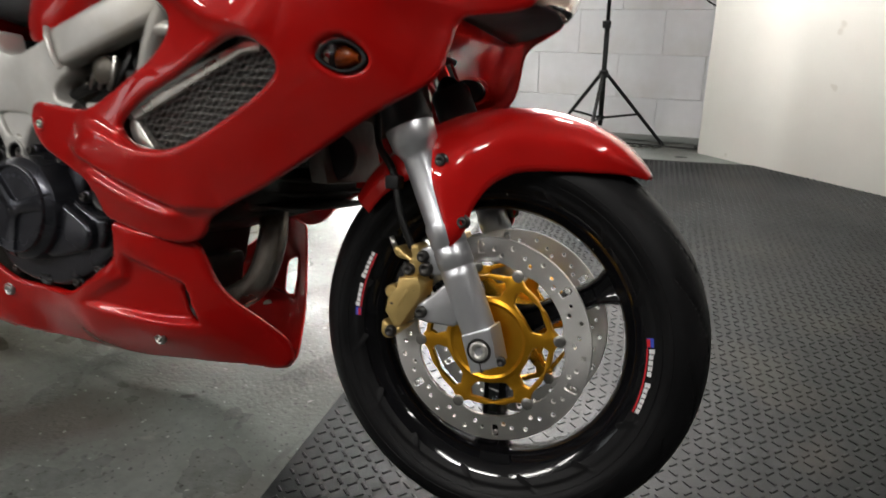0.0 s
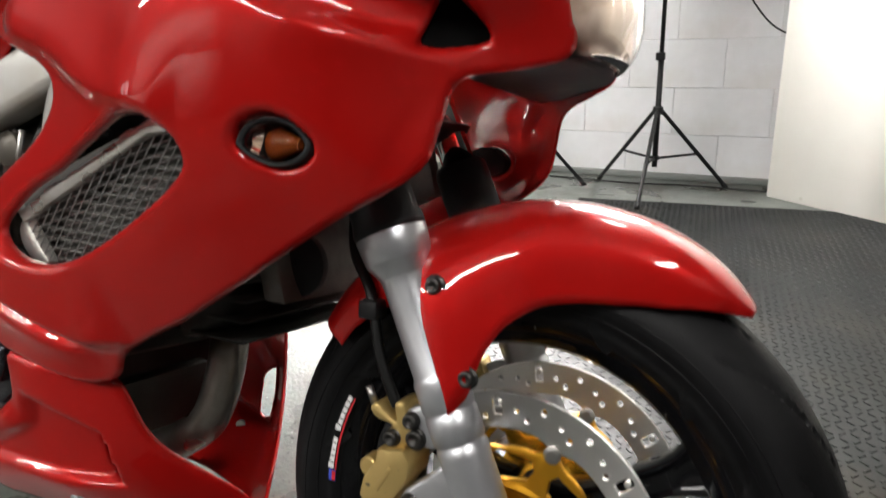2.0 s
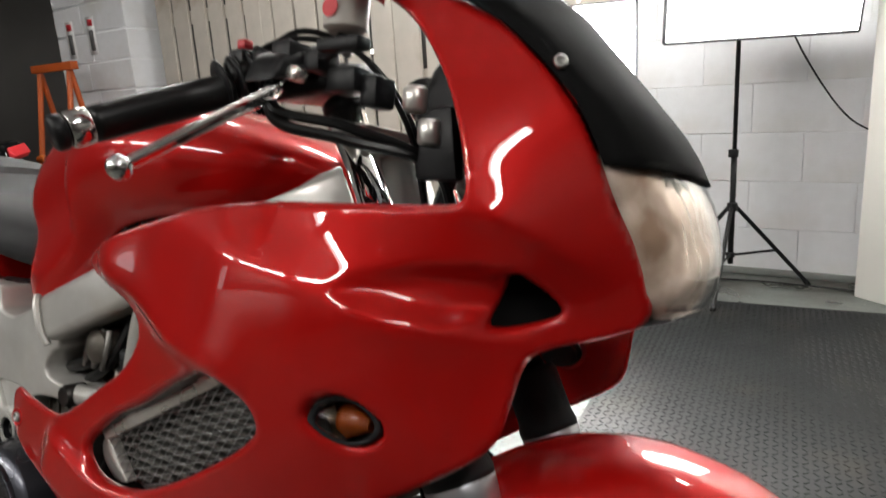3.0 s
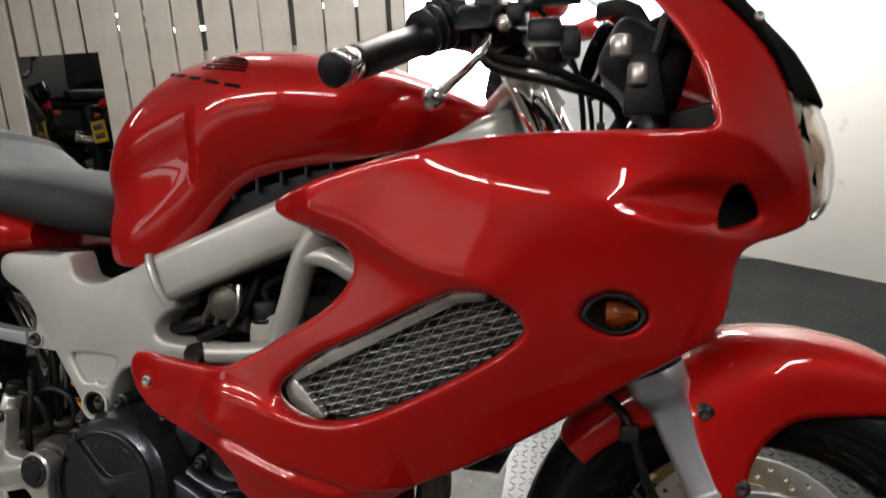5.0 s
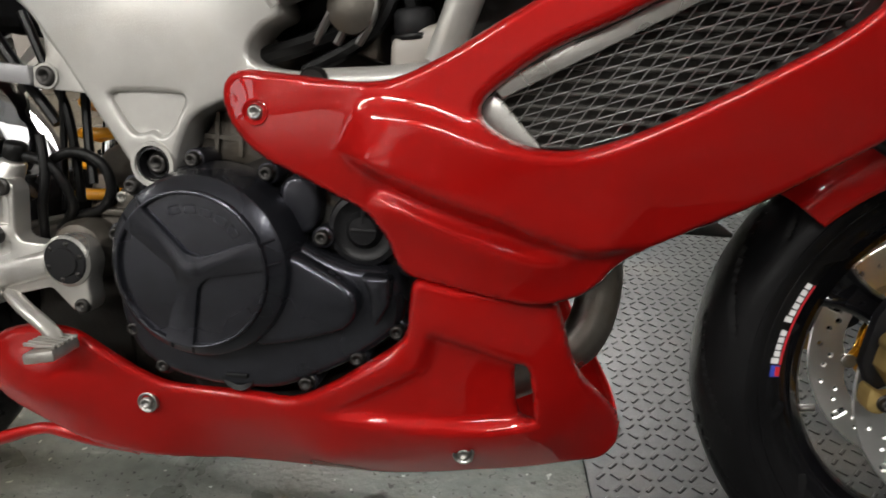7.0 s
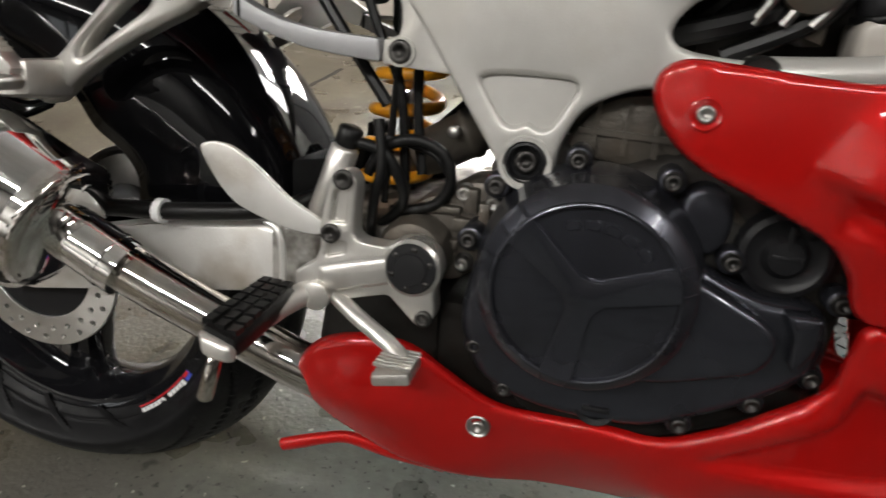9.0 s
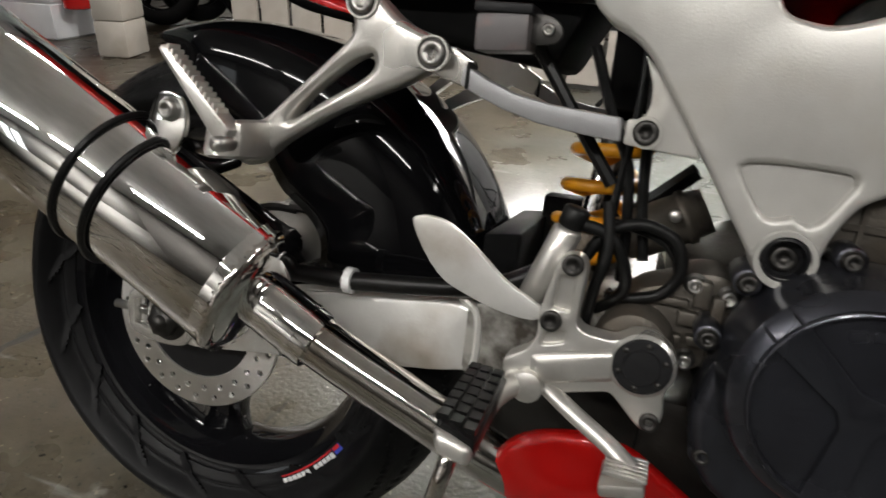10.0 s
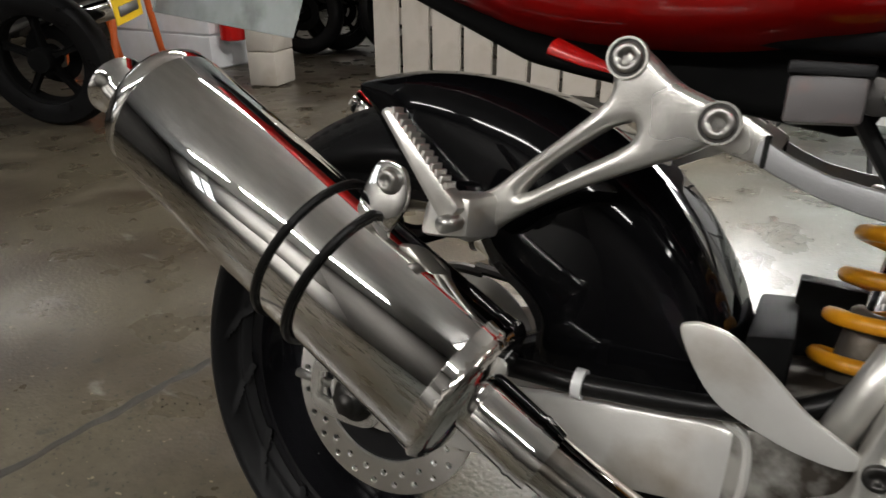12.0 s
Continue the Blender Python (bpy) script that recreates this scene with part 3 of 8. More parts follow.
# a cracked joint across the floor, dark with dirt
CRACK = mat("dirty_floor_joint", (0.02, 0.017, 0.013), 0.8, vary=0.4, grain=60)
random.seed(21)
verts, faces = [], []
for k in range(120):
    y = -1.6 + 0.03 * k
    x, w = -0.64 + 0.1 * y + random.uniform(-0.004, 0.004), random.uniform(0.003, 0.009)
    verts += [(x - w - 0.004, y, 0.0), (x - w, y, 0.0012), (x + w, y, 0.0012), (x + w + 0.004, y, 0.0)]
    if k:
        b = 4 * (k - 1)
        faces += [(b + q, b + q + 1, b + q + 5, b + q + 4) for q in range(3)]
me = bpy.data.meshes.new("floor_joint")
me.from_pydata(verts, [], faces)
me.materials.append(CRACK)
tagged(new("floor_joint", me), "dark dirt-filled joint across the concrete floor", "joint", kind="structure")

# ceiling strip lights, out of view; some are added only as fill
FIXTURE = mat("white_lamp_body", (0.7, 0.7, 0.7), 0.4, vary=0.03)
TUBE_GLOW = glow("lit_diffuser_strip", (1.0, 0.975, 0.94), 13)
strip = thing("strip_light", "lit fluorescent strip light with a white steel body, added out of view under the ceiling", "strip light", pose(0, 0, 0), "ceiling strip lights")
part("body", box(-0.75, 0.75, -0.09, 0.09, H - 0.05, H, bevel=0.006), FIXTURE, strip)
part("diffuser", box(-0.72, 0.72, -0.075, 0.075, H - 0.085, H - 0.05, bevel=0.012), TUBE_GLOW, strip)
part("end_cap", box(-0.76, -0.72, -0.08, 0.08, H - 0.09, H - 0.05, bevel=0.004), FIXTURE, strip)
part("end_cap", box(0.72, 0.76, -0.08, 0.08, H - 0.09, H - 0.05, bevel=0.004), FIXTURE, strip)
# (1.0, 2.0) added to lift the block wall, (-2.9, -2.7) the south wall
SPOTS = [(2.9, -1.2, 90, 26), (0.7, -2.7, 0, 42), (-1.1, -2.7, 0, 42), (-2.9, -2.7, 0, 34), (-1.2, 1.6, 10, 30), (1.0, 2.0, 0, 95), (-4.2, 0.2, 30, 10), (-3.5, 5.2, 0, 24), (0.6, 5.4, 0, 24)]
strip.matrix_world = pose(SPOTS[0][0], SPOTS[0][1], 0, 0, 0, SPOTS[0][2])
for sx, sy, ang, power in SPOTS[1:]:
    copy_thing(strip, pose(sx, sy, 0, 0, 0, ang))
for sx, sy, ang, power in SPOTS:
    lamp = strip_lamp("strip_light_lamp", (sx, sy, H - 0.11), (sx, sy, 0), 1.4, 0.14, power)
    lamp.matrix_world = pose(sx, sy, H - 0.115, 0, 0, ang)

# ---- photo lights ----
SOFT_WHITE = glow("lit_diffuser", (1.0, 0.98, 0.96), 5.0)
SOFT_BACK = mat("black_softbox_cloth", (0.02, 0.02, 0.022), 0.7, vary=0.2)


def light_stand(at, turn, head_z, tilt, power, label, size=0.62, head_turn=0):
    th = thing("softbox_light", label, "softbox light", pose(*at, 0, 0, turn), "photo lights")
    part("pole", rod((0, 0, 0.12), (0, 0, 0.62), 0.0125, seg=14), BLACK_SATIN, th)
    part("upper_pole", rod((0, 0, 0.6), (0, 0, head_z), 0.0095, seg=14), BLACK_SATIN, th)
    part("collar", lathe([(0.014, 0.36), (0.023, 0.362), (0.023, 0.395), (0.014, 0.4)], seg=16, axis="Z"), BLACK_PLASTIC, th)
    part("clamp_knob", box(-0.02, 0.02, -0.03, -0.012, 0.6, 0.635, bevel=0.004), BLACK_PLASTIC, th)
    part("lower_collar", lathe([(0.014, 0.15), (0.02, 0.152), (0.02, 0.17), (0.014, 0.172)], seg=16, axis="Z"), BLACK_PLASTIC, th)
    for k in range(3):
        a = radians(-90 + 120 * k)
        c, s = math.cos(a), math.sin(a)
        leg = part("leg", tube([(0.02 * c, 0.02 * s, 0.375), (0.345 * c, 0.345 * s, 0.012)], 0.0095, seg=8, n=1, smooth_path=False), BLACK_SATIN, th)
        part("rubber_foot", rod((0.335 * c, 0.335 * s, 0.022), (0.353 * c, 0.353 * s, 0.001), 0.012, seg=10), HOSE, leg)
        part("brace", tube([(0.018 * c, 0.018 * s, 0.16), (0.2 * c, 0.2 * s, 0.172)], 0.006, seg=8, n=1, smooth_path=False), BLACK_SATIN, th)
    # the box: a pyramid of cloth with a lit front
    m = pose(0, 0, head_z, tilt, 0, head_turn)
    s, d = size / 2, 0.3
    bm = bmesh.new()
    ring0 = [bm.verts.new(m @ Vector((x * 0.07, -0.02, z * 0.07))) for x, z in ((-1, -1), (1, -1), (1, 1), (-1, 1))]
    ring1 = [bm.verts.new(m @ Vector((x * s, -d, z * s))) for x, z in ((-1, -1), (1, -1), (1, 1), (-1, 1))]
    bm.faces.new(ring0)
    for i in range(4):
        bm.faces.new((ring0[i], ring0[(i + 1) % 4], ring1[(i + 1) % 4], ring1[i]))
    shell = part("softbox_shell", bm, SOFT_BACK, th, "black cloth softbox shell", 20)
    mod = shell.modifiers.new("cloth", "SOLIDIFY")
    mod.thickness = 0.003
    bm = bmesh.new()
    n = 8
    grid = [[bm.verts.new(m @ Vector((s * 0.985 * (2 * i / n - 1), -d + 0.012 * math.cos((2 * i / n - 1) * 1.5) * math.cos((2 * j / n - 1) * 1.5) - 0.012, s * 0.985 * (2 * j / n - 1)))) for j in range(n + 1)] for i in range(n + 1)]
    for i in range(n):
        for j in range(n):
            bm.faces.new((grid[i][j], grid[i + 1][j], grid[i + 1][j + 1], grid[i][j + 1]))
    part("diffuser", bm, SOFT_WHITE, th, "glowing white cloth diffuser")
    for i in range(4):
        a, b = [Vector((x * s, -d - 0.004, z * s)) for x, z in ((-1, -1), (1, -1), (1, 1), (-1, 1))][i], [Vector((x * s, -d - 0.004, z * s)) for x, z in ((1, -1), (1, 1), (-1, 1), (-1, -1))][i]
        part("edge_rib", rod(m @ a, m @ b, 0.007, seg=8), SOFT_BACK, th)
    part("lamp_holder", rod(m @ Vector((0, 0.09, 0)), m @ Vector((0, -0.04, 0)), 0.035, 0.045, seg=16), BLACK_PLASTIC, th)
    lamp = strip_lamp("softbox_lamp", (0, 0, 0), (0, -1, 0), size * 0.95, size * 0.95, power, (1.0, 0.97, 0.94))
    lamp.matrix_world = th.matrix_world @ m @ Matrix.Translation((0, -d - 0.03, 0)) @ pose(0, 0, 0, 90, 0, 0)
    return th


light_stand((1.06, 2.71, 0), 0, 1.49, 10, 48, "lit softbox lamp on a black tripod stand before the block wall", 0.72, 28)

# cable hanging from the lamp to the partition, and one on the floor
tagged(mesh_ob("hanging_cable", tube([(1.18, 2.78, 1.28), (1.3, 2.86, 1.0), (1.48, 2.86, 0.74), (1.68, 2.74, 0.66)], 0.004, seg=8), HOSE), "black power cable hanging slack from the softbox lamp", "cable")
tagged(mesh_ob("floor_cable", tube([(0.5, 2.86, 0.006), (0.9, 2.83, 0.006), (1.2, 2.86, 0.006), (1.6, 2.84, 0.006)], 0.004, seg=8), HOSE), "black power cable lying along the wall foot", "cable")

# fire extinguisher by the pillar
ext = thing("fire_extinguisher", "red fire extinguisher hung on the side of the pillar", "extinguisher", pose(-3.222, 2.9, 0.19))
part("bracket", box(-0.1, -0.08, -0.05, 0.05, 0.2, 0.34, bevel=0.003), BLACK_SATIN, ext)
part("cylinder", lathe([(0.07, 0.0), (0.085, 0.008), (0.085, 0.42), (0.07, 0.47), (0.03, 0.5), (0.02, 0.52)], seg=28, axis="Z"), RED, ext)
part("valve", box(-0.02, 0.02, -0.02, 0.02, 0.52, 0.56, bevel=0.004), BLACK_PLASTIC, ext)
part("handle", box(-0.012, 0.1, -0.012, 0.012, 0.56, 0.575, bevel=0.003), BLACK_PLASTIC, ext)
part("hose", tube([(0.02, 0, 0.54), (0.1, 0, 0.52), (0.11, 0, 0.3), (0.1, 0, 0.15)], 0.009, seg=10), HOSE, ext)

# orange trestle beside the pillar
ORANGE = mat("orange_enamel", (0.5, 0.09, 0.01), 0.45, vary=0.1)
tr = thing("trestle", "orange steel trestle with angled legs", "trestle", pose(-3.93, 2.5, 0))
part("top_bar", box(-0.3, 0.3, -0.03, 0.03, 1.29, 1.35, bevel=0.004), ORANGE, tr)
for sx in (-0.22, 0.22):
    for sy in (-0.2, 0.2):
        part("leg", tube([(sx, 0, 1.31), (sx * 1.1, sy, 0.0)], 0.022, seg=8, n=1, smooth_path=False), ORANGE, tr)

# paper notices on the pillar
for zz, xx in ((1.62, -4.09), (1.63, -3.78)):
    no = thing("notice", "small paper safety notice on the pillar", "notice", pose(xx, 2.77, zz))
    part("sheet", box(-0.055, 0.055, -0.003, 0.0, -0.22, 0.07), WHITE_INK, no)
    part("red_panel", box(-0.035, 0.035, -0.0045, -0.003, 0.0, 0.05), RED_INK, no)
    part("print_bar", box(-0.03, 0.03, -0.0045, -0.003, -0.19, -0.03), GREY_BAR, no)


def spoke_mesh(c, ang, r0, r1, w0, w1, d0, d1):
    """One cast spoke: a tapered bar with a sunk face on both sides."""
    bm = bmesh.new()
    rows = []
    for k in range(9):
        s = k / 8
        r = r0 + (r1 - r0) * s
        flare = 1 + 0.9 * max(0, (s - 0.72) / 0.28) ** 2 + 0.5 * max(0, (0.2 - s) / 0.2) ** 2
        w, d = (w0 + (w1 - w0) * s) * flare, d0 + (d1 - d0) * s
        row = []
        for u, v in ((-1, -0.55), (-0.72, -1), (-0.45, -0.72), (0.45, -0.72), (0.72, -1), (1, -0.55), (1, 0.55), (0.72, 1), (0.45, 0.72), (-0.45, 0.72), (-0.72, 1), (-1, 0.55)):
            row.append(bm.verts.new((r, v * d, u * w)))
        rows.append(row)
    for a, b in zip(rows, rows[1:]):
        for i in range(12):
            j = (i + 1) % 12
            bm.faces.new((a[i], a[j], b[j], b[i]))
    bmesh.ops.recalc_face_normals(bm, faces=bm.faces)
    bmesh.ops.transform(bm, matrix=Matrix.Translation(c) @ Matrix.Rotation(-radians(ang), 4, "Y"), verts=bm.verts)
    return bm


def parked_motorcycle(at, turn, paint, label, box_on=True):
    th = thing("parked_motorcycle", label, "motorcycle", pose(*at, -8, 0, turn), "parked motorcycles")
    for wx, r in ((0.0, 0.31), (1.42, 0.3)):
        # wheel, hub, disc and spokes are matt black to paint in their shade
        w = part("wheel", lathe([(0.2, -0.04), (0.205, 0), (0.2, 0.04), (0.188, 0.03), (0.184, 0), (0.188, -0.03)], (wx, 0, r), 40, closed=True), MATT_BLACK, th)
        part("hub", lathe([(0.05, -0.06), (0.055, -0.04), (0.055, 0.04), (0.05, 0.06)], (wx, 0, r), 24), MATT_BLACK, w)
        part("brake_disc", lathe([(0.07, -0.066), (0.13, -0.066), (0.13, -0.062), (0.07, -0.062)], (wx, 0, r), 36, closed=True), MATT_BLACK, w)
        for a in range(5):
            part("spoke", spoke_mesh(Vector((wx, 0, r)), 18 + 72 * a, 0.05, 0.19, 0.016, 0.014, 0.022, 0.018), MATT_BLACK, w)
        part("tyre", lathe([(0.2, -0.05), (0.235, -0.062), (r - 0.025, -0.055), (r - 0.003, -0.03), (r, 0), (r - 0.003, 0.03), (r - 0.025, 0.055), (0.235, 0.062), (0.2, 0.05)], (wx, 0, r), 40, closed=True), TYRE, w)
    part("frame", hull([(0.2, -0.12, 0.35), (0.95, -0.14, 0.28), (0.95, 0.14, 0.28), (0.2, 0.12, 0.35), (0.3, -0.1, 0.7), (1.05, -0.1, 0.85), (1.05, 0.1, 0.85), (0.3, 0.1, 0.7)], bevel=0.03), ENGINE_DARK, th)
    part("tank", hull([(0.55, -0.1, 0.78), (0.55, 0.1, 0.78), (0.62, -0.16, 0.95), (0.62, 0.16, 0.95), (1.0, -0.14, 0.95), (1.0, 0.14, 0.95), (1.1, -0.06, 0.85), (1.1, 0.06, 0.85), (0.8, 0, 1.02)], bevel=0.035, seg=3), paint, th)
    part("seat", hull([(-0.2, -0.1, 0.8), (-0.2, 0.1, 0.8), (0.56, -0.12, 0.78), (0.56, 0.12, 0.78), (-0.2, -0.08, 0.9), (-0.2, 0.08, 0.9), (0.5, -0.1, 0.84), (0.5, 0.1, 0.84)], bevel=0.03, seg=3), SEAT_VINYL, th)
    part("tail", hull([(-0.36, -0.08, 0.74), (-0.36, 0.08, 0.74), (0.3, -0.11, 0.7), (0.3, 0.11, 0.7), (-0.32, -0.07, 0.84), (-0.32, 0.07, 0.84), (0.3, -0.11, 0.8), (0.3, 0.11, 0.8)], bevel=0.02), paint, th)
    part("tail_lamp", hull([(-0.385, -0.06, 0.77), (-0.385, 0.06, 0.77), (-0.35, -0.07, 0.74), (-0.35, 0.07, 0.74), (-0.35, -0.07, 0.82), (-0.35, 0.07, 0.82)], bevel=0.006), RED_INK, th)
    plate_ob = part("number_plate", box(-0.445, -0.441, -0.115, 0.115, 0.48, 0.65, bevel=0.001, seg=1), YELLOW_PLATE, th)
    part("plate_bar", box(-0.449, -0.445, -0.08, 0.08, 0.58, 0.62), GREY_BAR, plate_ob)
    part("plate_bar", box(-0.449, -0.445, -0.08, 0.08, 0.51, 0.55), GREY_BAR, plate_ob)
    part("plate_hanger", hull([(-0.44, -0.05, 0.5), (-0.44, 0.05, 0.5), (-0.42, -0.05, 0.5), (-0.3, -0.06, 0.76), (-0.3, 0.06, 0.76), (-0.34, 0.05, 0.76)], bevel=0.005), BLACK_PLASTIC, th)
    for sy in (-1, 1):
        part("indicator", lathe([(0.0, 0.0), (0.02, 0.004), (0.026, 0.02), (0.018, 0.05), (0.0, 0.055)], (-0.38, sy * 0.16, 0.7), 16, axis="X"), AMBER, th)
        part("fork_leg", rod((1.42, sy * 0.1, 0.3), (1.12, sy * 0.1, 0.95), 0.026, seg=14), BLACK_SATIN, th)
        part("handlebar", tube([(1.1, sy * 0.05, 1.02), (1.06, sy * 0.2, 1.08), (0.96, sy * 0.36, 1.06)], 0.013, seg=10), BLACK_SATIN, th)
        part("mirror", lathe([(0.0, 0), (0.05, 0.004), (0.055, 0.02), (0.03, 0.04), (0, 0.045)], (1.05, sy * 0.3, 1.24), 20, axis="X"), BLACK_PLASTIC, th)
        part("mirror_stalk", tube([(1.06, sy * 0.25, 1.08), (1.06, sy * 0.29, 1.22)], 0.006, seg=8, n=1), BLACK_SATIN, th)
    part("exhaust", rod((0.3, -0.17, 0.34), (-0.28, -0.2, 0.5), 0.05, 0.055, seg=22, bevel=0.008), CHROME, th)
    part("headlamp", lathe([(0.0, 0.0), (0.07, 0.01), (0.09, 0.06), (0.09, 0.08), (0.0, 0.1)], (1.2, 0, 0.88), 24, axis="X"), BLACK_GLOSS, th)
    if box_on:
        part("top_box", hull([(-0.52, -0.2, 0.92), (-0.52, 0.2, 0.92), (-0.12, -0.2, 0.92), (-0.12, 0.2, 0.92), (-0.5, -0.18, 1.2), (-0.5, 0.18, 1.2), (-0.14, -0.18, 1.2), (-0.14, 0.18, 1.2)], bevel=0.03, seg=3), BLACK_PLASTIC, th)
        for sy in (-1, 1):
            part("pannier", hull([(-0.4, sy * 0.2, 0.45), (0.1, sy * 0.2, 0.45), (-0.4, sy * 0.38, 0.48), (0.1, sy * 0.38, 0.48), (-0.42, sy * 0.2, 0.8), (0.1, sy * 0.2, 0.8), (-0.4, sy * 0.36, 0.78), (0.08, sy * 0.36, 0.78)], bevel=0.03, seg=3), BLACK_SATIN, th)
    return th


BLUE_PAINT = mat("dark_blue_paint", (0.01, 0.015, 0.05), 0.25, coat=0.8, vary=0.05)
parked_motorcycle((-2.75, 1.35, 0), 205, BLACK_GLOSS, "black parked motorcycle with a yellow number plate", False)
parked_motorcycle((-3.15, 3.99, 0), 64, BLACK_GLOSS, "black parked motorcycle with a yellow number plate behind the fence", False)
parked_motorcycle((-2.65, 4.05, 0), 70, BLUE_PAINT, "dark parked touring motorcycle with top box and panniers behind the fence")
parked_motorcycle((-4.6, 3.2, 0), 20, BLACK_GLOSS, "dark parked motorcycle beyond the pillar", False)

LAMP_GLOW = glow("lit_far_lamp", (1.0, 0.97, 0.92), 12)
batten = thing("wall_batten", "lit fluorescent batten on the far wall", "wall lamp", pose(-6.3, 7.99, 1.87), "far wall lamps")
part("base", box(-0.5, 0.5, -0.04, 0.0, -0.04, 0.04, bevel=0.006), FIXTURE, batten)
part("lens", box(-0.48, 0.48, -0.07, -0.04, -0.028, 0.028, bevel=0.01), LAMP_GLOW, batten)
for lx, lz in ((-6.3, 1.69), (-5.2, 1.6), (-4.0, 2.02), (-2.8, 1.77), (-1.6, 1.95), (-0.4, 1.8), (0.8, 2.0)):
    copy_thing(batten, pose(lx, 7.99, lz))
light_stand((0.46, 2.5, 0), 12, 1.0, 0, 130, "lit softbox lamp on a black tripod stand beyond the motorcycle", 0.5)

# ---- the motorcycle: x ahead, z up, y to its left; it leans on its side stand ----
LEAN = 13.0
BIKE = thing("motorcycle", "glossy red sports motorcycle with gold brakes leaning on its side stand", "motorcycle", pose(0, 0, 0.003, -LEAN, 0, 0))
FC, RC = Vector((1.425, 0, 0.304)), Vector((0.01, 0, 0.309))
FORK_FOOT, HUG_C = Vector((1.435, 0, 0.302)), Vector((0.0, 0, 0.314))


def tyre_mesh(c, prof, seg, groove):
    """A tyre turned from its section, with grooves sunk into the tread."""
    sec = curve_pts(prof, 5, False)
    bm = bmesh.new()
    rings = []
    for r, y in sec:
        ring = []
        for i in range(seg):
            th = 2 * math.pi * i / seg
            rr = r - groove(th, y)
            ring.append(bm.verts.new((c.x + rr * math.cos(th), y, c.z + rr * math.sin(th))))
        rings.append(ring)
    for a, b in zip(rings, rings[1:]):
        for i in range(seg):
            j = (i + 1) % seg
            bm.faces.new((a[i], a[j], b[j], b[i]))
    bmesh.ops.recalc_face_normals(bm, faces=bm.faces)
    return bm


def groove_maker(count, reach, slope, deep=0.007, half=0.005, inner=0.012, rad=0.3):
    def groove(th, y):
        a = abs(y)
        if a < inner or a > reach:
            return 0.0
        ph = (th + (math.pi / count if y > 0 else 0) - slope * (a - inner) / rad * 8 * (1 - 3 * a)) % (2 * math.pi / count)
        d = min(ph, 2 * math.pi / count - ph) * rad
        taper = min(1, (a - inner) / 0.006, (reach - a) / 0.008)
        return deep * max(0.0, taper) * (1 if d < half else max(0.0, 1 - (d - half) / 0.0015))
    return groove


def rim_mesh(c, half, inner):
    p = [(0.2265, -half - 0.003), (0.229, -half + 0.001), (0.2275, -half + 0.006), (0.22, -half + 0.012), (0.208, -half * 0.55), (0.205, 0), (0.208, half * 0.55), (0.22, half - 0.012),
         (0.2275, half - 0.006), (0.229, half - 0.001), (0.2265, half + 0.003), (0.221, half + 0.001), (0.214, half - 0.006), (0.203, half - 0.009), (0.197, half * 0.62), (inner + 0.006, half * 0.5), (inner, half * 0.3),
         (inner, -half * 0.3), (inner + 0.006, -half * 0.5), (0.197, -half * 0.62), (0.203, -half + 0.009), (0.214, -half + 0.006), (0.221, -half - 0.001)]
    return lathe(p, c, 120, closed=True)


def decal(c, ang0, span, y, rad, parent, flip=False):
    """A rim decal: a red bar with white lettering and a blue and red mark at one end."""
    d = part("rim_decal", sector(c, rad - 0.0055, rad - 0.0035, ang0, ang0 + span, y), RED_INK, parent, "curved white and red rim decal")
    s = math.copysign(1, span)
    part("mark", sector(c, rad - 0.005, rad + 0.004, ang0 - s * 3.6, ang0 - s * 0.4, y), BLUE_INK, d)
    part("mark", sector(c, rad - 0.005, rad - 0.0005, ang0 - s * 3.4, ang0 - s * 0.6, y - 0.0006), RED_INK, d)
    n = 12
    for k in range(n):
        a = ang0 + span * (k + 0.5) / n
        if k == 5:
            continue
        w = abs(span) / n * 0.4
        h = 0.0072 if k in (0, 6) else 0.0056
        part("letter_bar", sector(c, rad - 0.002, rad - 0.002 + h, a - w, a + w, y - 0.0005), WHITE_INK, d)


def sector(c, r0, r1, a0, a1, y, n=10, thick=0.0006):
    bm = bmesh.new()
    rows = []
    for i in range(n + 1):
        a = radians(a0 + (a1 - a0) * i / n)
        rows.append([bm.verts.new((c.x + r * math.cos(a), yy, c.z + r * math.sin(a))) for r, yy in ((r0, y), (r1, y), (r1, y + thick), (r0, y + thick))])
    for a, b in zip(rows, rows[1:]):
        for i in range(4):
            bm.faces.new((a[i], a[(i + 1) % 4], b[(i + 1) % 4], b[i]))
    bm.faces.new(rows[0])
    bm.faces.new(rows[-1])
    bmesh.ops.recalc_face_normals(bm, faces=bm.faces)
    return bm


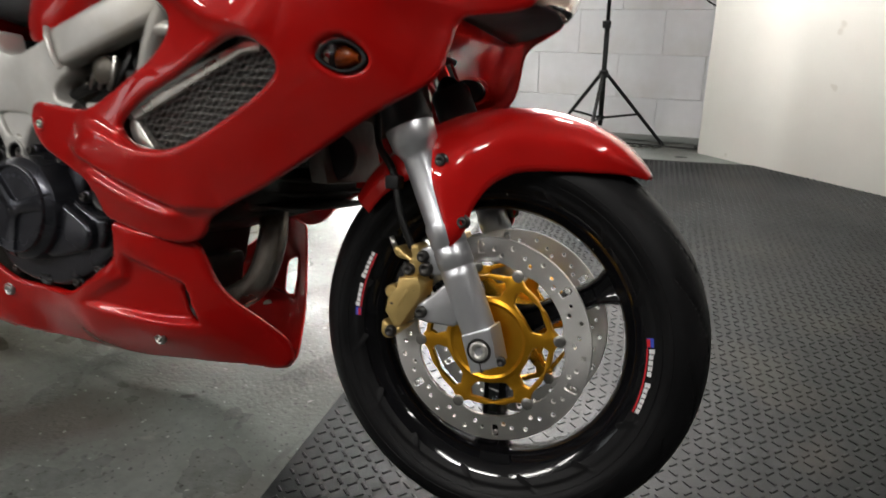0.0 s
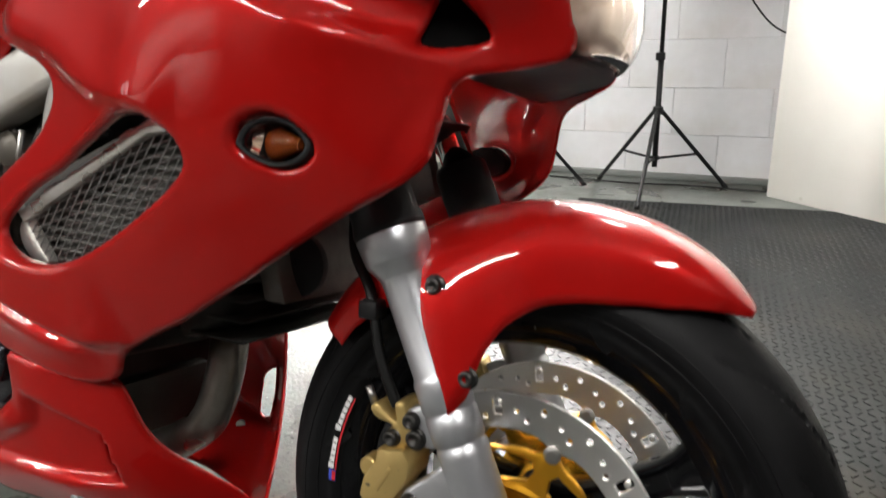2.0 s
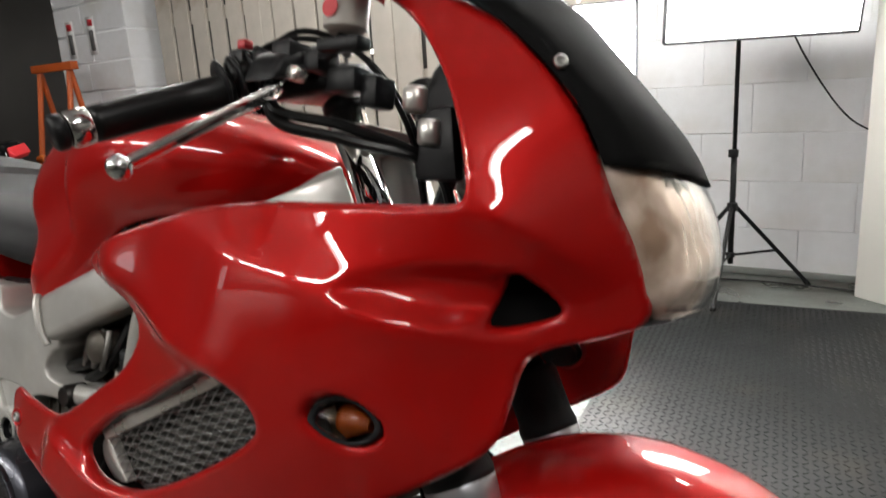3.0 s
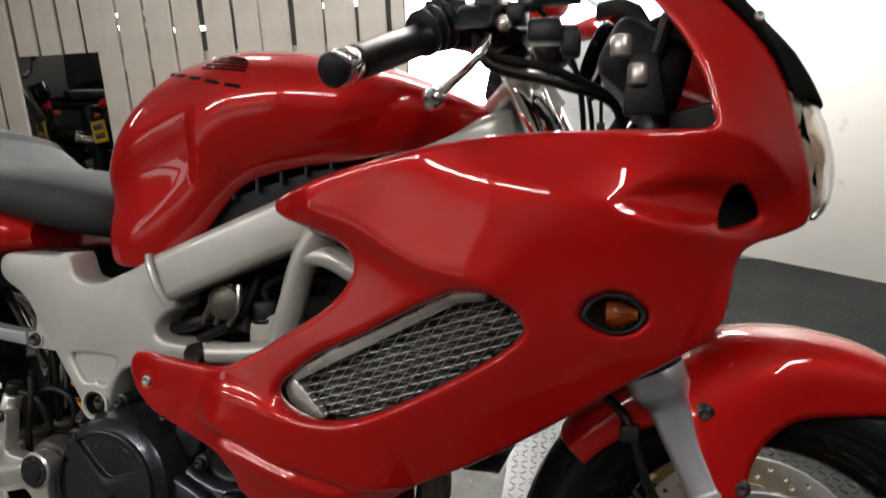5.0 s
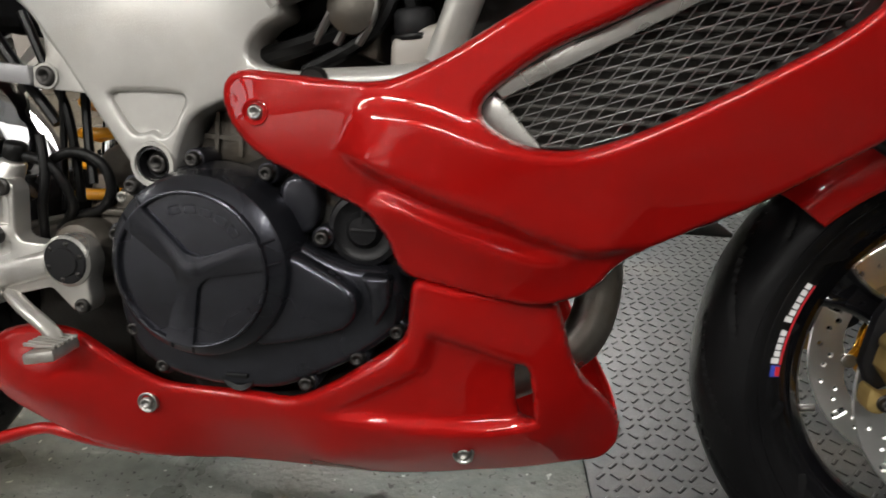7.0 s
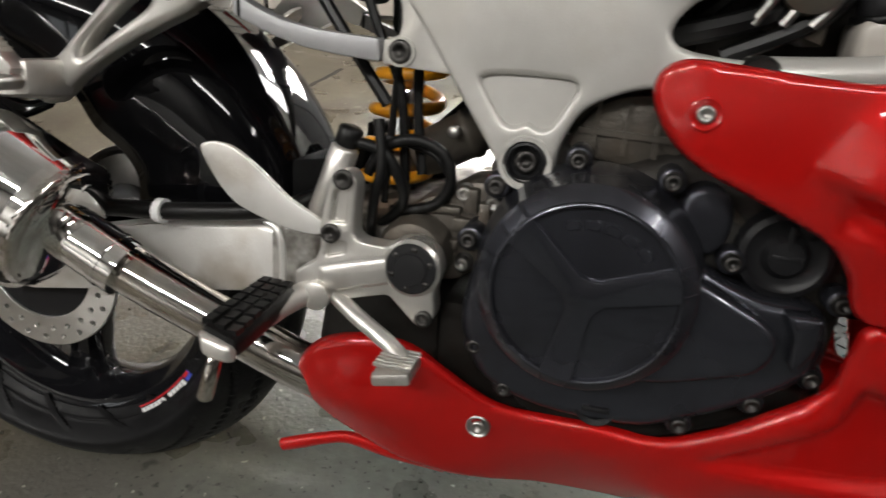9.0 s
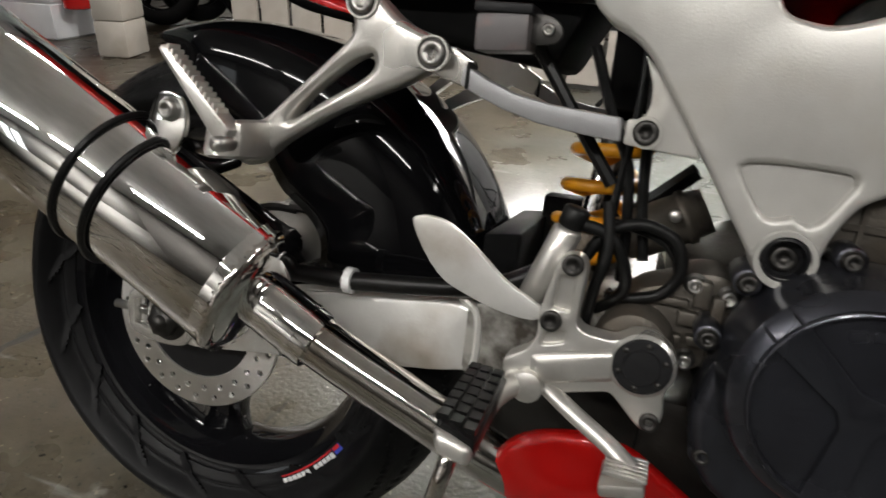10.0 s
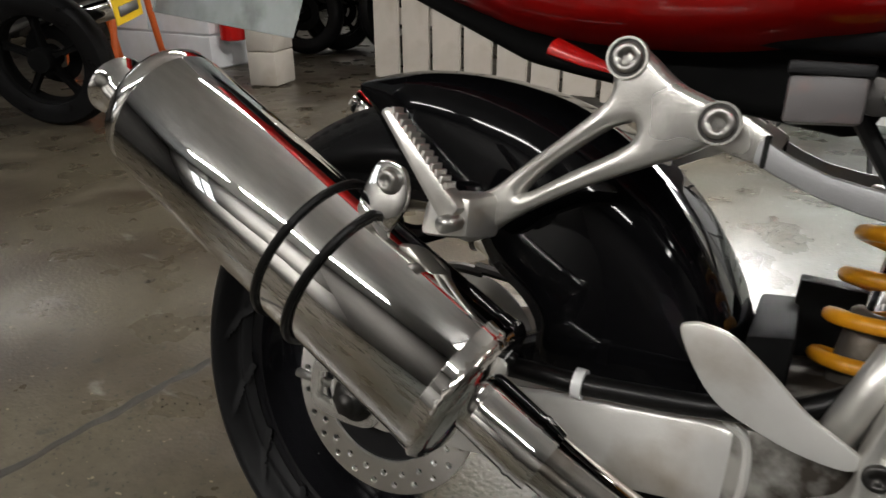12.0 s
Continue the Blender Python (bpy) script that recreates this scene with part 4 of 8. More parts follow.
def disc_plate(c, r_out, r_in, y, thick, parent, name, holes, slots=0, scallops=0, turn=0.0):
    inner = []
    n = 96
    for i in range(n):
        a = 2 * math.pi * i / n
        inner.append((c.x + (r_in - 0.006 * (0.5 + 0.5 * math.cos(scallops * (a - turn))) ** 6) * math.cos(a), c.z + (r_in - 0.006 * (0.5 + 0.5 * math.cos(scallops * (a - turn))) ** 6) * math.sin(a)) if scallops else (c.x + r_in * math.cos(a), c.z + r_in * math.sin(a)))
    hs = [inner]
    for r, a, rad in holes:
        hs.append(circle2(c.x + r * math.cos(a), c.z + r * math.sin(a), rad, 10))
    for k in range(slots):
        a = turn + 2 * math.pi * (k + 0.5) / slots
        m = (r_out + r_in) / 2 + 0.004
        u, v = Vector((math.cos(a), math.sin(a))), Vector((-math.sin(a), math.cos(a)))
        hs.append([(c.x + m * u.x + du * u.x + dv * v.x, c.z + m * u.y + du * u.y + dv * v.y) for du, dv in ((-0.009, -0.004), (-0.005, -0.005), (0.005, -0.005), (0.009, -0.003), (0.009, 0.003), (0.005, 0.005), (-0.005, 0.005), (-0.009, 0.004))])
    bm = plate(circle2(c.x, c.z, r_out, 120), y, y + thick, hs, bevel=0.0006, seg=1)
    return part(name, bm, DISC_STEEL, parent, "drilled steel brake disc")


# front wheel
fw = part("front_wheel", rim_mesh(FC, 0.046, 0.184), RIM_BLACK, BIKE, "gloss black cast three-spoke wheel")
FH = [(0.214, 0.043), (0.2225, 0.0485), (0.2295, 0.05), (0.2365, 0.0535), (0.247, 0.0585), (0.256, 0.0585), (0.267, 0.0545), (0.2775, 0.0465), (0.2875, 0.035), (0.295, 0.02)]
FH = [(0.214 + (r - 0.214) * 0.965, y) for r, y in FH]
FT = [(r, -y) for r, y in FH] + [(0.2946, 0)] + FH[::-1]
part("tyre", tyre_mesh(FC, FT, 540, groove_maker(15, 0.0535, 0.55, deep=0.006, half=0.004)), TYRE, fw, "worn black front tyre with curved grooves")
for r in (0.2375, 0.2515):
    part("sidewall_ring", lathe([(r - 0.0012, -0.0545 if r < 0.24 else -0.0585), (r, -0.0555 if r < 0.24 else -0.0597), (r + 0.0012, -0.0545 if r < 0.24 else -0.0585), (r, -0.05)], FC, 120, closed=True), TYRE, fw)
for a in (31, 151, 271):
    part("spoke", spoke_mesh(FC, a, 0.04, 0.188, 0.019, 0.0165, 0.026, 0.018), RIM_BLACK, fw)
part("hub", lathe([(0.03, -0.055), (0.036, -0.054), (0.04, -0.045), (0.044, -0.03), (0.044, 0.03), (0.04, 0.045), (0.036, 0.054), (0.03, 0.055)], FC, 40), RIM_BLACK, fw)
decal(FC, 7, -24, -0.0495, 0.222, fw)
decal(FC, 178, -24, -0.0495, 0.222, fw)
part("valve_stem", rod((FC.x - 0.178, 0.0, FC.z - 0.06), (FC.x - 0.158, -0.006, FC.z - 0.055), 0.004, seg=10), BOLT_STEEL, fw)
weight = part("balance_weight", sector(FC, 0.186, 0.198, -92, -78, -0.03, thick=0.006), BLACK_SATIN, fw)

random.seed(11)
HOLES = []
for k in range(18):
    a = 2 * math.pi * k / 18
    HOLES += [(0.137, a, 0.0032), (0.124, a + 0.11, 0.0032), (0.131, a + 0.2, 0.0028)]
for sy in (-1, 1):
    y = -0.064 if sy < 0 else 0.058
    d = disc_plate(FC, 0.148, 0.1125, y, 0.005, fw, "brake_disc", HOLES, 6, 6, radians(10))
    wins = []
    for k in range(6):
        a0 = radians(10 + 60 * k)
        wins.append([(FC.x + r * math.cos(a0 + radians(o)), FC.z + r * math.sin(a0 + radians(o))) for r, o in
                     ((0.066, 10), (0.08, 6), (0.089, 9), (0.0912, 30), (0.089, 51), (0.08, 54), (0.066, 50), (0.0635, 43), (0.063, 30), (0.0635, 17))])
    out = []
    for i in range(144):
        a = 2 * math.pi * i / 144
        lobe = (0.5 + 0.5 * math.cos(6 * (a - radians(10)))) ** 10
        notch = (0.5 + 0.5 * math.cos(6 * (a - radians(40)))) ** 14
        r = 0.0955 + 0.0095 * lobe - 0.002 * notch
        out.append((FC.x + r * math.cos(a), FC.z + r * math.sin(a)))
    car = part("disc_carrier", plate(out, y - 0.002, y + 0.006, wins, bevel=0.0012), GOLD, d, "gold anodised disc carrier")
    prof = [(0.061, y - 0.0022), (0.056, y - 0.004), (0.05, y - 0.0015), (0.045, y + 0.006), (0.034, y + 0.007), (0.03, y + 0.006), (0.03, y + 0.012), (0.061, y + 0.008)]
    if sy > 0:
        prof = [(r, 2 * (y + 0.002) - a) for r, a in prof]
    part("carrier_dish", lathe(prof, FC, 60), GOLD, car)
    for k in range(6):
        a = radians(10 + 60 * k)
        p = (FC.x + 0.1045 * math.cos(a), y - 0.005, FC.z + 0.1045 * math.sin(a))
        part("bobbin", lathe([(0.0035, 0.0), (0.0055, 0.0), (0.0085, 0.0012), (0.0085, 0.003), (0.0062, 0.0036), (0.0062, 0.0105), (0.003, 0.0105)], p, 16), BOLT_STEEL, car)
        a += radians(28)
        bolt("disc_bolt", (FC.x + 0.038 * math.cos(a), y + 0.006, FC.z + 0.038 * math.sin(a)), 0.0065, car, 0.006)

# fork: two legs on the rake line
RAKE = radians(25.6)
UP = Vector((-math.sin(RAKE), 0, math.cos(RAKE)))
FWD = Vector((math.cos(RAKE), 0, math.sin(RAKE)))


def on_fork(s, y, f=0.0):
    return FORK_FOOT + UP * s + FWD * f + Vector((0, y, 0))


def fork_leg(sy):
    y = sy * 0.103
    leg = part("fork_leg", rod(on_fork(0.012, y), on_fork(0.325, y), 0.026, seg=40, steps=[(0.0, 0.022), (0.01, 0.0235), (0.02, 0.0242), (0.3, 0.0245), (0.33, 0.0248), (0.335, 0.0235), (0.345, 0.0235), (0.35, 0.0252), (0.43, 0.0255), (0.435, 0.0242), (0.445, 0.0242), (0.45, 0.0255), (0.535, 0.0255), (0.545, 0.0245), (0.555, 0.0232), (0.83, 0.0232), (0.858, 0.0234), (0.862, 0.0238), (0.885, 0.0275), (0.908, 0.0318), (0.911, 0.0325), (0.96, 0.034), (0.993, 0.0348), (1.0, 0.034)]), FORK_SILVER, BIKE, "satin silver fork lower leg", 22)
    # the axle clamp at its foot
    def local(p):
        return on_fork(p[0], y + p[1], p[2])
    mm = Matrix.Diagonal((1, -sy, 1, 1))
    part("axle_clamp", plate(rounded([(1.4065, 0.322), (1.4465, 0.3405), (1.4625, 0.2895), (1.4262, 0.2712)], 0.003), -0.1285, -0.085, bevel=0.002, seg=2, place=mm), FORK_SILVER, leg)
    part("axle_well", lathe([(0.0125, sy * 0.126), (0.0172, sy * 0.126), (0.0172, sy * 0.129), (0.0125, sy * 0.129)], (1.4345, 0, 0.306), 28, closed=True), DARK_BOLT, leg)
    bolt("axle_bolt", mm @ Vector((1.4345, -0.126, 0.306)), 0.0135, leg, 0.0055, out=(0, sy, 0), material=ALU)
    part("clamp_split", plate([(1.4405, 0.2765), (1.4418, 0.2772), (1.437, 0.2935), (1.4357, 0.2928)], -0.1289, -0.12, place=mm), DARK_BOLT, leg)
    bolt("pinch_bolt", local((-0.018, sy * 0.018, 0.024)), 0.0068, leg, 0.006, material=DARK_BOLT)
    part("dust_seal", rod(on_fork(0.322, y), on_fork(0.4, y), 0.032, seg=32, steps=[(0, 0.0345), (0.1, 0.0355), (0.25, 0.033), (0.9, 0.0325), (1, 0.029)]), BLACK_PLASTIC, leg, "black plastic fork dust cover")
    part("inner_tube", rod(on_fork(0.4, y), on_fork(0.705, y), 0.0205, seg=28), CHROME, leg, "chromed fork tube")
    part("fork_cap", rod(on_fork(0.705, y), on_fork(0.722, y), 0.022, seg=20, bevel=0.003), BLACK_SATIN, leg)
    # lugs for the caliper behind the leg
    mm = Matrix.Diagonal((1, -sy, 1, 1))
    part("caliper_lug", plate(curve_pts([(1.327, 0.336), (1.333, 0.35), (1.352, 0.366), (1.375, 0.385), (1.398, 0.36), (1.393, 0.33), (1.365, 0.326), (1.337, 0.327)], 4), -0.112, -0.092, bevel=0.004, seg=3, place=mm), FORK_SILVER, leg)
    part("caliper_lug", plate(curve_pts([(1.318, 0.408), (1.324, 0.424), (1.343, 0.434), (1.36, 0.43), (1.372, 0.4), (1.35, 0.392), (1.33, 0.394)], 4), -0.104, -0.088, bevel=0.004, seg=3, place=mm), FORK_SILVER, leg)
    bolt("caliper_bolt", mm @ Vector((1.337, -0.104, 0.4)), 0.009, leg, 0.006, out=(0, sy, 0), material=DARK_BOLT, washer=0.0115)
    return leg


for sy in (-1, 1):
    fork_leg(sy)
    # gold caliper behind the leg
    m = Matrix.Diagonal((1, -sy, 1, 1))
    cal = part("brake_caliper", plate([(1.3, 0.383), (1.328, 0.388), (1.336, 0.378), (1.335, 0.361), (1.328, 0.348), (1.309, 0.314), (1.298, 0.311), (1.282, 0.332), (1.285, 0.35), (1.297, 0.367)], -0.114, -0.07, bevel=0.0035, seg=2, place=m), CALIPER_GOLD, BIKE, "gold two-piston brake caliper")
    part("raised_bar", plate([(1.3, 0.344), (1.304, 0.341), (1.318, 0.366), (1.314, 0.369)], -0.1152, -0.11, bevel=0.0008, place=m), CALIPER_GOLD, cal)
    part("mounting_ear", lathe([(0.01, sy * 0.09), (0.01, sy * 0.108), (0.008, sy * 0.11), (0.0, sy * 0.11)], (1.288, 0, 0.36), 20), CALIPER_GOLD, cal)
    part("bridge", plate(curve_pts([(1.284, 0.419), (1.291, 0.426), (1.302, 0.419), (1.314, 0.413), (1.311, 0.429), (1.322, 0.432), (1.328, 0.419), (1.337, 0.413), (1.325, 0.387), (1.307, 0.384), (1.301, 0.396), (1.31, 0.407), (1.293, 0.41)], 4), -0.106, -0.075, bevel=0.004, seg=2, place=m), CALIPER_GOLD, cal)
    part("carrier_arm", plate(curve_pts([(1.274, 0.314), (1.292, 0.306), (1.317, 0.316), (1.295, 0.295), (1.285, 0.288), (1.273, 0.293)], 4), -0.102, -0.08, bevel=0.004, place=m), CALIPER_GOLD, cal)
    for bx, bz, by in ((1.332, 0.417, 0.104), (1.313, 0.396, 0.106), (1.339, 0.34, 0.112), (1.289, 0.301, 0.102)):
        bolt("slide_bolt", m @ Vector((bx, -by, bz)), 0.0075, cal, 0.008, out=(0, sy, 0), material=DARK_BOLT, washer=0.009)
    part("brake_pad", plate([(1.29, 0.4), (1.335, 0.385), (1.33, 0.33), (1.285, 0.3), (1.272, 0.33), (1.28, 0.38)], -0.078, -0.066, bevel=0.002, place=m), BLACK_SATIN, cal)
    part("bleed_nipple", rod(m @ Vector((1.284, -0.095, 0.42)), m @ Vector((1.275, -0.095, 0.437)), 0.004, seg=8), BOLT_STEEL, cal)
    part("brake_hose", tube([m @ Vector((1.312, -0.1, 0.425)), m @ Vector((1.29, -0.1, 0.47)), m @ Vector((1.268, -0.09, 0.53)), m @ Vector((1.225, -0.06, 0.57)), m @ Vector((1.21, -0.04, 0.65))], 0.0055, seg=10), HOSE, cal, "black rubber brake hose")
    part("hose_clip", box(1.262, 1.284, sy * 0.092 - 0.012, sy * 0.092 + 0.012, 0.505, 0.525, bevel=0.004), BLACK_PLASTIC, cal)


def arch(c, name, th, top, drop, width, parent, material, label, power=2.4, nv=21, thick=0.0025, na=70):
    """A mudguard: an arched shell round a wheel, given by angle, with its height over the wheel centre, the drop of its sides and its half width."""
    ang = np.linspace(th[0], th[-1], na)
    rt, dr, wd = np.interp(ang, th, top), np.interp(ang, th, drop), np.interp(ang, th, width)
    for k in range(40):
        for a, times in ((rt, 40), (dr, 5 if na > 150 else 14), (wd, 10)):
            if k < times:
                a[1:-1] = (a[:-2] + 2 * a[1:-1] + a[2:]) / 4
    bm = bmesh.new()
    rows = []
    for a, r, d, w in zip(np.radians(ang), rt, dr, wd):
        row = []
        for k in range(nv):
            v = 2 * k / (nv - 1) - 1
            f = abs(v)
            y = math.copysign(w * min(1.0, math.sin(min(f * 1.9, math.pi / 2)) * 0.92 + 0.08 * f), v) if f else 0.0
            rr = r - d * f ** power
            row.append(bm.verts.new((c.x + rr * math.cos(a), y, c.z + rr * math.sin(a))))
        rows.append(row)
    for a, b in zip(rows, rows[1:]):
        for i in range(nv - 1):
            bm.faces.new((a[i], a[i + 1], b[i + 1], b[i]))
    bmesh.ops.recalc_face_normals(bm, faces=bm.faces)
    ob = part(name, bm, material, parent, label, smooth=60)
    mod = ob.modifiers.new("thickness", "SOLIDIFY")
    mod.thickness, mod.offset = thick, 0
    return ob


G_TH = (53, 58, 64, 72, 80, 85, 89, 93, 97, 100, 103, 106.5, 109.2, 111.5, 112.7, 113.7, 121, 128, 134, 142)
G_TOP = (0.313, 0.321, 0.327, 0.331, 0.331, 0.331, 0.33, 0.329, 0.328, 0.327, 0.326, 0.324, 0.322, 0.321, 0.32, 0.319, 0.316, 0.312, 0.308, 0.303)
G_DROP = (0.006, 0.026, 0.05, 0.071, 0.083, 0.09, 0.1, 0.113, 0.133, 0.153, 0.17, 0.175, 0.178, 0.178, 0.172, 0.07, 0.062, 0.056, 0.05, 0.045)
G_W = (0.02, 0.045, 0.058, 0.068, 0.077, 0.084, 0.092, 0.098, 0.104, 0.11, 0.115, 0.121, 0.125, 0.126, 0.125, 0.09, 0.085, 0.082, 0.078, 0.068)


def guard_width(x, z):
    """Half width of the mudguard's side at a place of the side view."""
    a, r = math.degrees(math.atan2(z - FC.z, x - FC.x)), math.hypot(x - FC.x, z - FC.z)
    f = ((np.interp(a, G_TH, G_TOP) - r) / np.interp(a, G_TH, G_DROP)) ** (1 / 2.4)
    return float(np.interp(a, G_TH, G_W) * min(1.0, math.sin(min(f * 1.9, math.pi / 2)) * 0.92 + 0.08 * f))


mud = arch(FC, "front_mudguard", G_TH, G_TOP,
           G_DROP, G_W, BIKE, RED, "glossy red front mudguard", nv=37, na=190)
# the rear edge of its sides slants forward as it goes down the leg
for v in mud.data.vertices:
    a, r = math.atan2(v.co.z - FC.z, v.co.x - FC.x), math.hypot(v.co.z - FC.z, v.co.x - FC.x)
    if radians(98) < a < radians(114.5):
        a = radians(98) + (a - radians(98)) * (1 - 0.18 * min(max((0.285 - r) / 0.13, 0), 1))
        v.co.x, v.co.z = FC.x + r * math.cos(a), FC.z + r * math.sin(a)
for sy in (-1, 1):
    for x, z in ((1.351, 0.552), (1.39, 0.473)):
        bolt("guard_bolt", (x, sy * (guard_width(x, z) - 0.001), z), 0.0075, mud, 0.008, out=(0, sy, 0), material=DARK_BOLT, washer=0.0105)

# rear wheel
rw = part("rear_wheel", rim_mesh(RC, 0.062, 0.186), RIM_BLACK, BIKE, "gloss black cast rear wheel")
RH2 = [(0.214, 0.058), (0.2225, 0.064), (0.2295, 0.066), (0.2365, 0.075), (0.244, 0.0835), (0.25, 0.086), (0.258, 0.083), (0.269, 0.073), (0.28, 0.059), (0.291, 0.042), (0.301, 0.022)]
RT = [(r, -y) for r, y in RH2] + [(0.3065, 0)] + RH2[::-1]
part("tyre", tyre_mesh(RC, RT, 540, groove_maker(16, 0.079, 0.7, inner=0.02, deep=0.006, half=0.004)), TYRE, rw, "worn black wide rear tyre with curved grooves")
for a in (25, 145, 265):
    part("spoke", spoke_mesh(RC, a, 0.05, 0.19, 0.021, 0.019, 0.03, 0.022), RIM_BLACK, rw)
part("hub", lathe([(0.03, -0.08), (0.05, -0.075), (0.055, -0.05), (0.055, 0.05), (0.06, 0.075), (0.03, 0.08)], RC, 40), BLACK_SATIN, rw)
decal(RC, -38, -22, -0.0655, 0.222, rw)
RH = []
for k in range(24):
    a = 2 * math.pi * k / 24
    RH += [(0.1, a, 0.0034), (0.088, a + 0.13, 0.0034)]
disc_plate(RC, 0.11, 0.074, -0.088, 0.005, rw, "rear_brake_disc", RH)
part("disc_bracket", lathe([(0.03, -0.088), (0.076, -0.085), (0.076, -0.08), (0.03, -0.078)], RC, 48), BLACK_SATIN, rw)
part("sprocket", lathe([(0.03, 0.088), (0.1, 0.088), (0.104, 0.09), (0.1, 0.094), (0.03, 0.094)], RC, 60), BOLT_STEEL, rw)
part("chain", tube([(RC.x + 0.105 * math.cos(a), 0.091, RC.z + 0.105 * math.sin(a)) for a in np.radians(np.arange(80, 281, 20))] + [(0.2, 0.091, 0.25), (0.46, 0.091, 0.34), (0.49, 0.091, 0.38), (0.46, 0.091, 0.42), (0.2, 0.091, 0.41), (0.018, 0.091, 0.418)], 0.007, seg=8, n=4), DARK_BOLT, rw, "oily drive chain")

hug = arch(HUG_C, "rear_hugger", (7, 12, 17, 22, 28, 34, 41, 48, 53, 60, 68, 78, 90, 104), (0.352, 0.356, 0.36, 0.361, 0.361, 0.36, 0.359, 0.356, 0.353, 0.348, 0.342, 0.335, 0.328, 0.32),
           (0.02, 0.06, 0.13, 0.175, 0.165, 0.15, 0.148, 0.15, 0.15, 0.135, 0.115, 0.1, 0.08, 0.01), (0.09, 0.098, 0.102, 0.104, 0.105, 0.105, 0.105, 0.105, 0.104, 0.102, 0.1, 0.096, 0.09, 0.05), BIKE, BLACK_GLOSS, "gloss black rear hugger over the tyre", power=3.2, nv=41, na=110)
part("hugger_strap", tube([(0.07, -0.1, 0.5), (0.03, -0.1, 0.486), (-0.02, -0.098, 0.495)], 0.012, seg=10, flat=0.3), BLACK_GLOSS, hug)

# swing arm
sw = part("swing_arm", hull([(0.19, -0.122, 0.386), (0.335, -0.135, 0.41), (0.355, -0.135, 0.395), (0.352, -0.135, 0.342), (0.315, -0.135, 0.333), (0.03, -0.12, 0.285), (-0.03, -0.115, 0.288), (-0.042, -0.115, 0.31), (-0.03, -0.115, 0.335), (0.03, -0.118, 0.345)] +
                            [(x, y + 0.034, z) for x, y, z in [(0.19, -0.122, 0.386), (0.335, -0.135, 0.41), (0.355, -0.135, 0.395), (0.352, -0.135, 0.342), (0.315, -0.135, 0.333), (0.03, -0.12, 0.285), (-0.03, -0.115, 0.288), (-0.042, -0.115, 0.31), (-0.03, -0.115, 0.335), (0.03, -0.118, 0.345)]], bevel=0.006), SWING_ALU, BIKE, "dull aluminium box-section swing arm")
part("left_arm", hull([(0.5, 0.12, 0.43), (0.5, 0.12, 0.36), (-0.05, 0.11, 0.29), (-0.05, 0.11, 0.34), (0.2, 0.12, 0.4), (0.5, 0.15, 0.43), (0.5, 0.15, 0.36), (-0.05, 0.14, 0.29), (-0.05, 0.14, 0.34), (0.2, 0.15, 0.4)], bevel=0.006), SWING_ALU, sw)
part("pivot_casting", hull([(0.34, -0.14, 0.41), (0.34, -0.14, 0.335), (0.5, -0.135, 0.44), (0.52, -0.135, 0.38), (0.34, 0.14, 0.41), (0.34, 0.14, 0.335), (0.5, 0.135, 0.44), (0.52, 0.135, 0.38)], bevel=0.012), GRIMY_ALU, sw, "grimy cast swing arm pivot")
part("weld_seam", tube([(0.353, -0.137, 0.34), (0.356, -0.1385, 0.37), (0.352, -0.137, 0.4), (0.336, -0.1365, 0.412)], 0.004, seg=8), SWING_ALU, sw)
part("axle_adjuster", plate(curve_pts([(-0.055, 0.335), (-0.03, 0.345), (0.012, 0.345), (0.03, 0.33), (0.03, 0.298), (0.012, 0.284), (-0.03, 0.284), (-0.055, 0.295)], 3), -0.123, -0.113, [[(-0.047, 0.3), (-0.028, 0.297), (-0.028, 0.332), (-0.047, 0.328)]], bevel=0.002), ALU, sw, "cast axle adjuster plate")
part("axle_nut", rod((0.0, -0.12, 0.314), (0.0, -0.137, 0.314), 0.0175, seg=6), DARK_BOLT, sw)
part("axle_thread", rod((0.0, -0.12, 0.314), (0.0, -0.143, 0.314), 0.009, seg=14), DARK_BOLT, sw)
part("axle_washer", rod((0.0, -0.115, 0.314), (0.0, -0.1255, 0.314), 0.024, seg=24), DARK_BOLT, sw)
part("adjuster_bolt", rod((-0.085, -0.11, 0.312), (-0.04, -0.11, 0.312), 0.005, seg=10), BOLT_STEEL, sw)
part("brake_line", tube([(0.02, -0.13, 0.38), (0.15, -0.14, 0.402), (0.24, -0.145, 0.41), (0.36, -0.142, 0.428), (0.42, -0.13, 0.46)], 0.009, seg=10), HOSE, sw, "black rear brake line on the swing arm")
part("cable_tie", lathe([(0.0105, -0.004), (0.0125, -0.004), (0.0125, 0.004), (0.0105, 0.004)], (0.228, -0.145, 0.409), 14, axis="X"), WHITE_INK, sw, "white plastic cable tie")

# ---- fairing ----
TOP_EDGE = [(0.889, 0.768), (0.905, 0.782), (0.969, 0.804), (1.033, 0.821), (1.093, 0.834), (1.16, 0.842), (1.257, 0.845), (1.318, 0.847), (1.338, 0.85), (1.341, 0.862),
            (1.326, 0.911), (1.299, 0.958), (1.257, 1.007), (1.21, 1.041)]
NOSE_EDGE = [(1.223, 1.047), (1.278, 1.03), (1.321, 1.012), (1.366, 0.971), (1.398, 0.932), (1.414, 0.902), (1.4195, 0.887), (1.4305, 0.857), (1.443, 0.823), (1.4515, 0.787), (1.453, 0.77), (1.445, 0.757),
             (1.42, 0.746), (1.39, 0.737), (1.375, 0.724), (1.368, 0.69), (1.36, 0.66), (1.333, 0.634)]
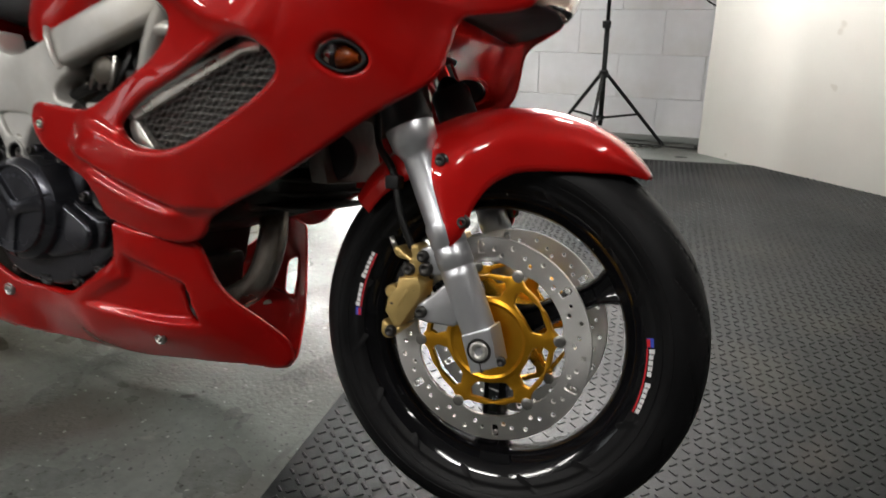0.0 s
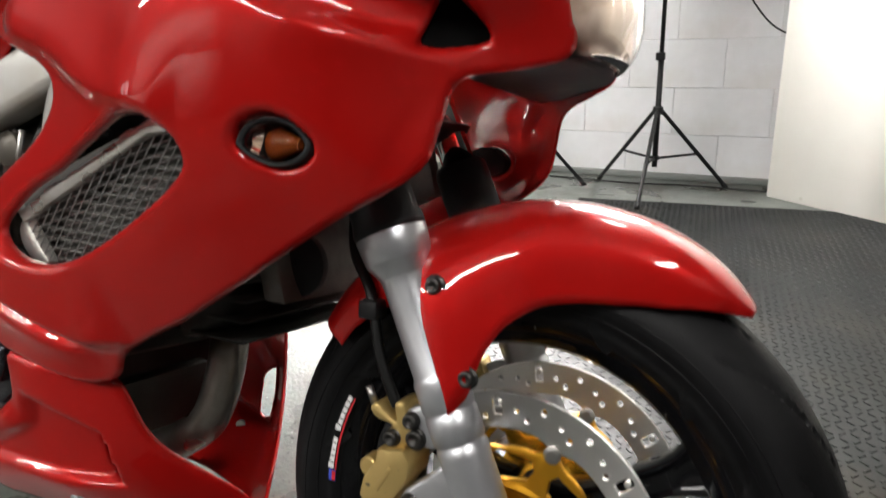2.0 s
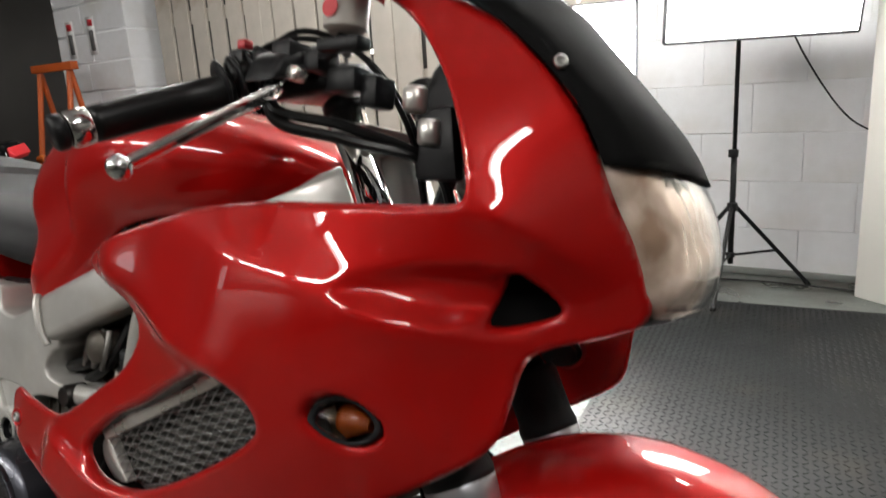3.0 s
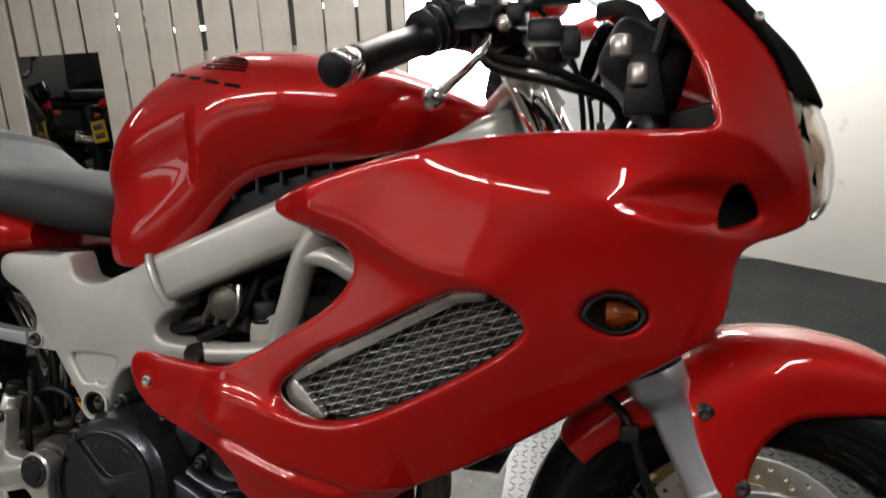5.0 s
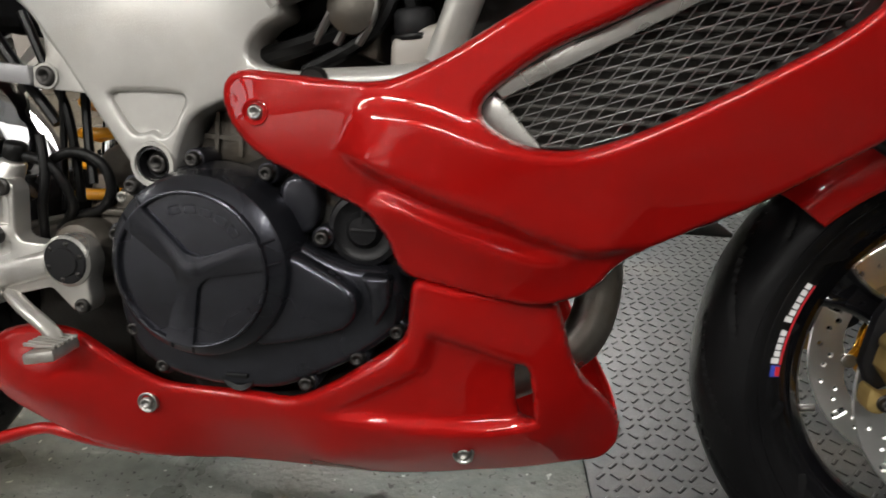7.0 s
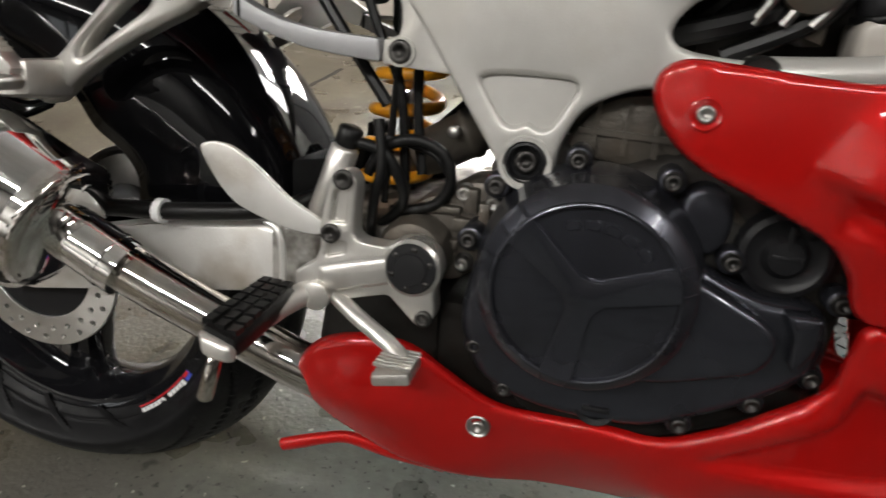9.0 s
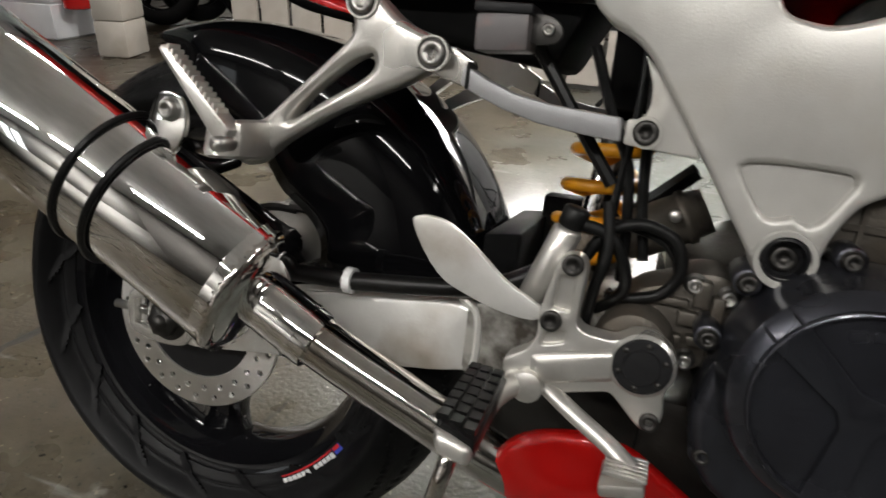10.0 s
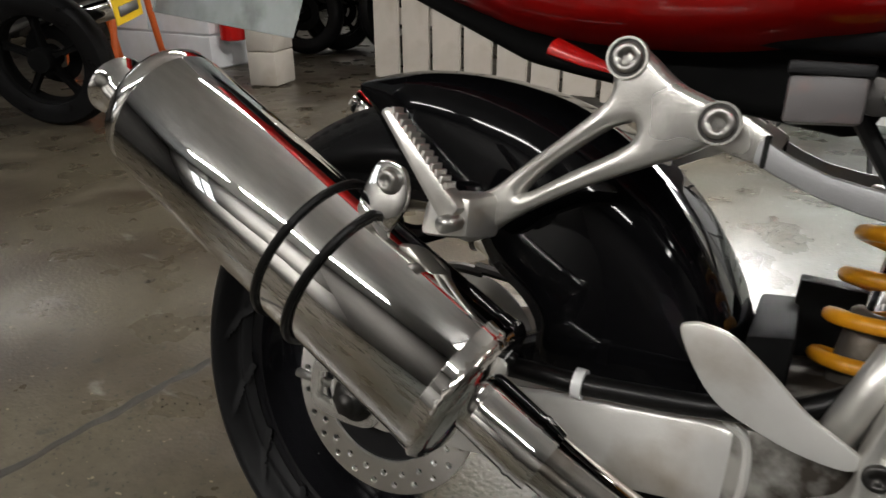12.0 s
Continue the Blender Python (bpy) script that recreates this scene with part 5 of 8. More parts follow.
LOW_EDGE = [(1.274, 0.596), (1.2, 0.546), (1.122, 0.496), (1.06, 0.463), (1.02, 0.438), (1.002, 0.413), (0.982, 0.399), (0.952, 0.392), (0.92, 0.397), (0.877, 0.407), (0.839, 0.416), (0.826, 0.43), (0.818, 0.451),
            (0.801, 0.472), (0.774, 0.486), (0.741, 0.501), (0.713, 0.513), (0.691, 0.528), (0.677, 0.546), (0.67, 0.566)]
ARM_EDGE = [(0.676, 0.581), (0.692, 0.588), (0.727, 0.586), (0.771, 0.582), (0.803, 0.581), (0.83, 0.586), (0.866, 0.603), (0.906, 0.628), (0.949, 0.655), (0.975, 0.68), (0.987, 0.703), (0.981, 0.721),
            (0.961, 0.735), (0.927, 0.747), (0.9, 0.756)]
GRILLE = [(0.896, 0.563), (0.914, 0.584), (0.949, 0.609), (0.996, 0.631), (1.041, 0.656), (1.09, 0.68), (1.121, 0.686), (1.146, 0.681), (1.167, 0.664), (1.169, 0.646), (1.151, 0.628), (1.122, 0.608),
          (1.068, 0.576), (1.017, 0.55), (0.977, 0.536), (0.943, 0.535), (0.912, 0.545)]
INTAKE = [(1.352, 0.758), (1.355, 0.775), (1.363, 0.792), (1.372, 0.797), (1.384, 0.786), (1.393, 0.771), (1.389, 0.763), (1.37, 0.756), (1.357, 0.754)]
SIGNAL = [(1.226, 0.669), (1.233, 0.682), (1.25, 0.69), (1.268, 0.688), (1.282, 0.678), (1.287, 0.667), (1.278, 0.655), (1.259, 0.65), (1.241, 0.655), (1.23, 0.662)]
rear_guides = [(0.889, 0.768, 0.232), (0.946, 0.778, 0.245), (1.04, 0.8, 0.25), (1.16, 0.838, 0.243), (0.98, 0.715, 0.236), (1.0, 0.665, 0.238), (0.9, 0.605, 0.232), (0.8, 0.57, 0.222),
               (0.706, 0.553, 0.213), (0.671, 0.57, 0.203), (0.774, 0.486, 0.213), (0.839, 0.42, 0.2), (0.92, 0.398, 0.188), (0.98, 0.399, 0.17), (0.9, 0.52, 0.226), (1.03, 0.53, 0.222)]
front_guides = [(1.06, 0.465, 0.187), (1.122, 0.496, 0.19), (1.2, 0.546, 0.193), (1.274, 0.596, 0.193), (1.333, 0.634, 0.183), (1.362, 0.68, 0.166), (1.375, 0.728, 0.15), (1.23, 0.668, 0.238), (1.286, 0.672, 0.219),
                (1.14, 0.74, 0.258), (1.15, 0.6, 0.232), (1.257, 0.842, 0.236), (1.24, 0.76, 0.246), (1.32, 0.76, 0.208)]
nose_guides = [(1.341, 0.852, 0.206), (1.326, 0.911, 0.2), (1.299, 0.958, 0.186), (1.23, 1.035, 0.17), (1.321, 1.012, 0.142), (1.366, 0.971, 0.141), (1.416, 0.9, 0.132), (1.443, 0.823, 0.106), (1.4525, 0.785, 0.09),
               (1.453, 0.768, 0.083), (1.42, 0.747, 0.105), (1.39, 0.737, 0.136), (1.354, 0.757, 0.172), (1.378, 0.8, 0.174), (1.393, 0.772, 0.135), (1.4, 0.85, 0.16), (1.34, 0.79, 0.194)]
skin = spline_depth(rear_guides + front_guides + nose_guides)


SCOOP = np.array([(1.244, 0.7745), (1.27, 0.7945), (1.31, 0.805), (1.352, 0.806), (1.38, 0.798), (1.37, 0.776), (1.356, 0.755), (1.33, 0.7505), (1.3, 0.757), (1.27, 0.766)])


def creases(q):
    shoulder = ridge(q, [(1.0, 0.808), (1.084, 0.805), (1.127, 0.8), (1.163, 0.79), (1.207, 0.78), (1.25, 0.769), (1.3, 0.754), (1.335, 0.746), (1.36, 0.74), (1.38, 0.731)], 0.013, 0.034, 0.08, 3)
    d, near, inside = seg_dist(q, SCOOP)
    t = np.clip(np.where(inside, d, 0) / 0.02, 0, 1)
    scoop = t * t * (3 - 2 * t) * 0.017 * np.clip((q[:, 0] - 1.235) / 0.09, 0, 1)
    lip = ridge(q, [(1.25, 0.768), (1.3, 0.755), (1.335, 0.747), (1.37, 0.743), (1.39, 0.748)], 0.004, 0.007, 0.02)
    brow = ridge(q, [(1.31, 0.848), (1.36, 0.842), (1.388, 0.829), (1.415, 0.809), (1.437, 0.79)], 0.009, 0.022, 0.013, 3)
    wing = ridge(q, [(0.91, 0.772), (0.95, 0.76), (0.998, 0.744), (1.067, 0.711), (1.137, 0.696), (1.175, 0.682)], 0.008, 0.035, 0.012)
    fold = ridge(q, [(0.77, 0.56), (0.82, 0.555), (0.861, 0.548), (0.911, 0.532), (0.973, 0.525), (1.045, 0.547)], 0.006, 0.008, 0.03, 2.4)
    lower = (ridge(q, [(0.775, 0.53), (0.8, 0.519), (0.838, 0.504), (0.877, 0.49), (0.921, 0.476), (0.95, 0.463), (0.981, 0.453), (1.017, 0.456), (1.045, 0.459)], 0.017, 0.05, 0.007, 5)
             - ridge(q, [(0.8, 0.505), (0.83, 0.491), (0.88, 0.472), (0.935, 0.454), (0.985, 0.445)], 0.008, 0.007, 0.012, 5)
             + ridge(q, [(0.805, 0.488), (0.83, 0.479), (0.885, 0.457), (0.946, 0.437), (0.985, 0.436)], 0.006, 0.008, 0.016, 4))
    return shoulder - scoop + lip + brow + wing + fold + lower


fairing_outline = curve_pts(TOP_EDGE + NOSE_EDGE + LOW_EDGE + ARM_EDGE, 5)
for sy in (-1, 1):
    fp = panel(fairing_outline, skin, [curve_pts(GRILLE, 5), curve_pts(INTAKE, 5), curve_pts(SIGNAL, 5)], step=0.0036, roll=0.005, hole_roll=0.009, side=sy, name="side_fairing", material=RED, parent=BIKE, label="glossy red moulded side fairing", extra=creases)
    # screws at the two rear tips
    for x, z, w in ((0.946, 0.778, 0.246), (0.706, 0.553, 0.2145)):
        part("screw_cup", lathe([(0.006, 0.002), (0.0105, -0.001), (0.0115, -0.0006), (0.0115, 0.003)] if sy < 0 else [(0.006, -0.002), (0.0105, 0.001), (0.0115, 0.0006), (0.0115, -0.003)], (x, sy * w, z), 20), RED, fp)
        bolt("fairing_screw", (x, sy * (w - 0.001), z), 0.0064, fp, 0.0035, out=(0, sy, 0))
    # turn signal in its rubber frame
    sig = part("turn_signal", plate(curve_pts(SIGNAL, 5), 0.0, 0.02, [[(1.2565 + (x - 1.2565) * 0.8, 0.6695 + (z - 0.6695) * 0.78) for x, z in curve_pts(SIGNAL, 5)]], bevel=0.003, place=Matrix.Translation((0, sy * 0.229, 0)) @ Matrix.Diagonal((1, -sy, 1, 1))), BLACK_PLASTIC, fp, "turn signal in a black rubber frame")
    for v in sig.data.vertices:
        v.co.y -= sy * 0.33 * (v.co.x - 1.2565)
    lens = bmesh.new()
    rings = []
    base = [(x - 1.2565, z - 0.6695) for x, z in curve_pts(SIGNAL, 4)]
    for s, o in ((0.8, -0.012), (0.8, -0.004), (0.66, 0.004), (0.4, 0.009), (0.12, 0.011)):
        rings.append([lens.verts.new((1.2565 + x * s, sy * (0.229 + o - 0.33 * x * s), 0.6695 + z * s)) for x, z in base])
    for a, b in zip(rings, rings[1:]):
        for i in range(len(a)):
            j = (i + 1) % len(a)
            lens.faces.new((a[i], a[j], b[j], b[i]))
    lens.faces.new(rings[-1])
    bmesh.ops.recalc_face_normals(lens, faces=lens.faces)
    part("lens", lens, glass("smoked_signal_lens", (0.5, 0.36, 0.26)) if sy < 0 else bpy.data.materials["smoked_signal_lens"], sig, "smoky clear signal lens")
    part("bulb", lathe([(0.0, -0.012), (0.008, -0.009), (0.011, 0), (0.008, 0.01), (0.005, 0.02)], (1.258, sy * 0.219, 0.669), 16, axis="X"), AMBER, sig, "amber bulb")
    part("reflector_bowl", plate([(1.2565 + x * 0.82, 0.6695 + z * 0.8) for x, z in base], 0, 0.003, place=Matrix.Translation((0, sy * 0.206, 0))), BLACK_PLASTIC, sig)
    part("signal_back", plate([(1.2565 + x * 0.95, 0.6695 + z * 0.95) for x, z in base], 0, 0.004, place=Matrix.Translation((0, sy * 0.198 - 0.002, 0))), BLACK_PLASTIC, sig)
    # dark tunnel behind the intake
    duct = part("intake_duct", plate([(1.371 + (x - 1.372) * 1.5, 0.775 + (z - 0.775) * 1.45) for x, z in curve_pts(INTAKE, 4)], 0.0, 0.07, bevel=0.004, place=Matrix.Translation((0, sy * 0.13, 0)) @ Matrix.Diagonal((1, -sy, 1, 1))), MATT_BLACK, fp, "matt black air intake")
    for v in duct.data.vertices:
        v.co.y -= sy * 0.9 * (v.co.x - 1.371)
    # radiator behind the grille, and the grille's upper bar
    rad = part("side_radiator", hull([(x, sy * y, z) for x, z in ((0.88, 0.53), (1.18, 0.69), (1.1, 0.7), (0.86, 0.6), (1.2, 0.62), (0.97, 0.51)) for y in (0.165, 0.19)], bevel=0.003), RADIATOR, BIKE, "dark radiator core behind the fairing grille")
    d = Vector((0.255, 0, 0.137)).normalized()
    n = Vector((-d.z, 0, d.x))
    o = Vector((0.9, sy * 0.2115, 0.555))
    bm = bmesh.new()
    gp = np.array(curve_pts(GRILLE, 2))

    # two families of slanting wires, crossing in long diamonds
    for ang, gap, lift in ((18, 0.0088, 0.0), (57, 0.0095, 0.0016)):
        dd = Vector((math.cos(radians(ang)), 0, math.sin(radians(ang))))
        nn = Vector((-dd.z, 0, dd.x))
        for k in range(-40, 41):
            mid = Vector((1.03, sy * (0.2115 + lift), 0.61)) + nn * (k * gap)
            run = [mid + dd * (s * 0.004) for s in range(-50, 51)]
            pts = [q for q, ok in zip(run, seg_dist(np.array([(q.x, q.z) for q in run]), gp)[2]) if ok]
            if len(pts) > 1:
                tube([pts[0], pts[-1]], 0.00062, seg=5, n=1, bm=bm, smooth_path=False)
    for k in range(15):
        z = 0.535 + 0.0105 * k
        run = [(x, z) for x in np.arange(0.88, 1.18, 0.004)]
        pts = [q for q, ok in zip(run, seg_dist(np.array(run), gp)[2]) if ok]
        if len(pts) > 2:
            part("cooling_tube", box(pts[0][0], pts[-1][0], sy * 0.196 - 0.006, sy * 0.196 + 0.006, z - 0.0016, z + 0.0016), RADIATOR, rad)
    part("wire_mesh", bm, MESH_STEEL, rad, "steel wire mesh", 60)
    bar = [(0.902, 0.584), (0.945, 0.608), (0.946, 0.611), (0.962, 0.6195), (0.963, 0.617), (1.06, 0.6675), (1.061, 0.671), (1.075, 0.678), (1.076, 0.6755), (1.1, 0.687), (1.128, 0.688), (1.126, 0.677), (1.098, 0.674), (0.91, 0.5745)]
    part("grille_bar", plate([(x + 0.002, z - 0.003) for x, z in bar], 0, 0.008, bevel=0.0015, place=Matrix.Translation((0, sy * 0.2195, 0)) @ Matrix.Diagonal((1, -sy, 1, 1))), ALU, rad, "bare aluminium strip over the radiator")
    part("side_tank", plate(curve_pts([(0.896, 0.562), (0.906, 0.574), (0.93, 0.55), (0.945, 0.532), (0.922, 0.53), (0.902, 0.545)], 3), 0, 0.012, bevel=0.003, place=Matrix.Translation((0, sy * 0.214, 0)) @ Matrix.Diagonal((1, -sy, 1, 1))), ALU, rad)

# nose: headlamp, under-tray, screen
LAMP_Z = (0.764, 0.774, 0.785, 0.805, 0.825, 0.845, 0.865, 0.882, 0.896)
LAMP_EDGE_X = (1.449, 1.4475, 1.446, 1.4415, 1.4355, 1.428, 1.4205, 1.4142, 1.4095)
LAMP_EDGE_W = (0.066, 0.08, 0.089, 0.098, 0.106, 0.114, 0.122, 0.129, 0.133)
LAMP_MID_X = (1.468, 1.477, 1.482, 1.485, 1.484, 1.48, 1.473, 1.464, 1.455)


def nose_sheet(zs, ex, ew, mx, name, material, parent, label, inset=0.0, nv=25, thick=0.003):
    bm = bmesh.new()
    zz = np.linspace(zs[0], zs[-1], 18) if zs[-1] > zs[0] else np.linspace(zs[0], zs[-1], 18)
    order = np.argsort(zs)
    f = lambda a: np.interp(zz, np.array(zs)[order], np.array(a)[order])
    rows = []
    for z, x, w, m in zip(zz, f(ex), f(ew), f(mx)):
        row = []
        for k in range(nv):
            v = 2 * k / (nv - 1) - 1
            row.append(bm.verts.new((x - inset + (m - x) * math.sqrt(max(0.0, 1 - abs(v) ** 2.2)), v * (w - inset * 0.3), z)))
        rows.append(row)
    for a, b in zip(rows, rows[1:]):
        for i in range(nv - 1):
            bm.faces.new((a[i], a[i + 1], b[i + 1], b[i]))
    bmesh.ops.recalc_face_normals(bm, faces=bm.faces)
    ob = part(name, bm, material, parent, label, smooth=60)
    mod = ob.modifiers.new("thickness", "SOLIDIFY")
    mod.thickness, mod.offset = thick, 0
    return ob


hl = nose_sheet(LAMP_Z, LAMP_EDGE_X, LAMP_EDGE_W, LAMP_MID_X, "headlamp", CLEAR, BIKE, "large clear headlamp lens in the nose")
hl.visible_shadow = False
MIRROR_BOWL = mat("headlamp_reflector", (0.95, 0.78, 0.66), 0.1, metal=0.65, vary=0.1, grain=40, stain=(0.5, 0.34, 0.24), stain_scale=16, stain_cut=(0.5, 0.7))
back = nose_sheet(LAMP_Z, LAMP_EDGE_X, LAMP_EDGE_W, [m - 0.005 for m in LAMP_MID_X], "lamp_back", MIRROR_BOWL, hl, "bright fluted reflector", inset=0.004, nv=61)
for v in back.data.vertices:
    v.co.x += 0.0007 * math.sin(v.co.y * 260 + 3 * math.sin(v.co.z * 60)) + 0.0018 * math.sin(v.co.z * 110 - v.co.y * 45) + 0.0012 * math.sin(v.co.y * 75 + 1)
part("lamp_housing", hull([(1.4, -0.11, 0.9), (1.4, 0.11, 0.9), (1.42, -0.07, 0.77), (1.42, 0.07, 0.77), (1.3, -0.1, 0.88), (1.3, 0.1, 0.88), (1.32, -0.08, 0.78), (1.32, 0.08, 0.78)], bevel=0.01), BLACK_PLASTIC, hl)
tray = part("nose_undertray", hull([(1.459, -0.06, 0.766), (1.459, 0.06, 0.766), (1.467, 0, 0.766), (1.446, -0.085, 0.758), (1.446, 0.085, 0.758), (1.38, -0.13, 0.746), (1.38, 0.13, 0.746), (1.345, -0.13, 0.743), (1.345, 0.13, 0.743), (1.33, -0.1, 0.755), (1.33, 0.1, 0.755),
                                    (1.455, -0.03, 0.757), (1.455, 0.03, 0.757), (1.37, -0.1, 0.742), (1.37, 0.1, 0.742)], bevel=0.006), BLACK_PLASTIC, BIKE, "black plastic tray under the nose")
SCR_Z = (0.886, 0.91, 0.936, 0.971, 1.0, 1.027, 1.05)
screen = nose_sheet(SCR_Z, (1.421, 1.411, 1.398, 1.366, 1.335, 1.29, 1.24), (0.131, 0.136, 0.14, 0.142, 0.147, 0.158, 0.168), (1.464, 1.452, 1.434, 1.404, 1.379, 1.355, 1.335), "screen_base", MATT_BLACK, BIKE, "black lower part of the windscreen", inset=-0.002)
top = nose_sheet((1.05, 1.08, 1.12, 1.16), (1.24, 1.2, 1.14, 1.09), (0.168, 0.17, 0.165, 0.15), (1.335, 1.305, 1.26, 1.21), "windscreen", SMOKE, screen, "smoked clear windscreen")
for sy in (-1, 1):
    bolt("screen_screw", (1.385, sy * 0.142, 0.966), 0.006, screen, 0.003, out=(0.5, sy, 0.3))
    st = part("mirror_stalk", tube([(1.235, sy * 0.168, 1.045), (1.2, sy * 0.2, 1.058), (1.16, sy * 0.25, 1.065), (1.12, sy * 0.31, 1.085), (1.1, sy * 0.36, 1.11)], 0.02, seg=14, radii=[0.034, 0.026, 0.021, 0.02, 0.024], flat=0.7), RED, BIKE, "red moulded mirror stalk")
    part("mirror_boot", hull([(1.29, sy * 0.165, 1.03), (1.2, sy * 0.185, 1.035), (1.2, sy * 0.18, 1.08), (1.27, sy * 0.16, 1.075), (1.25, sy * 0.15, 1.09), (1.28, sy * 0.145, 1.05), (1.2, sy * 0.15, 1.085)], bevel=0.008, seg=3), BLACK_PLASTIC, st)
    part("mirror_housing", hull([(1.09, sy * 0.3, 1.12), (1.09, sy * 0.46, 1.13), (1.08, sy * 0.31, 1.2), (1.08, sy * 0.45, 1.22), (1.14, sy * 0.36, 1.13), (1.14, sy * 0.42, 1.18), (1.06, sy * 0.3, 1.11), (1.06, sy * 0.47, 1.13), (1.06, sy * 0.3, 1.21), (1.06, sy * 0.46, 1.23)], bevel=0.015, seg=3), RED, st)

# belly pan: two sides that meet in a keel
PAN_TOP = [(0.393, 0.286), (0.4, 0.306), (0.418, 0.324), (0.443, 0.334), (0.472, 0.337), (0.504, 0.332), (0.536, 0.311), (0.563, 0.292), (0.59, 0.28), (0.632, 0.277), (0.683, 0.278), (0.722, 0.28), (0.761, 0.301), (0.796, 0.326),
           (0.824, 0.347), (0.834, 0.362), (0.837, 0.39), (0.841, 0.411), (0.852, 0.414), (0.87, 0.41), (0.913, 0.403), (0.953, 0.397)]
PAN_LOW = [(0.968, 0.391), (0.976, 0.37), (0.988, 0.33), (1.003, 0.3), (1.03, 0.262), (1.05, 0.23), (1.058, 0.2), (1.055, 0.178), (1.035, 0.16), (0.985, 0.168), (0.9, 0.17), (0.8, 0.165), (0.7, 0.162), (0.62, 0.163),
           (0.56, 0.172), (0.515, 0.184), (0.48, 0.196), (0.44, 0.225), (0.41, 0.25)]
SLOT = [(0.934, 0.308), (0.937, 0.325), (0.948, 0.319), (0.9565, 0.257), (0.95, 0.259), (0.94, 0.268)]
SUNK = np.array([(0.852, 0.368), (0.895, 0.353), (0.937, 0.333), (0.951, 0.322), (0.962, 0.25), (0.9, 0.25), (0.82, 0.256), (0.735, 0.263), (0.8, 0.3), (0.842, 0.325)])
pan_skin = spline_depth([(0.4, 0.29, 0.182), (0.46, 0.32, 0.185), (0.566, 0.257, 0.17), (0.65, 0.27, 0.168), (0.72, 0.275, 0.17), (0.8, 0.32, 0.185), (0.839, 0.412, 0.201), (0.9, 0.39, 0.185), (0.97, 0.378, 0.148), (0.985, 0.33, 0.13),
                         (1.02, 0.28, 0.085), (1.05, 0.22, 0.03), (1.05, 0.175, 0.012), (0.98, 0.17, 0.055), (0.888, 0.222, 0.14), (0.9, 0.17, 0.085), (0.75, 0.2, 0.15), (0.75, 0.163, 0.1), (0.62, 0.165, 0.11), (0.55, 0.2, 0.155),
                         (0.48, 0.2, 0.16), (0.42, 0.25, 0.172), (0.93, 0.3, 0.155), (0.86, 0.34, 0.182), (0.98, 0.24, 0.11)])


def pan_creases(q):
    d, near, inside = seg_dist(q, SUNK)
    t = np.clip(np.where(inside, d, 0) / 0.014, 0, 1)
    sunk = t * t * (3 - 2 * t) * (0.004 + 0.014 * np.clip((q[:, 0] - 0.74) / 0.2, 0, 1))
    return (ridge(q, [(0.845, 0.392), (0.87, 0.372), (0.899, 0.358), (0.943, 0.336), (0.962, 0.29), (0.966, 0.24)], 0.005, 0.03, 0.03)
            + ridge(q, [(0.66, 0.27), (0.732, 0.281), (0.78, 0.304), (0.815, 0.321), (0.84, 0.337)], 0.006, 0.012, 0.02)
            + ridge(q, [(0.6, 0.23), (0.73, 0.258), (0.85, 0.252), (0.97, 0.243)], 0.004, 0.02, 0.03) - sunk
            + 0.022 * np.exp(-((q[:, 0] - 0.455) ** 2 / 0.004 + (q[:, 1] - 0.275) ** 2 / 0.0022)))


for sy in (-1, 1):
    bp = panel(curve_pts(PAN_TOP + PAN_LOW, 5), pan_skin, [curve_pts(SLOT, 4)], step=0.0045, roll=0.008, hole_roll=0.003, side=sy, name="belly_pan", material=RED, parent=BIKE, label="glossy red belly pan", extra=pan_creases)
    part("tail_fin", tube([(0.53, sy * 0.135, 0.188), (0.48, sy * 0.148, 0.196), (0.435, sy * 0.153, 0.203), (0.41, sy * 0.155, 0.198), (0.385, sy * 0.156, 0.189), (0.365, sy * 0.157, 0.1815)], 0.01, seg=14, radii=[0.013, 0.009, 0.0062, 0.006, 0.0068, 0.0065], flat=1.4), RED, bp)
    for x, z, w in ((0.566, 0.257, 0.174), (0.888, 0.2215, 0.143)):
        part("screw_cup", lathe([(0.006, -sy * 0.002), (0.0098, sy * 0.001), (0.011, sy * 0.0004), (0.011, -sy * 0.004)], (x, sy * w, z), 20), BOLT_STEEL, bp)
        bolt("pan_screw", (x, sy * w, z), 0.0064, bp, 0.0035, out=(0, sy, 0))

# ---- frame ----
def both(f):
    return [f(sy) for sy in (-1, 1)]


PIVOT_PLATE = [(0.42, 0.688), (0.436, 0.698), (0.48, 0.698), (0.514, 0.697), (0.536, 0.7), (0.548, 0.672), (0.566, 0.664), (0.592, 0.664), (0.64, 0.682), (0.684, 0.701), (0.698, 0.672), (0.712, 0.64), (0.695, 0.628), (0.682, 0.614), (0.68, 0.602), (0.69, 0.594),
               (0.715, 0.59), (0.76, 0.586), (0.76, 0.57), (0.7, 0.566), (0.665, 0.563), (0.64, 0.554), (0.622, 0.542), (0.609, 0.517), (0.604, 0.495), (0.596, 0.484), (0.582, 0.48), (0.568, 0.486), (0.55, 0.511), (0.521, 0.554), (0.4985, 0.588), (0.48, 0.613), (0.466, 0.632), (0.45, 0.646), (0.43, 0.657), (0.419, 0.67)]
POCKET = [(x, z - 0.006) for x, z in ((0.546, 0.571), (0.606, 0.572), (0.616, 0.566), (0.612, 0.556), (0.6, 0.536), (0.59, 0.533), (0.582, 0.537), (0.572, 0.534), (0.562, 0.536), (0.547, 0.556))]


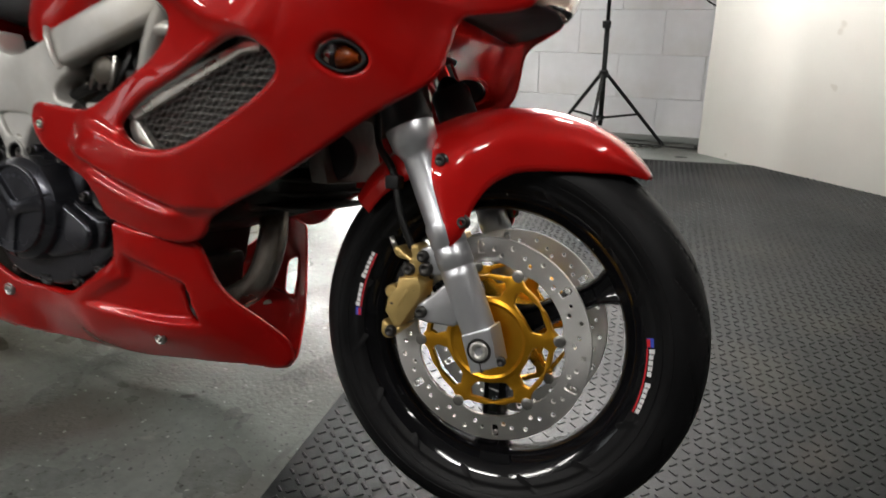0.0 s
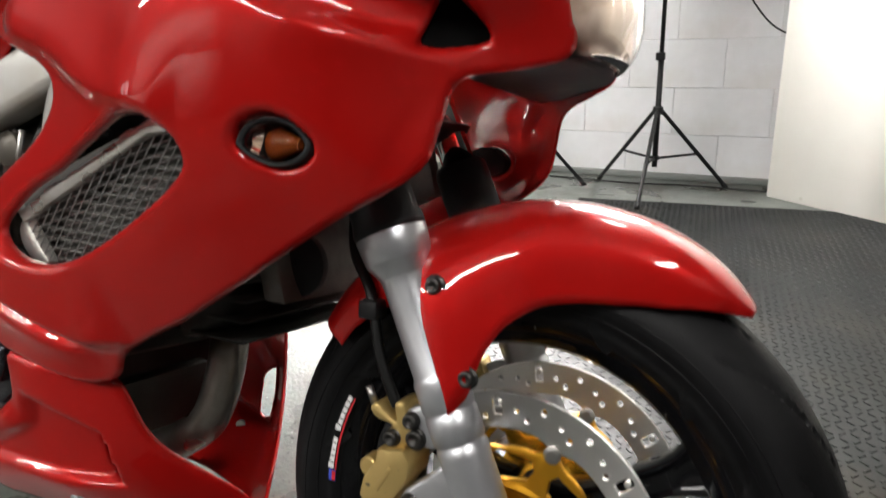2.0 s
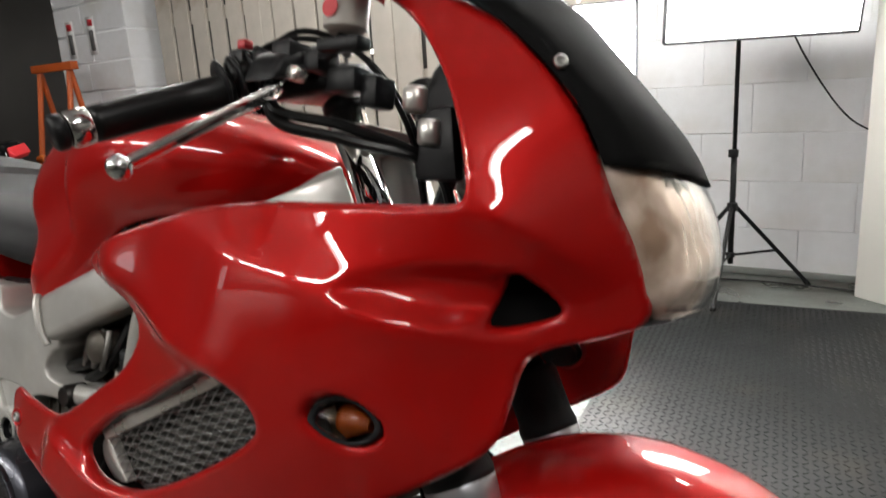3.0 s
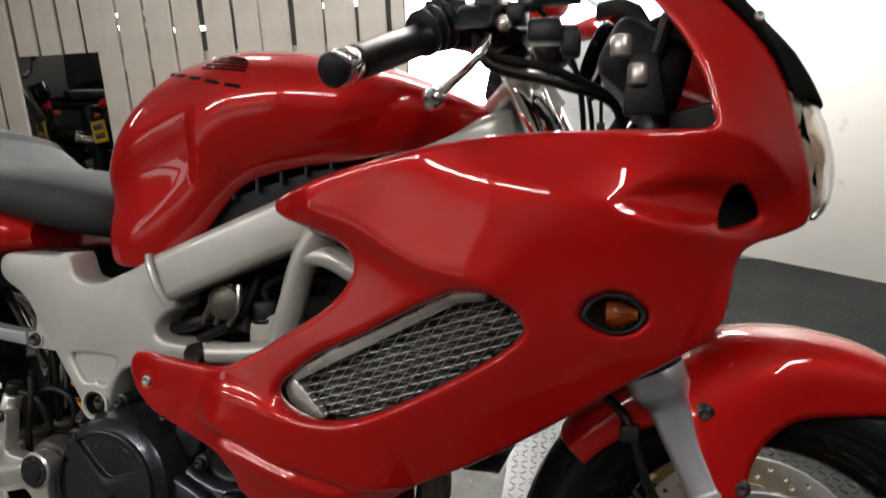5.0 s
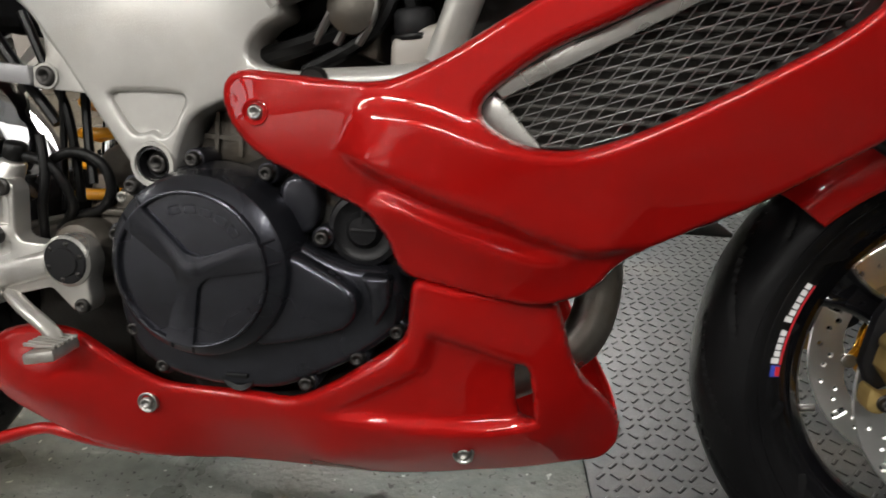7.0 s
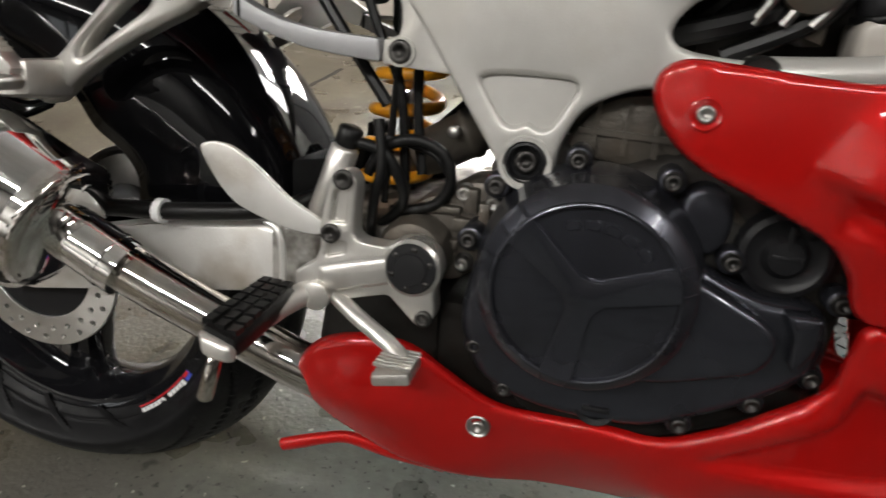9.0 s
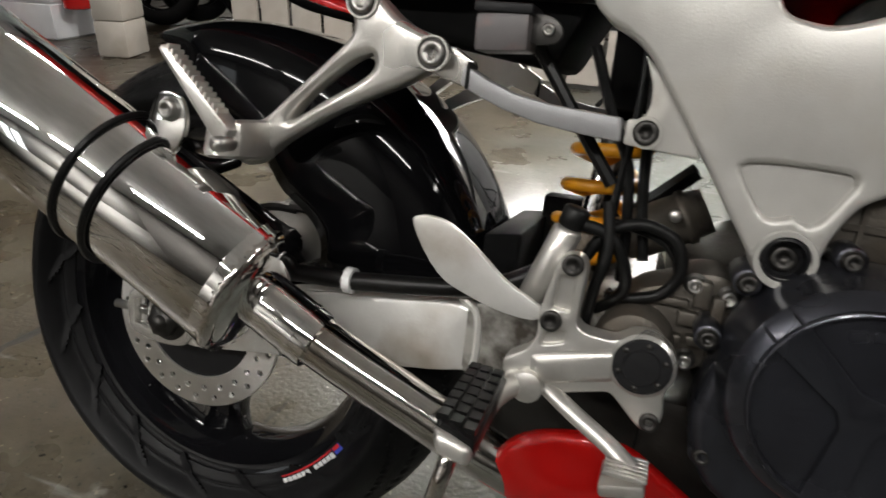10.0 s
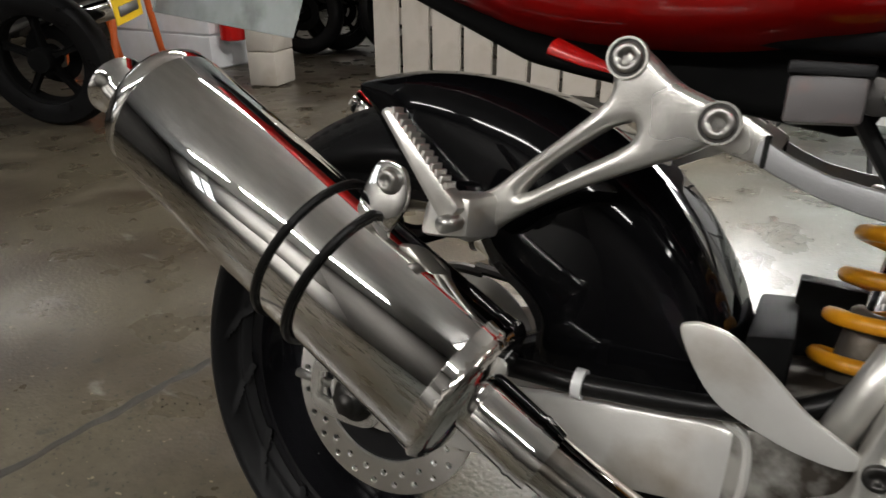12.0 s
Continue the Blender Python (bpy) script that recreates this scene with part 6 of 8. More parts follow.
def frame_side(sy):
    m = Matrix.Diagonal((1, -sy, 1, 1))
    fr = part("frame_plate", plate(curve_pts(PIVOT_PLATE, 4), -0.168, -0.12, [curve_pts(POCKET, 4), circle2(0.583, 0.499, 0.0168, 24)], bevel=0.005, seg=3, place=m), FRAME_SILVER, BIKE, "satin silver cast frame plate")
    part("pocket_floor", plate(curve_pts([(0.578 + (x - 0.578) * 1.05, 0.547 + (z - 0.547) * 1.05) for x, z in POCKET], 3), -0.1605, -0.15, place=m), FRAME_SILVER, fr)
    part("pivot_boss", lathe([(0.0172, -0.165), (0.0178, -0.1705), (0.0215, -0.1705), (0.0228, -0.166), (0.0228, -0.13), (0.0172, -0.13)], (0.583, 0, 0.499), 28, closed=True), FRAME_SILVER, fr) if sy < 0 else None
    # black cup puts the recess's shade into its colour
    part("recess_shade", lathe([(0.0, sy * 0.14), (0.0166, sy * 0.14), (0.0166, sy * 0.168), (0.0145, sy * 0.1685), (0.0135, sy * 0.1575), (0.0, sy * 0.1575)], (0.583, 0, 0.499), 28), BLACK_SATIN, fr)
    if sy < 0:
        bolt("engine_bolt", (0.583, -0.1575, 0.499), 0.0095, fr, 0.006, material=DARK_BOLT)
    # box-section main beam, running in towards the steering head
    a, b = 0.185, 0.075
    pts = []
    for x, zt, zb, y in ((0.685, 0.703, 0.645, a), (0.9, 0.797, 0.735, 0.168), (1.12, 0.897, 0.82, b)):
        pts.append([(x - 0.0, -y + 0.006, zt), (x + 0.004, -y, zt - 0.008), (x + 0.02, -y, zb + 0.008), (x + 0.022, -y + 0.006, zb), (x + 0.022, -y + 0.042, zb), (x, -y + 0.042, zt)])
    bm = bmesh.new()
    rows = [[bm.verts.new(m @ Vector(p)) for p in r] for r in pts]
    for r0, r1 in zip(rows, rows[1:]):
        for i in range(6):
            bm.faces.new((r0[i], r0[(i + 1) % 6], r1[(i + 1) % 6], r1[i]))
    bm.faces.new(rows[0])
    bm.faces.new(rows[-1])
    bmesh.ops.recalc_face_normals(bm, faces=bm.faces)
    bmesh.ops.bevel(bm, geom=[e for e in bm.edges if e.calc_face_angle(0) > 0.5], offset=0.004, segments=2, affect="EDGES", profile=0.5)
    beam = part("main_beam", bm, FRAME_SILVER, fr, "brushed silver box-section beam")
    part("weld_seam", tube([m @ Vector((0.683, -0.183, 0.704)), m @ Vector((0.69, -0.188, 0.688)), m @ Vector((0.702, -0.188, 0.66)), m @ Vector((0.712, -0.183, 0.642))], 0.005, seg=8), FRAME_SILVER, beam)
    # lower tube and the bent brace
    part("lower_tube", tube([m @ Vector((0.735, -0.158, 0.579)), m @ Vector((0.8, -0.158, 0.583)), m @ Vector((0.87, -0.15, 0.592)), m @ Vector((0.95, -0.14, 0.606))], 0.0135, seg=16), FRAME_SILVER, fr)
    part("lug", lathe([(0.006, -0.176), (0.012, -0.177), (0.0145, -0.173), (0.0145, -0.15)], (0.742, 0, 0.579), 20), DARK_BOLT, fr) if sy < 0 else None
    part("brace", tube([m @ Vector((0.852, -0.15, 0.6)), m @ Vector((0.87, -0.155, 0.648)), m @ Vector((0.888, -0.158, 0.7)), m @ Vector((0.91, -0.155, 0.735))], 0.014, seg=16, radii=[0.0165, 0.017, 0.018, 0.022], flat=0.8), FRAME_SILVER, fr)
    part("brace_arm", tube([m @ Vector((0.89, -0.157, 0.712)), m @ Vector((0.92, -0.155, 0.71)), m @ Vector((0.955, -0.15, 0.69))], 0.013, seg=16, radii=[0.019, 0.0165, 0.015], flat=0.8), FRAME_SILVER, fr)
    return fr


both(frame_side)
part("steering_head", rod((1.105, 0, 0.9), (1.19, 0, 0.72), 0.045, seg=30, bevel=0.006), FRAME_SILVER, BIKE)
part("lower_yoke", hull([on_fork(0.43, -0.135), on_fork(0.43, 0.135), on_fork(0.46, -0.135), on_fork(0.46, 0.135), on_fork(0.43, 0.03, -0.08), on_fork(0.43, -0.03, -0.08), on_fork(0.46, 0.03, -0.08), on_fork(0.46, -0.03, -0.08), on_fork(0.44, -0.12, 0.03), on_fork(0.44, 0.12, 0.03)], bevel=0.008), BLACK_SATIN, BIKE)
part("upper_yoke", hull([on_fork(0.672, -0.135), on_fork(0.672, 0.135), on_fork(0.695, -0.135), on_fork(0.695, 0.135), on_fork(0.672, 0.03, -0.08), on_fork(0.672, -0.03, -0.08), on_fork(0.695, 0.03, -0.08), on_fork(0.695, -0.03, -0.08), on_fork(0.68, -0.11, 0.032), on_fork(0.68, 0.11, 0.032)], bevel=0.008), ALU, BIKE)

# ---- tank ----
TX = (0.553, 0.566, 0.59, 0.63, 0.68, 0.74, 0.775, 0.8, 0.87, 0.94, 1.01, 1.07, 1.11)
T_LOW = (0.738, 0.71, 0.692, 0.687, 0.7, 0.735, 0.782, 0.803, 0.82, 0.828, 0.842, 0.858, 0.87)
T_TOP = (0.79, 0.838, 0.888, 0.936, 0.964, 0.974, 0.976, 0.975, 0.968, 0.955, 0.935, 0.91, 0.885)
T_WIDE = (0.085, 0.125, 0.155, 0.17, 0.178, 0.188, 0.193, 0.196, 0.197, 0.185, 0.155, 0.105, 0.04)
T_FOOT = (0.08, 0.12, 0.148, 0.16, 0.158, 0.15, 0.15, 0.152, 0.158, 0.15, 0.13, 0.09, 0.035)
bm = bmesh.new()
xs = np.linspace(TX[0], TX[-1], 60)
rows = []


def gentle(a):
    out = np.interp(xs, TX, a)
    for _ in range(4):
        out[1:-1] = (out[:-2] + 2 * out[1:-1] + out[2:]) / 4
    return out


for x, lo, hi, w, f in zip(xs, gentle(T_LOW), gentle(T_TOP), gentle(T_WIDE), gentle(T_FOOT)):
    h = hi - lo
    waist = 0.93 if x < 0.75 else 1.0
    half = curve_pts([(f * 0.96, lo - 0.004), (f, lo), (f + (w - f) * 0.55, lo + 0.16 * h), (w * waist, lo + 0.42 * h), (w * 0.985, lo + 0.64 * h), (w * 0.9, lo + 0.82 * h), (w * 0.68, lo + 0.94 * h), (w * 0.35, lo + 0.99 * h), (0, hi)], 4, False)
    row = [bm.verts.new((x, -y, z)) for y, z in half] + [bm.verts.new((x, y, z)) for y, z in half[-2::-1]]
    rows.append(row)
for a, b in zip(rows, rows[1:]):
    for i in range(len(a) - 1):
        bm.faces.new((a[i], a[i + 1], b[i + 1], b[i]))
bm.faces.new(rows[0])
bm.faces.new(rows[-1])
bmesh.ops.recalc_face_normals(bm, faces=bm.faces)
tank = part("fuel_tank", bm, RED, BIKE, "glossy red fuel tank", 55)
part("filler_cap", lathe([(0.045, -0.01), (0.045, 0.004), (0.04, 0.008), (0.02, 0.009), (0, 0.009)], (0.86, 0, 0.968), 32, axis="Z"), CHROME, tank, "polished filler cap")
# dark badge laid over the tank's shoulder: a fan of stripes and a row of plain bars
from mathutils.bvhtree import BVHTree
skin_tree = BVHTree.FromPolygons([v.co.copy() for v in tank.data.vertices], [tuple(p.vertices) for p in tank.data.polygons])


def on_tank(x, z, sy):
    hit = skin_tree.ray_cast(Vector((x, sy, z)), Vector((0, -sy, 0)))[0]
    return (hit or Vector((x, sy * 0.18, z))) + Vector((0, sy * 0.0004, 0.0006))


for sy in (-1, 1):
    badge = None
    for (x0, z0), (x1, z1) in (((0.752, 0.937), (0.826, 0.926)), ((0.757, 0.941), (0.827, 0.93)), ((0.765, 0.945), (0.827, 0.934)), ((0.775, 0.948), (0.825, 0.938)), ((0.787, 0.95), (0.82, 0.942))):
        bm = tube([on_tank(x0 + (x1 - x0) * k / 8, z0 + (z1 - z0) * k / 8, sy) for k in range(9)], 0.0014, seg=6, n=2)
        if badge is None:
            badge = part("tank_badge", bm, MATT_BLACK, tank, "dark fan-shaped tank badge")
        else:
            part("stripe", bm, MATT_BLACK, badge)
    for k in range(5):
        x, z = 0.67 + 0.033 * k, 0.941 - 0.0075 * k
        bm = tube([on_tank(x + 0.021 * q / 4, z - 0.0045 * q / 4, sy) for q in range(5)], 0.0034, seg=6, n=1, flat=0.25)
        part("letter_bar", bm, MATT_BLACK, badge)
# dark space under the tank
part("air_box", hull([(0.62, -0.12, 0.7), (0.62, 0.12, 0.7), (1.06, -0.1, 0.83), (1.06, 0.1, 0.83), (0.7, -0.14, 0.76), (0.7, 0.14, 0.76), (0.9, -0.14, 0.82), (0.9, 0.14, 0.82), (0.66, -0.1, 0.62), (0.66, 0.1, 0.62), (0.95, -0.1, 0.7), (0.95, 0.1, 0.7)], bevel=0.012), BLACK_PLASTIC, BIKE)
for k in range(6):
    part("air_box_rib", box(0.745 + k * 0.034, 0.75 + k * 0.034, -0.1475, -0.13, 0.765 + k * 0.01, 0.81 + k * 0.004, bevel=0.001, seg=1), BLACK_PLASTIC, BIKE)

# ---- seat and tail ----
def loft(stations, name, material, parent, label, n=8):
    """Closed rounded sections along x: (x, half width, z low, z high)."""
    bm = bmesh.new()
    rows = []
    st = curve_pts(stations, 5, False)
    for x, w, lo, hi in st:
        c, h = (lo + hi) / 2, (hi - lo) / 2
        row = []
        for i in range(28):
            a = 2 * math.pi * i / 28
            ca, sa = math.cos(a), math.sin(a)
            row.append(bm.verts.new((x, w * math.copysign(abs(ca) ** 0.6, ca), c + h * math.copysign(abs(sa) ** 0.7, sa))))
        rows.append(row)
    for a, b in zip(rows, rows[1:]):
        for i in range(28):
            j = (i + 1) % 28
            bm.faces.new((a[i], a[j], b[j], b[i]))
    bm.faces.new(rows[0])
    bm.faces.new(rows[-1])
    bmesh.ops.recalc_face_normals(bm, faces=bm.faces)
    return part(name, bm, material, parent, label, 50)


loft([(0.575, 0.08, 0.72, 0.79), (0.54, 0.12, 0.715, 0.8), (0.48, 0.14, 0.72, 0.815), (0.4, 0.15, 0.735, 0.825), (0.3, 0.14, 0.745, 0.84), (0.25, 0.12, 0.75, 0.885)], "seat", SEAT_VINYL, BIKE, "dark grey vinyl seat")
loft([(0.26, 0.1, 0.78, 0.885), (0.15, 0.115, 0.8, 0.905), (0.0, 0.1, 0.82, 0.915), (-0.12, 0.07, 0.84, 0.91)], "pillion_seat", SEAT_VINYL, BIKE, "dark grey vinyl pillion pad")
tail = loft([(0.42, 0.12, 0.69, 0.75), (0.36, 0.155, 0.68, 0.77), (0.25, 0.165, 0.668, 0.8), (0.12, 0.158, 0.676, 0.83), (-0.02, 0.13, 0.72, 0.86), (-0.15, 0.1, 0.77, 0.885), (-0.27, 0.06, 0.82, 0.895)], "tail_fairing", RED, BIKE, "glossy red tail fairing")
part("tail_lamp", hull([(-0.285, -0.06, 0.83), (-0.285, 0.06, 0.83), (-0.27, -0.065, 0.885), (-0.27, 0.065, 0.885), (-0.25, -0.06, 0.82), (-0.25, 0.06, 0.82)], bevel=0.006), RED_INK, tail, "red tail lamp")
for sy in (-1, 1):
    part("tail_corner", tube([(0.165, sy * 0.14, 0.664), (0.195, sy * 0.143, 0.655), (0.222, sy * 0.144, 0.648)], 0.008, seg=10, radii=[0.009, 0.0065, 0.002], flat=0.6), RED, tail)
part("plate_hanger", hull([(-0.2, -0.05, 0.8), (-0.2, 0.05, 0.8), (-0.1, -0.06, 0.78), (-0.1, 0.06, 0.78), (-0.292, -0.05, 0.775), (-0.292, 0.05, 0.775), (-0.285, -0.05, 0.755), (-0.285, 0.05, 0.755)], bevel=0.006), BLACK_PLASTIC, BIKE)
PLATE_BACK = mat("plate_back", (0.42, 0.47, 0.47), 0.4, vary=0.1, stain=(0.25, 0.28, 0.27), stain_scale=20)
bm = box(-0.002, 0.002, -0.115, 0.115, -0.085, 0.085, bevel=0.001, seg=1)
pl_ob = part("number_plate", bm, PLATE_BACK, BIKE, "pale acrylic number plate seen from behind")
pl_ob.matrix_local = pose(-0.3, 0.0, 0.757, 0, 14, 0)

# subframe tubes and dark under-tail
part("inner_mudguard", hull([(0.42, -0.09, 0.7), (0.42, 0.09, 0.7), (0.1, -0.09, 0.69), (0.1, 0.09, 0.69), (0.38, -0.08, 0.62), (0.38, 0.08, 0.62), (0.12, -0.08, 0.655), (0.12, 0.08, 0.655), (-0.15, -0.07, 0.76), (-0.15, 0.07, 0.76)], bevel=0.01), MATT_BLACK, BIKE, "black plastic under-tail tray")
for sy in (-1, 1):
    part("seat_rail", tube([(0.5, sy * 0.1, 0.69), (0.3, sy * 0.1, 0.69), (0.1, sy * 0.09, 0.73), (-0.1, sy * 0.06, 0.78)], 0.013, seg=12), BLACK_SATIN, BIKE)

# silver link from the frame to the peg hanger
LINK = [(0.3205, 0.612), (0.323, 0.6134), (0.342, 0.604), (0.365, 0.5955), (0.395, 0.5903), (0.424, 0.588), (0.452, 0.5862), (0.4535, 0.5675), (0.418, 0.5705), (0.386, 0.5747), (0.359, 0.5816), (0.3355, 0.5906), (0.319, 0.598)]
HANGER = [(0.217, 0.655), (0.221, 0.667), (0.228, 0.67), (0.242, 0.662), (0.264, 0.645), (0.292, 0.634), (0.305, 0.624), (0.304, 0.613), (0.294, 0.608), (0.273, 0.595), (0.237, 0.578), (0.197, 0.557), (0.154, 0.529), (0.128, 0.507), (0.112, 0.506), (0.1, 0.52), (0.108, 0.538),
          (0.136, 0.551), (0.162, 0.575), (0.205, 0.615), (0.219, 0.633)]
HANGER_HOLE = [(0.161, 0.553), (0.18, 0.576), (0.216, 0.606), (0.232, 0.614), (0.24, 0.614), (0.237, 0.599), (0.196, 0.5725), (0.169, 0.5545)]
for sy in (-1, 1):
    m = Matrix.Diagonal((1, -sy, 1, 1))
    lk = part("frame_link", plate(rounded(LINK, 0.003), -0.158, -0.138, bevel=0.0018, seg=2, place=m), LINK_SHADED, BIKE, "silver painted link bar, darkened for shade")
    part("link_lug", plate(rounded([(0.288, 0.606), (0.306, 0.629), (0.328, 0.6165), (0.319, 0.5965)], 0.003), -0.15, -0.136, bevel=0.0015, place=m), ALU, lk)
    bolt("link_bolt", m @ Vector((0.4715, -0.157, 0.577)), 0.0095, lk, 0.006, out=(0, sy, 0), material=DARK_BOLT)
    part("bolt_boss", lathe([(0.0098, sy * 0.15), (0.0125, sy * 0.15), (0.0122, sy * 0.1595), (0.0098, sy * 0.1595)], (0.4715, 0, 0.577), 28, closed=True), FRAME_SILVER, lk)
    part("cable_tie", box(0.3235, 0.327, min(-sy * -0.159, sy * 0.136), max(-sy * -0.159, sy * 0.136), 0.595, 0.6165, bevel=0.001, seg=1), HOSE, lk)
    hg = part("peg_hanger", plate(curve_pts(HANGER, 4), -0.162, -0.14, [curve_pts(HANGER_HOLE, 4)], bevel=0.007, seg=3, place=m), ALU, BIKE, "polished cast passenger peg hanger")
    bolt("hanger_bolt", m @ Vector((0.228, -0.16, 0.6575)), 0.0105, hg, 0.006, out=(0, sy, 0))
    bolt("hanger_bolt", m @ Vector((0.2945, -0.16, 0.6205)), 0.0105, hg, 0.006, out=(0, sy, 0))
    for bx, bz in ((0.228, 0.6575), (0.2945, 0.6205)):
        # dark ring stands in for the shaded groove round each bolt
        part("well_shade", lathe([(0.0095, sy * 0.161), (0.0128, sy * 0.161), (0.0128, sy * 0.1628), (0.0095, sy * 0.1628)], (bx, 0, bz), 24, closed=True), DARK_BOLT, hg)
        part("bolt_boss", lathe([(0.0128, sy * 0.158), (0.0148, sy * 0.158), (0.0145, sy * 0.1645), (0.0128, sy * 0.1645)], (bx, 0, bz), 28, closed=True), ALU, hg)
    part("hanger_foot", hull([m @ Vector(p) for p in [(0.098, -0.2, 0.512), (0.14, -0.2, 0.516), (0.098, -0.15, 0.506), (0.146, -0.15, 0.512), (0.102, -0.2, 0.545), (0.14, -0.2, 0.548), (0.105, -0.15, 0.545), (0.146, -0.15, 0.549)]], bevel=0.006), ALU, hg)
    # folded passenger peg with a toothed edge
    pg = part("passenger_peg", hull([m @ Vector(p) for p in [(0.058, -0.212, 0.603), (0.068, -0.212, 0.607), (0.058, -0.195, 0.603), (0.068, -0.195, 0.607), (0.138, -0.212, 0.54), (0.124, -0.212, 0.524), (0.138, -0.19, 0.54), (0.124, -0.19, 0.524)]], bevel=0.005), ALU, hg, "folded aluminium passenger peg")
    for k in range(13):
        x, z = 0.0715 + 0.0043 * k, 0.6035 - 0.0041 * k
        part("tooth", box(x - 0.0013, x + 0.0013, min(sy * 0.196, sy * 0.211), max(sy * 0.196, sy * 0.211), z - 0.003, z + 0.003, bevel=0.0006, seg=1), ALU, pg)
    part("peg_pin", rod(m @ Vector((0.13, -0.22, 0.528)), m @ Vector((0.13, -0.18, 0.528)), 0.007, seg=12), BOLT_STEEL, pg)

# ---- engine ----
CX, CZ = 0.6425, 0.4115
eng = part("crankcase", hull([(0.575, -0.15, 0.46), (0.5, 0.15, 0.46), (0.575, -0.14, 0.3), (0.52, 0.14, 0.3), (0.85, -0.15, 0.46), (0.85, 0.15, 0.46), (0.84, -0.13, 0.3), (0.84, 0.13, 0.3), (0.7, -0.13, 0.24), (0.7, 0.13, 0.24), (0.6, -0.13, 0.25), (0.58, 0.13, 0.25), (0.7, -0.14, 0.52), (0.7, 0.14, 0.52)], bevel=0.012), ENGINE_DARK, BIKE, "dark grey engine cases")
# clutch cover: a dished round lid with three sunk fields
cov = part("clutch_cover", lathe([(0.093, -0.15), (0.092, -0.168), (0.089, -0.178), (0.0865, -0.192), (0.0845, -0.203), (0.081, -0.2075), (0.0735, -0.2115), (0.0715, -0.213), (0.0, -0.213)], (CX, 0, CZ), 96), ENGINE_GREY, eng, "dark grey round clutch cover with three sunk fields", 25)
ARMS = (15.5, 139, 259)
fields = []
for k in range(3):
    a, b = radians(ARMS[k]), radians(ARMS[(k + 1) % 3] + (360 if k == 2 else 0))
    hw, r = 0.0102, 0.0688
    mid = (a + b) / 2
    c = hw / math.sin((b - a) / 2)
    a1, b1 = a + math.asin(hw / r), b - math.asin(hw / r)
    corner = [(CX + c * math.cos(mid) + 0.008 * math.cos(t), CZ + c * math.sin(mid) + 0.008 * math.sin(t)) for t in (b, mid, a)]
    corner[1] = (CX + (c + 0.0035) * math.cos(mid), CZ + (c + 0.0035) * math.sin(mid))
    fields.append(corner + [(CX + r * math.cos(t), CZ + r * math.sin(t)) for t in np.linspace(a1 + 0.05, b1 - 0.05, 22)])
part("cover_star", plate(circle2(CX, CZ, 0.0725, 72), -0.2185, -0.2115, fields, bevel=0.002), ENGINE_GREY, cov)
# grooves that carry the arms' edges over the sloping rim
for a in ARMS:
    for o in (-1, 1):
        u = Vector((math.cos(radians(a)), 0, math.sin(radians(a))))
        v = Vector((-u.z, 0, u.x)) * (o * 0.0105)
        c = Vector((CX, 0, CZ))
        part("rim_ridge", tube([c + u * 0.068 + v + Vector((0, -0.2155, 0)), c + u * 0.0755 + v + Vector((0, -0.211, 0)), c + u * 0.0815 + v + Vector((0, -0.2065, 0))], 0.0014, seg=6, n=2), ENGINE_GREY, cov)
# raised lettering as plain raised bars along an arc
for k in range(5):
    a = radians(105 - 15.5 * k)
    p = Vector((CX + 0.0555 * math.cos(a), -0.2128, CZ + 0.0555 * math.sin(a)))
    ob = part("raised_bar", box(-0.0058, 0.0058, -0.0009, 0.003, -0.0042, 0.0042, bevel=0.0008, seg=1), ENGINE_GREY, cov)
    ob.matrix_local = Matrix.Translation(p) @ Matrix.Rotation(-(a - math.pi / 2), 4, "Y")
# cover skirt reaching forward, with its raised field
skirt = part("side_cover", plate(curve_pts([(0.5414, 0.3618), (0.548, 0.335), (0.567, 0.305), (0.618, 0.286), (0.6922, 0.284), (0.7313, 0.2964), (0.7824, 0.323), (0.817, 0.3497), (0.828, 0.3708), (0.825, 0.404), (0.805, 0.415), (0.777, 0.4165),
                                            (0.744, 0.428), (0.724, 0.441), (0.706, 0.47), (0.6787, 0.4916), (0.6459, 0.4985), (0.613, 0.495), (0.5846, 0.4797), (0.563, 0.4498), (0.546, 0.3988)], 4), -0.176, -0.12, bevel=0.012, seg=4), ENGINE_GREY, eng, "dark grey engine side cover")
part("cover_field", plate(rounded([(0.7, 0.436), (0.7294, 0.4275), (0.7768, 0.4041), (0.79, 0.3908), (0.7884, 0.3723), (0.7772, 0.3579), (0.7181, 0.3398), (0.69, 0.335)], 0.009), -0.194, -0.17, bevel=0.008, seg=4), ENGINE_GREY, skirt)
part("cover_field", plate(rounded([(0.79, 0.4112), (0.8185, 0.4112), (0.8185, 0.386), (0.8055, 0.362), (0.8, 0.372), (0.7995, 0.392)], 0.005), -0.189, -0.17, bevel=0.005, seg=3), ENGINE_GREY, skirt)
pump = part("water_pump_cover", lathe([(0.036, -0.12), (0.036, -0.158), (0.034, -0.163), (0.029, -0.165), (0.025, -0.162), (0.018, -0.162), (0.013, -0.169), (0, -0.17)], (0.7875, 0, 0.4485), 48), BLACK_SATIN, eng, "black water pump cover")
part("pump_rib", box(0.776, 0.8, -0.17, -0.16, 0.446, 0.451, bevel=0.0015), BLACK_SATIN, pump)
part("pump_rib", box(0.7855, 0.7905, -0.1695, -0.16, 0.452, 0.474, bevel=0.0015), BLACK_SATIN, pump)
part("pump_hose", tube([(0.8, -0.15, 0.47), (0.83, -0.16, 0.5), (0.86, -0.155, 0.54), (0.9, -0.13, 0.56)], 0.015, seg=14), HOSE, pump)
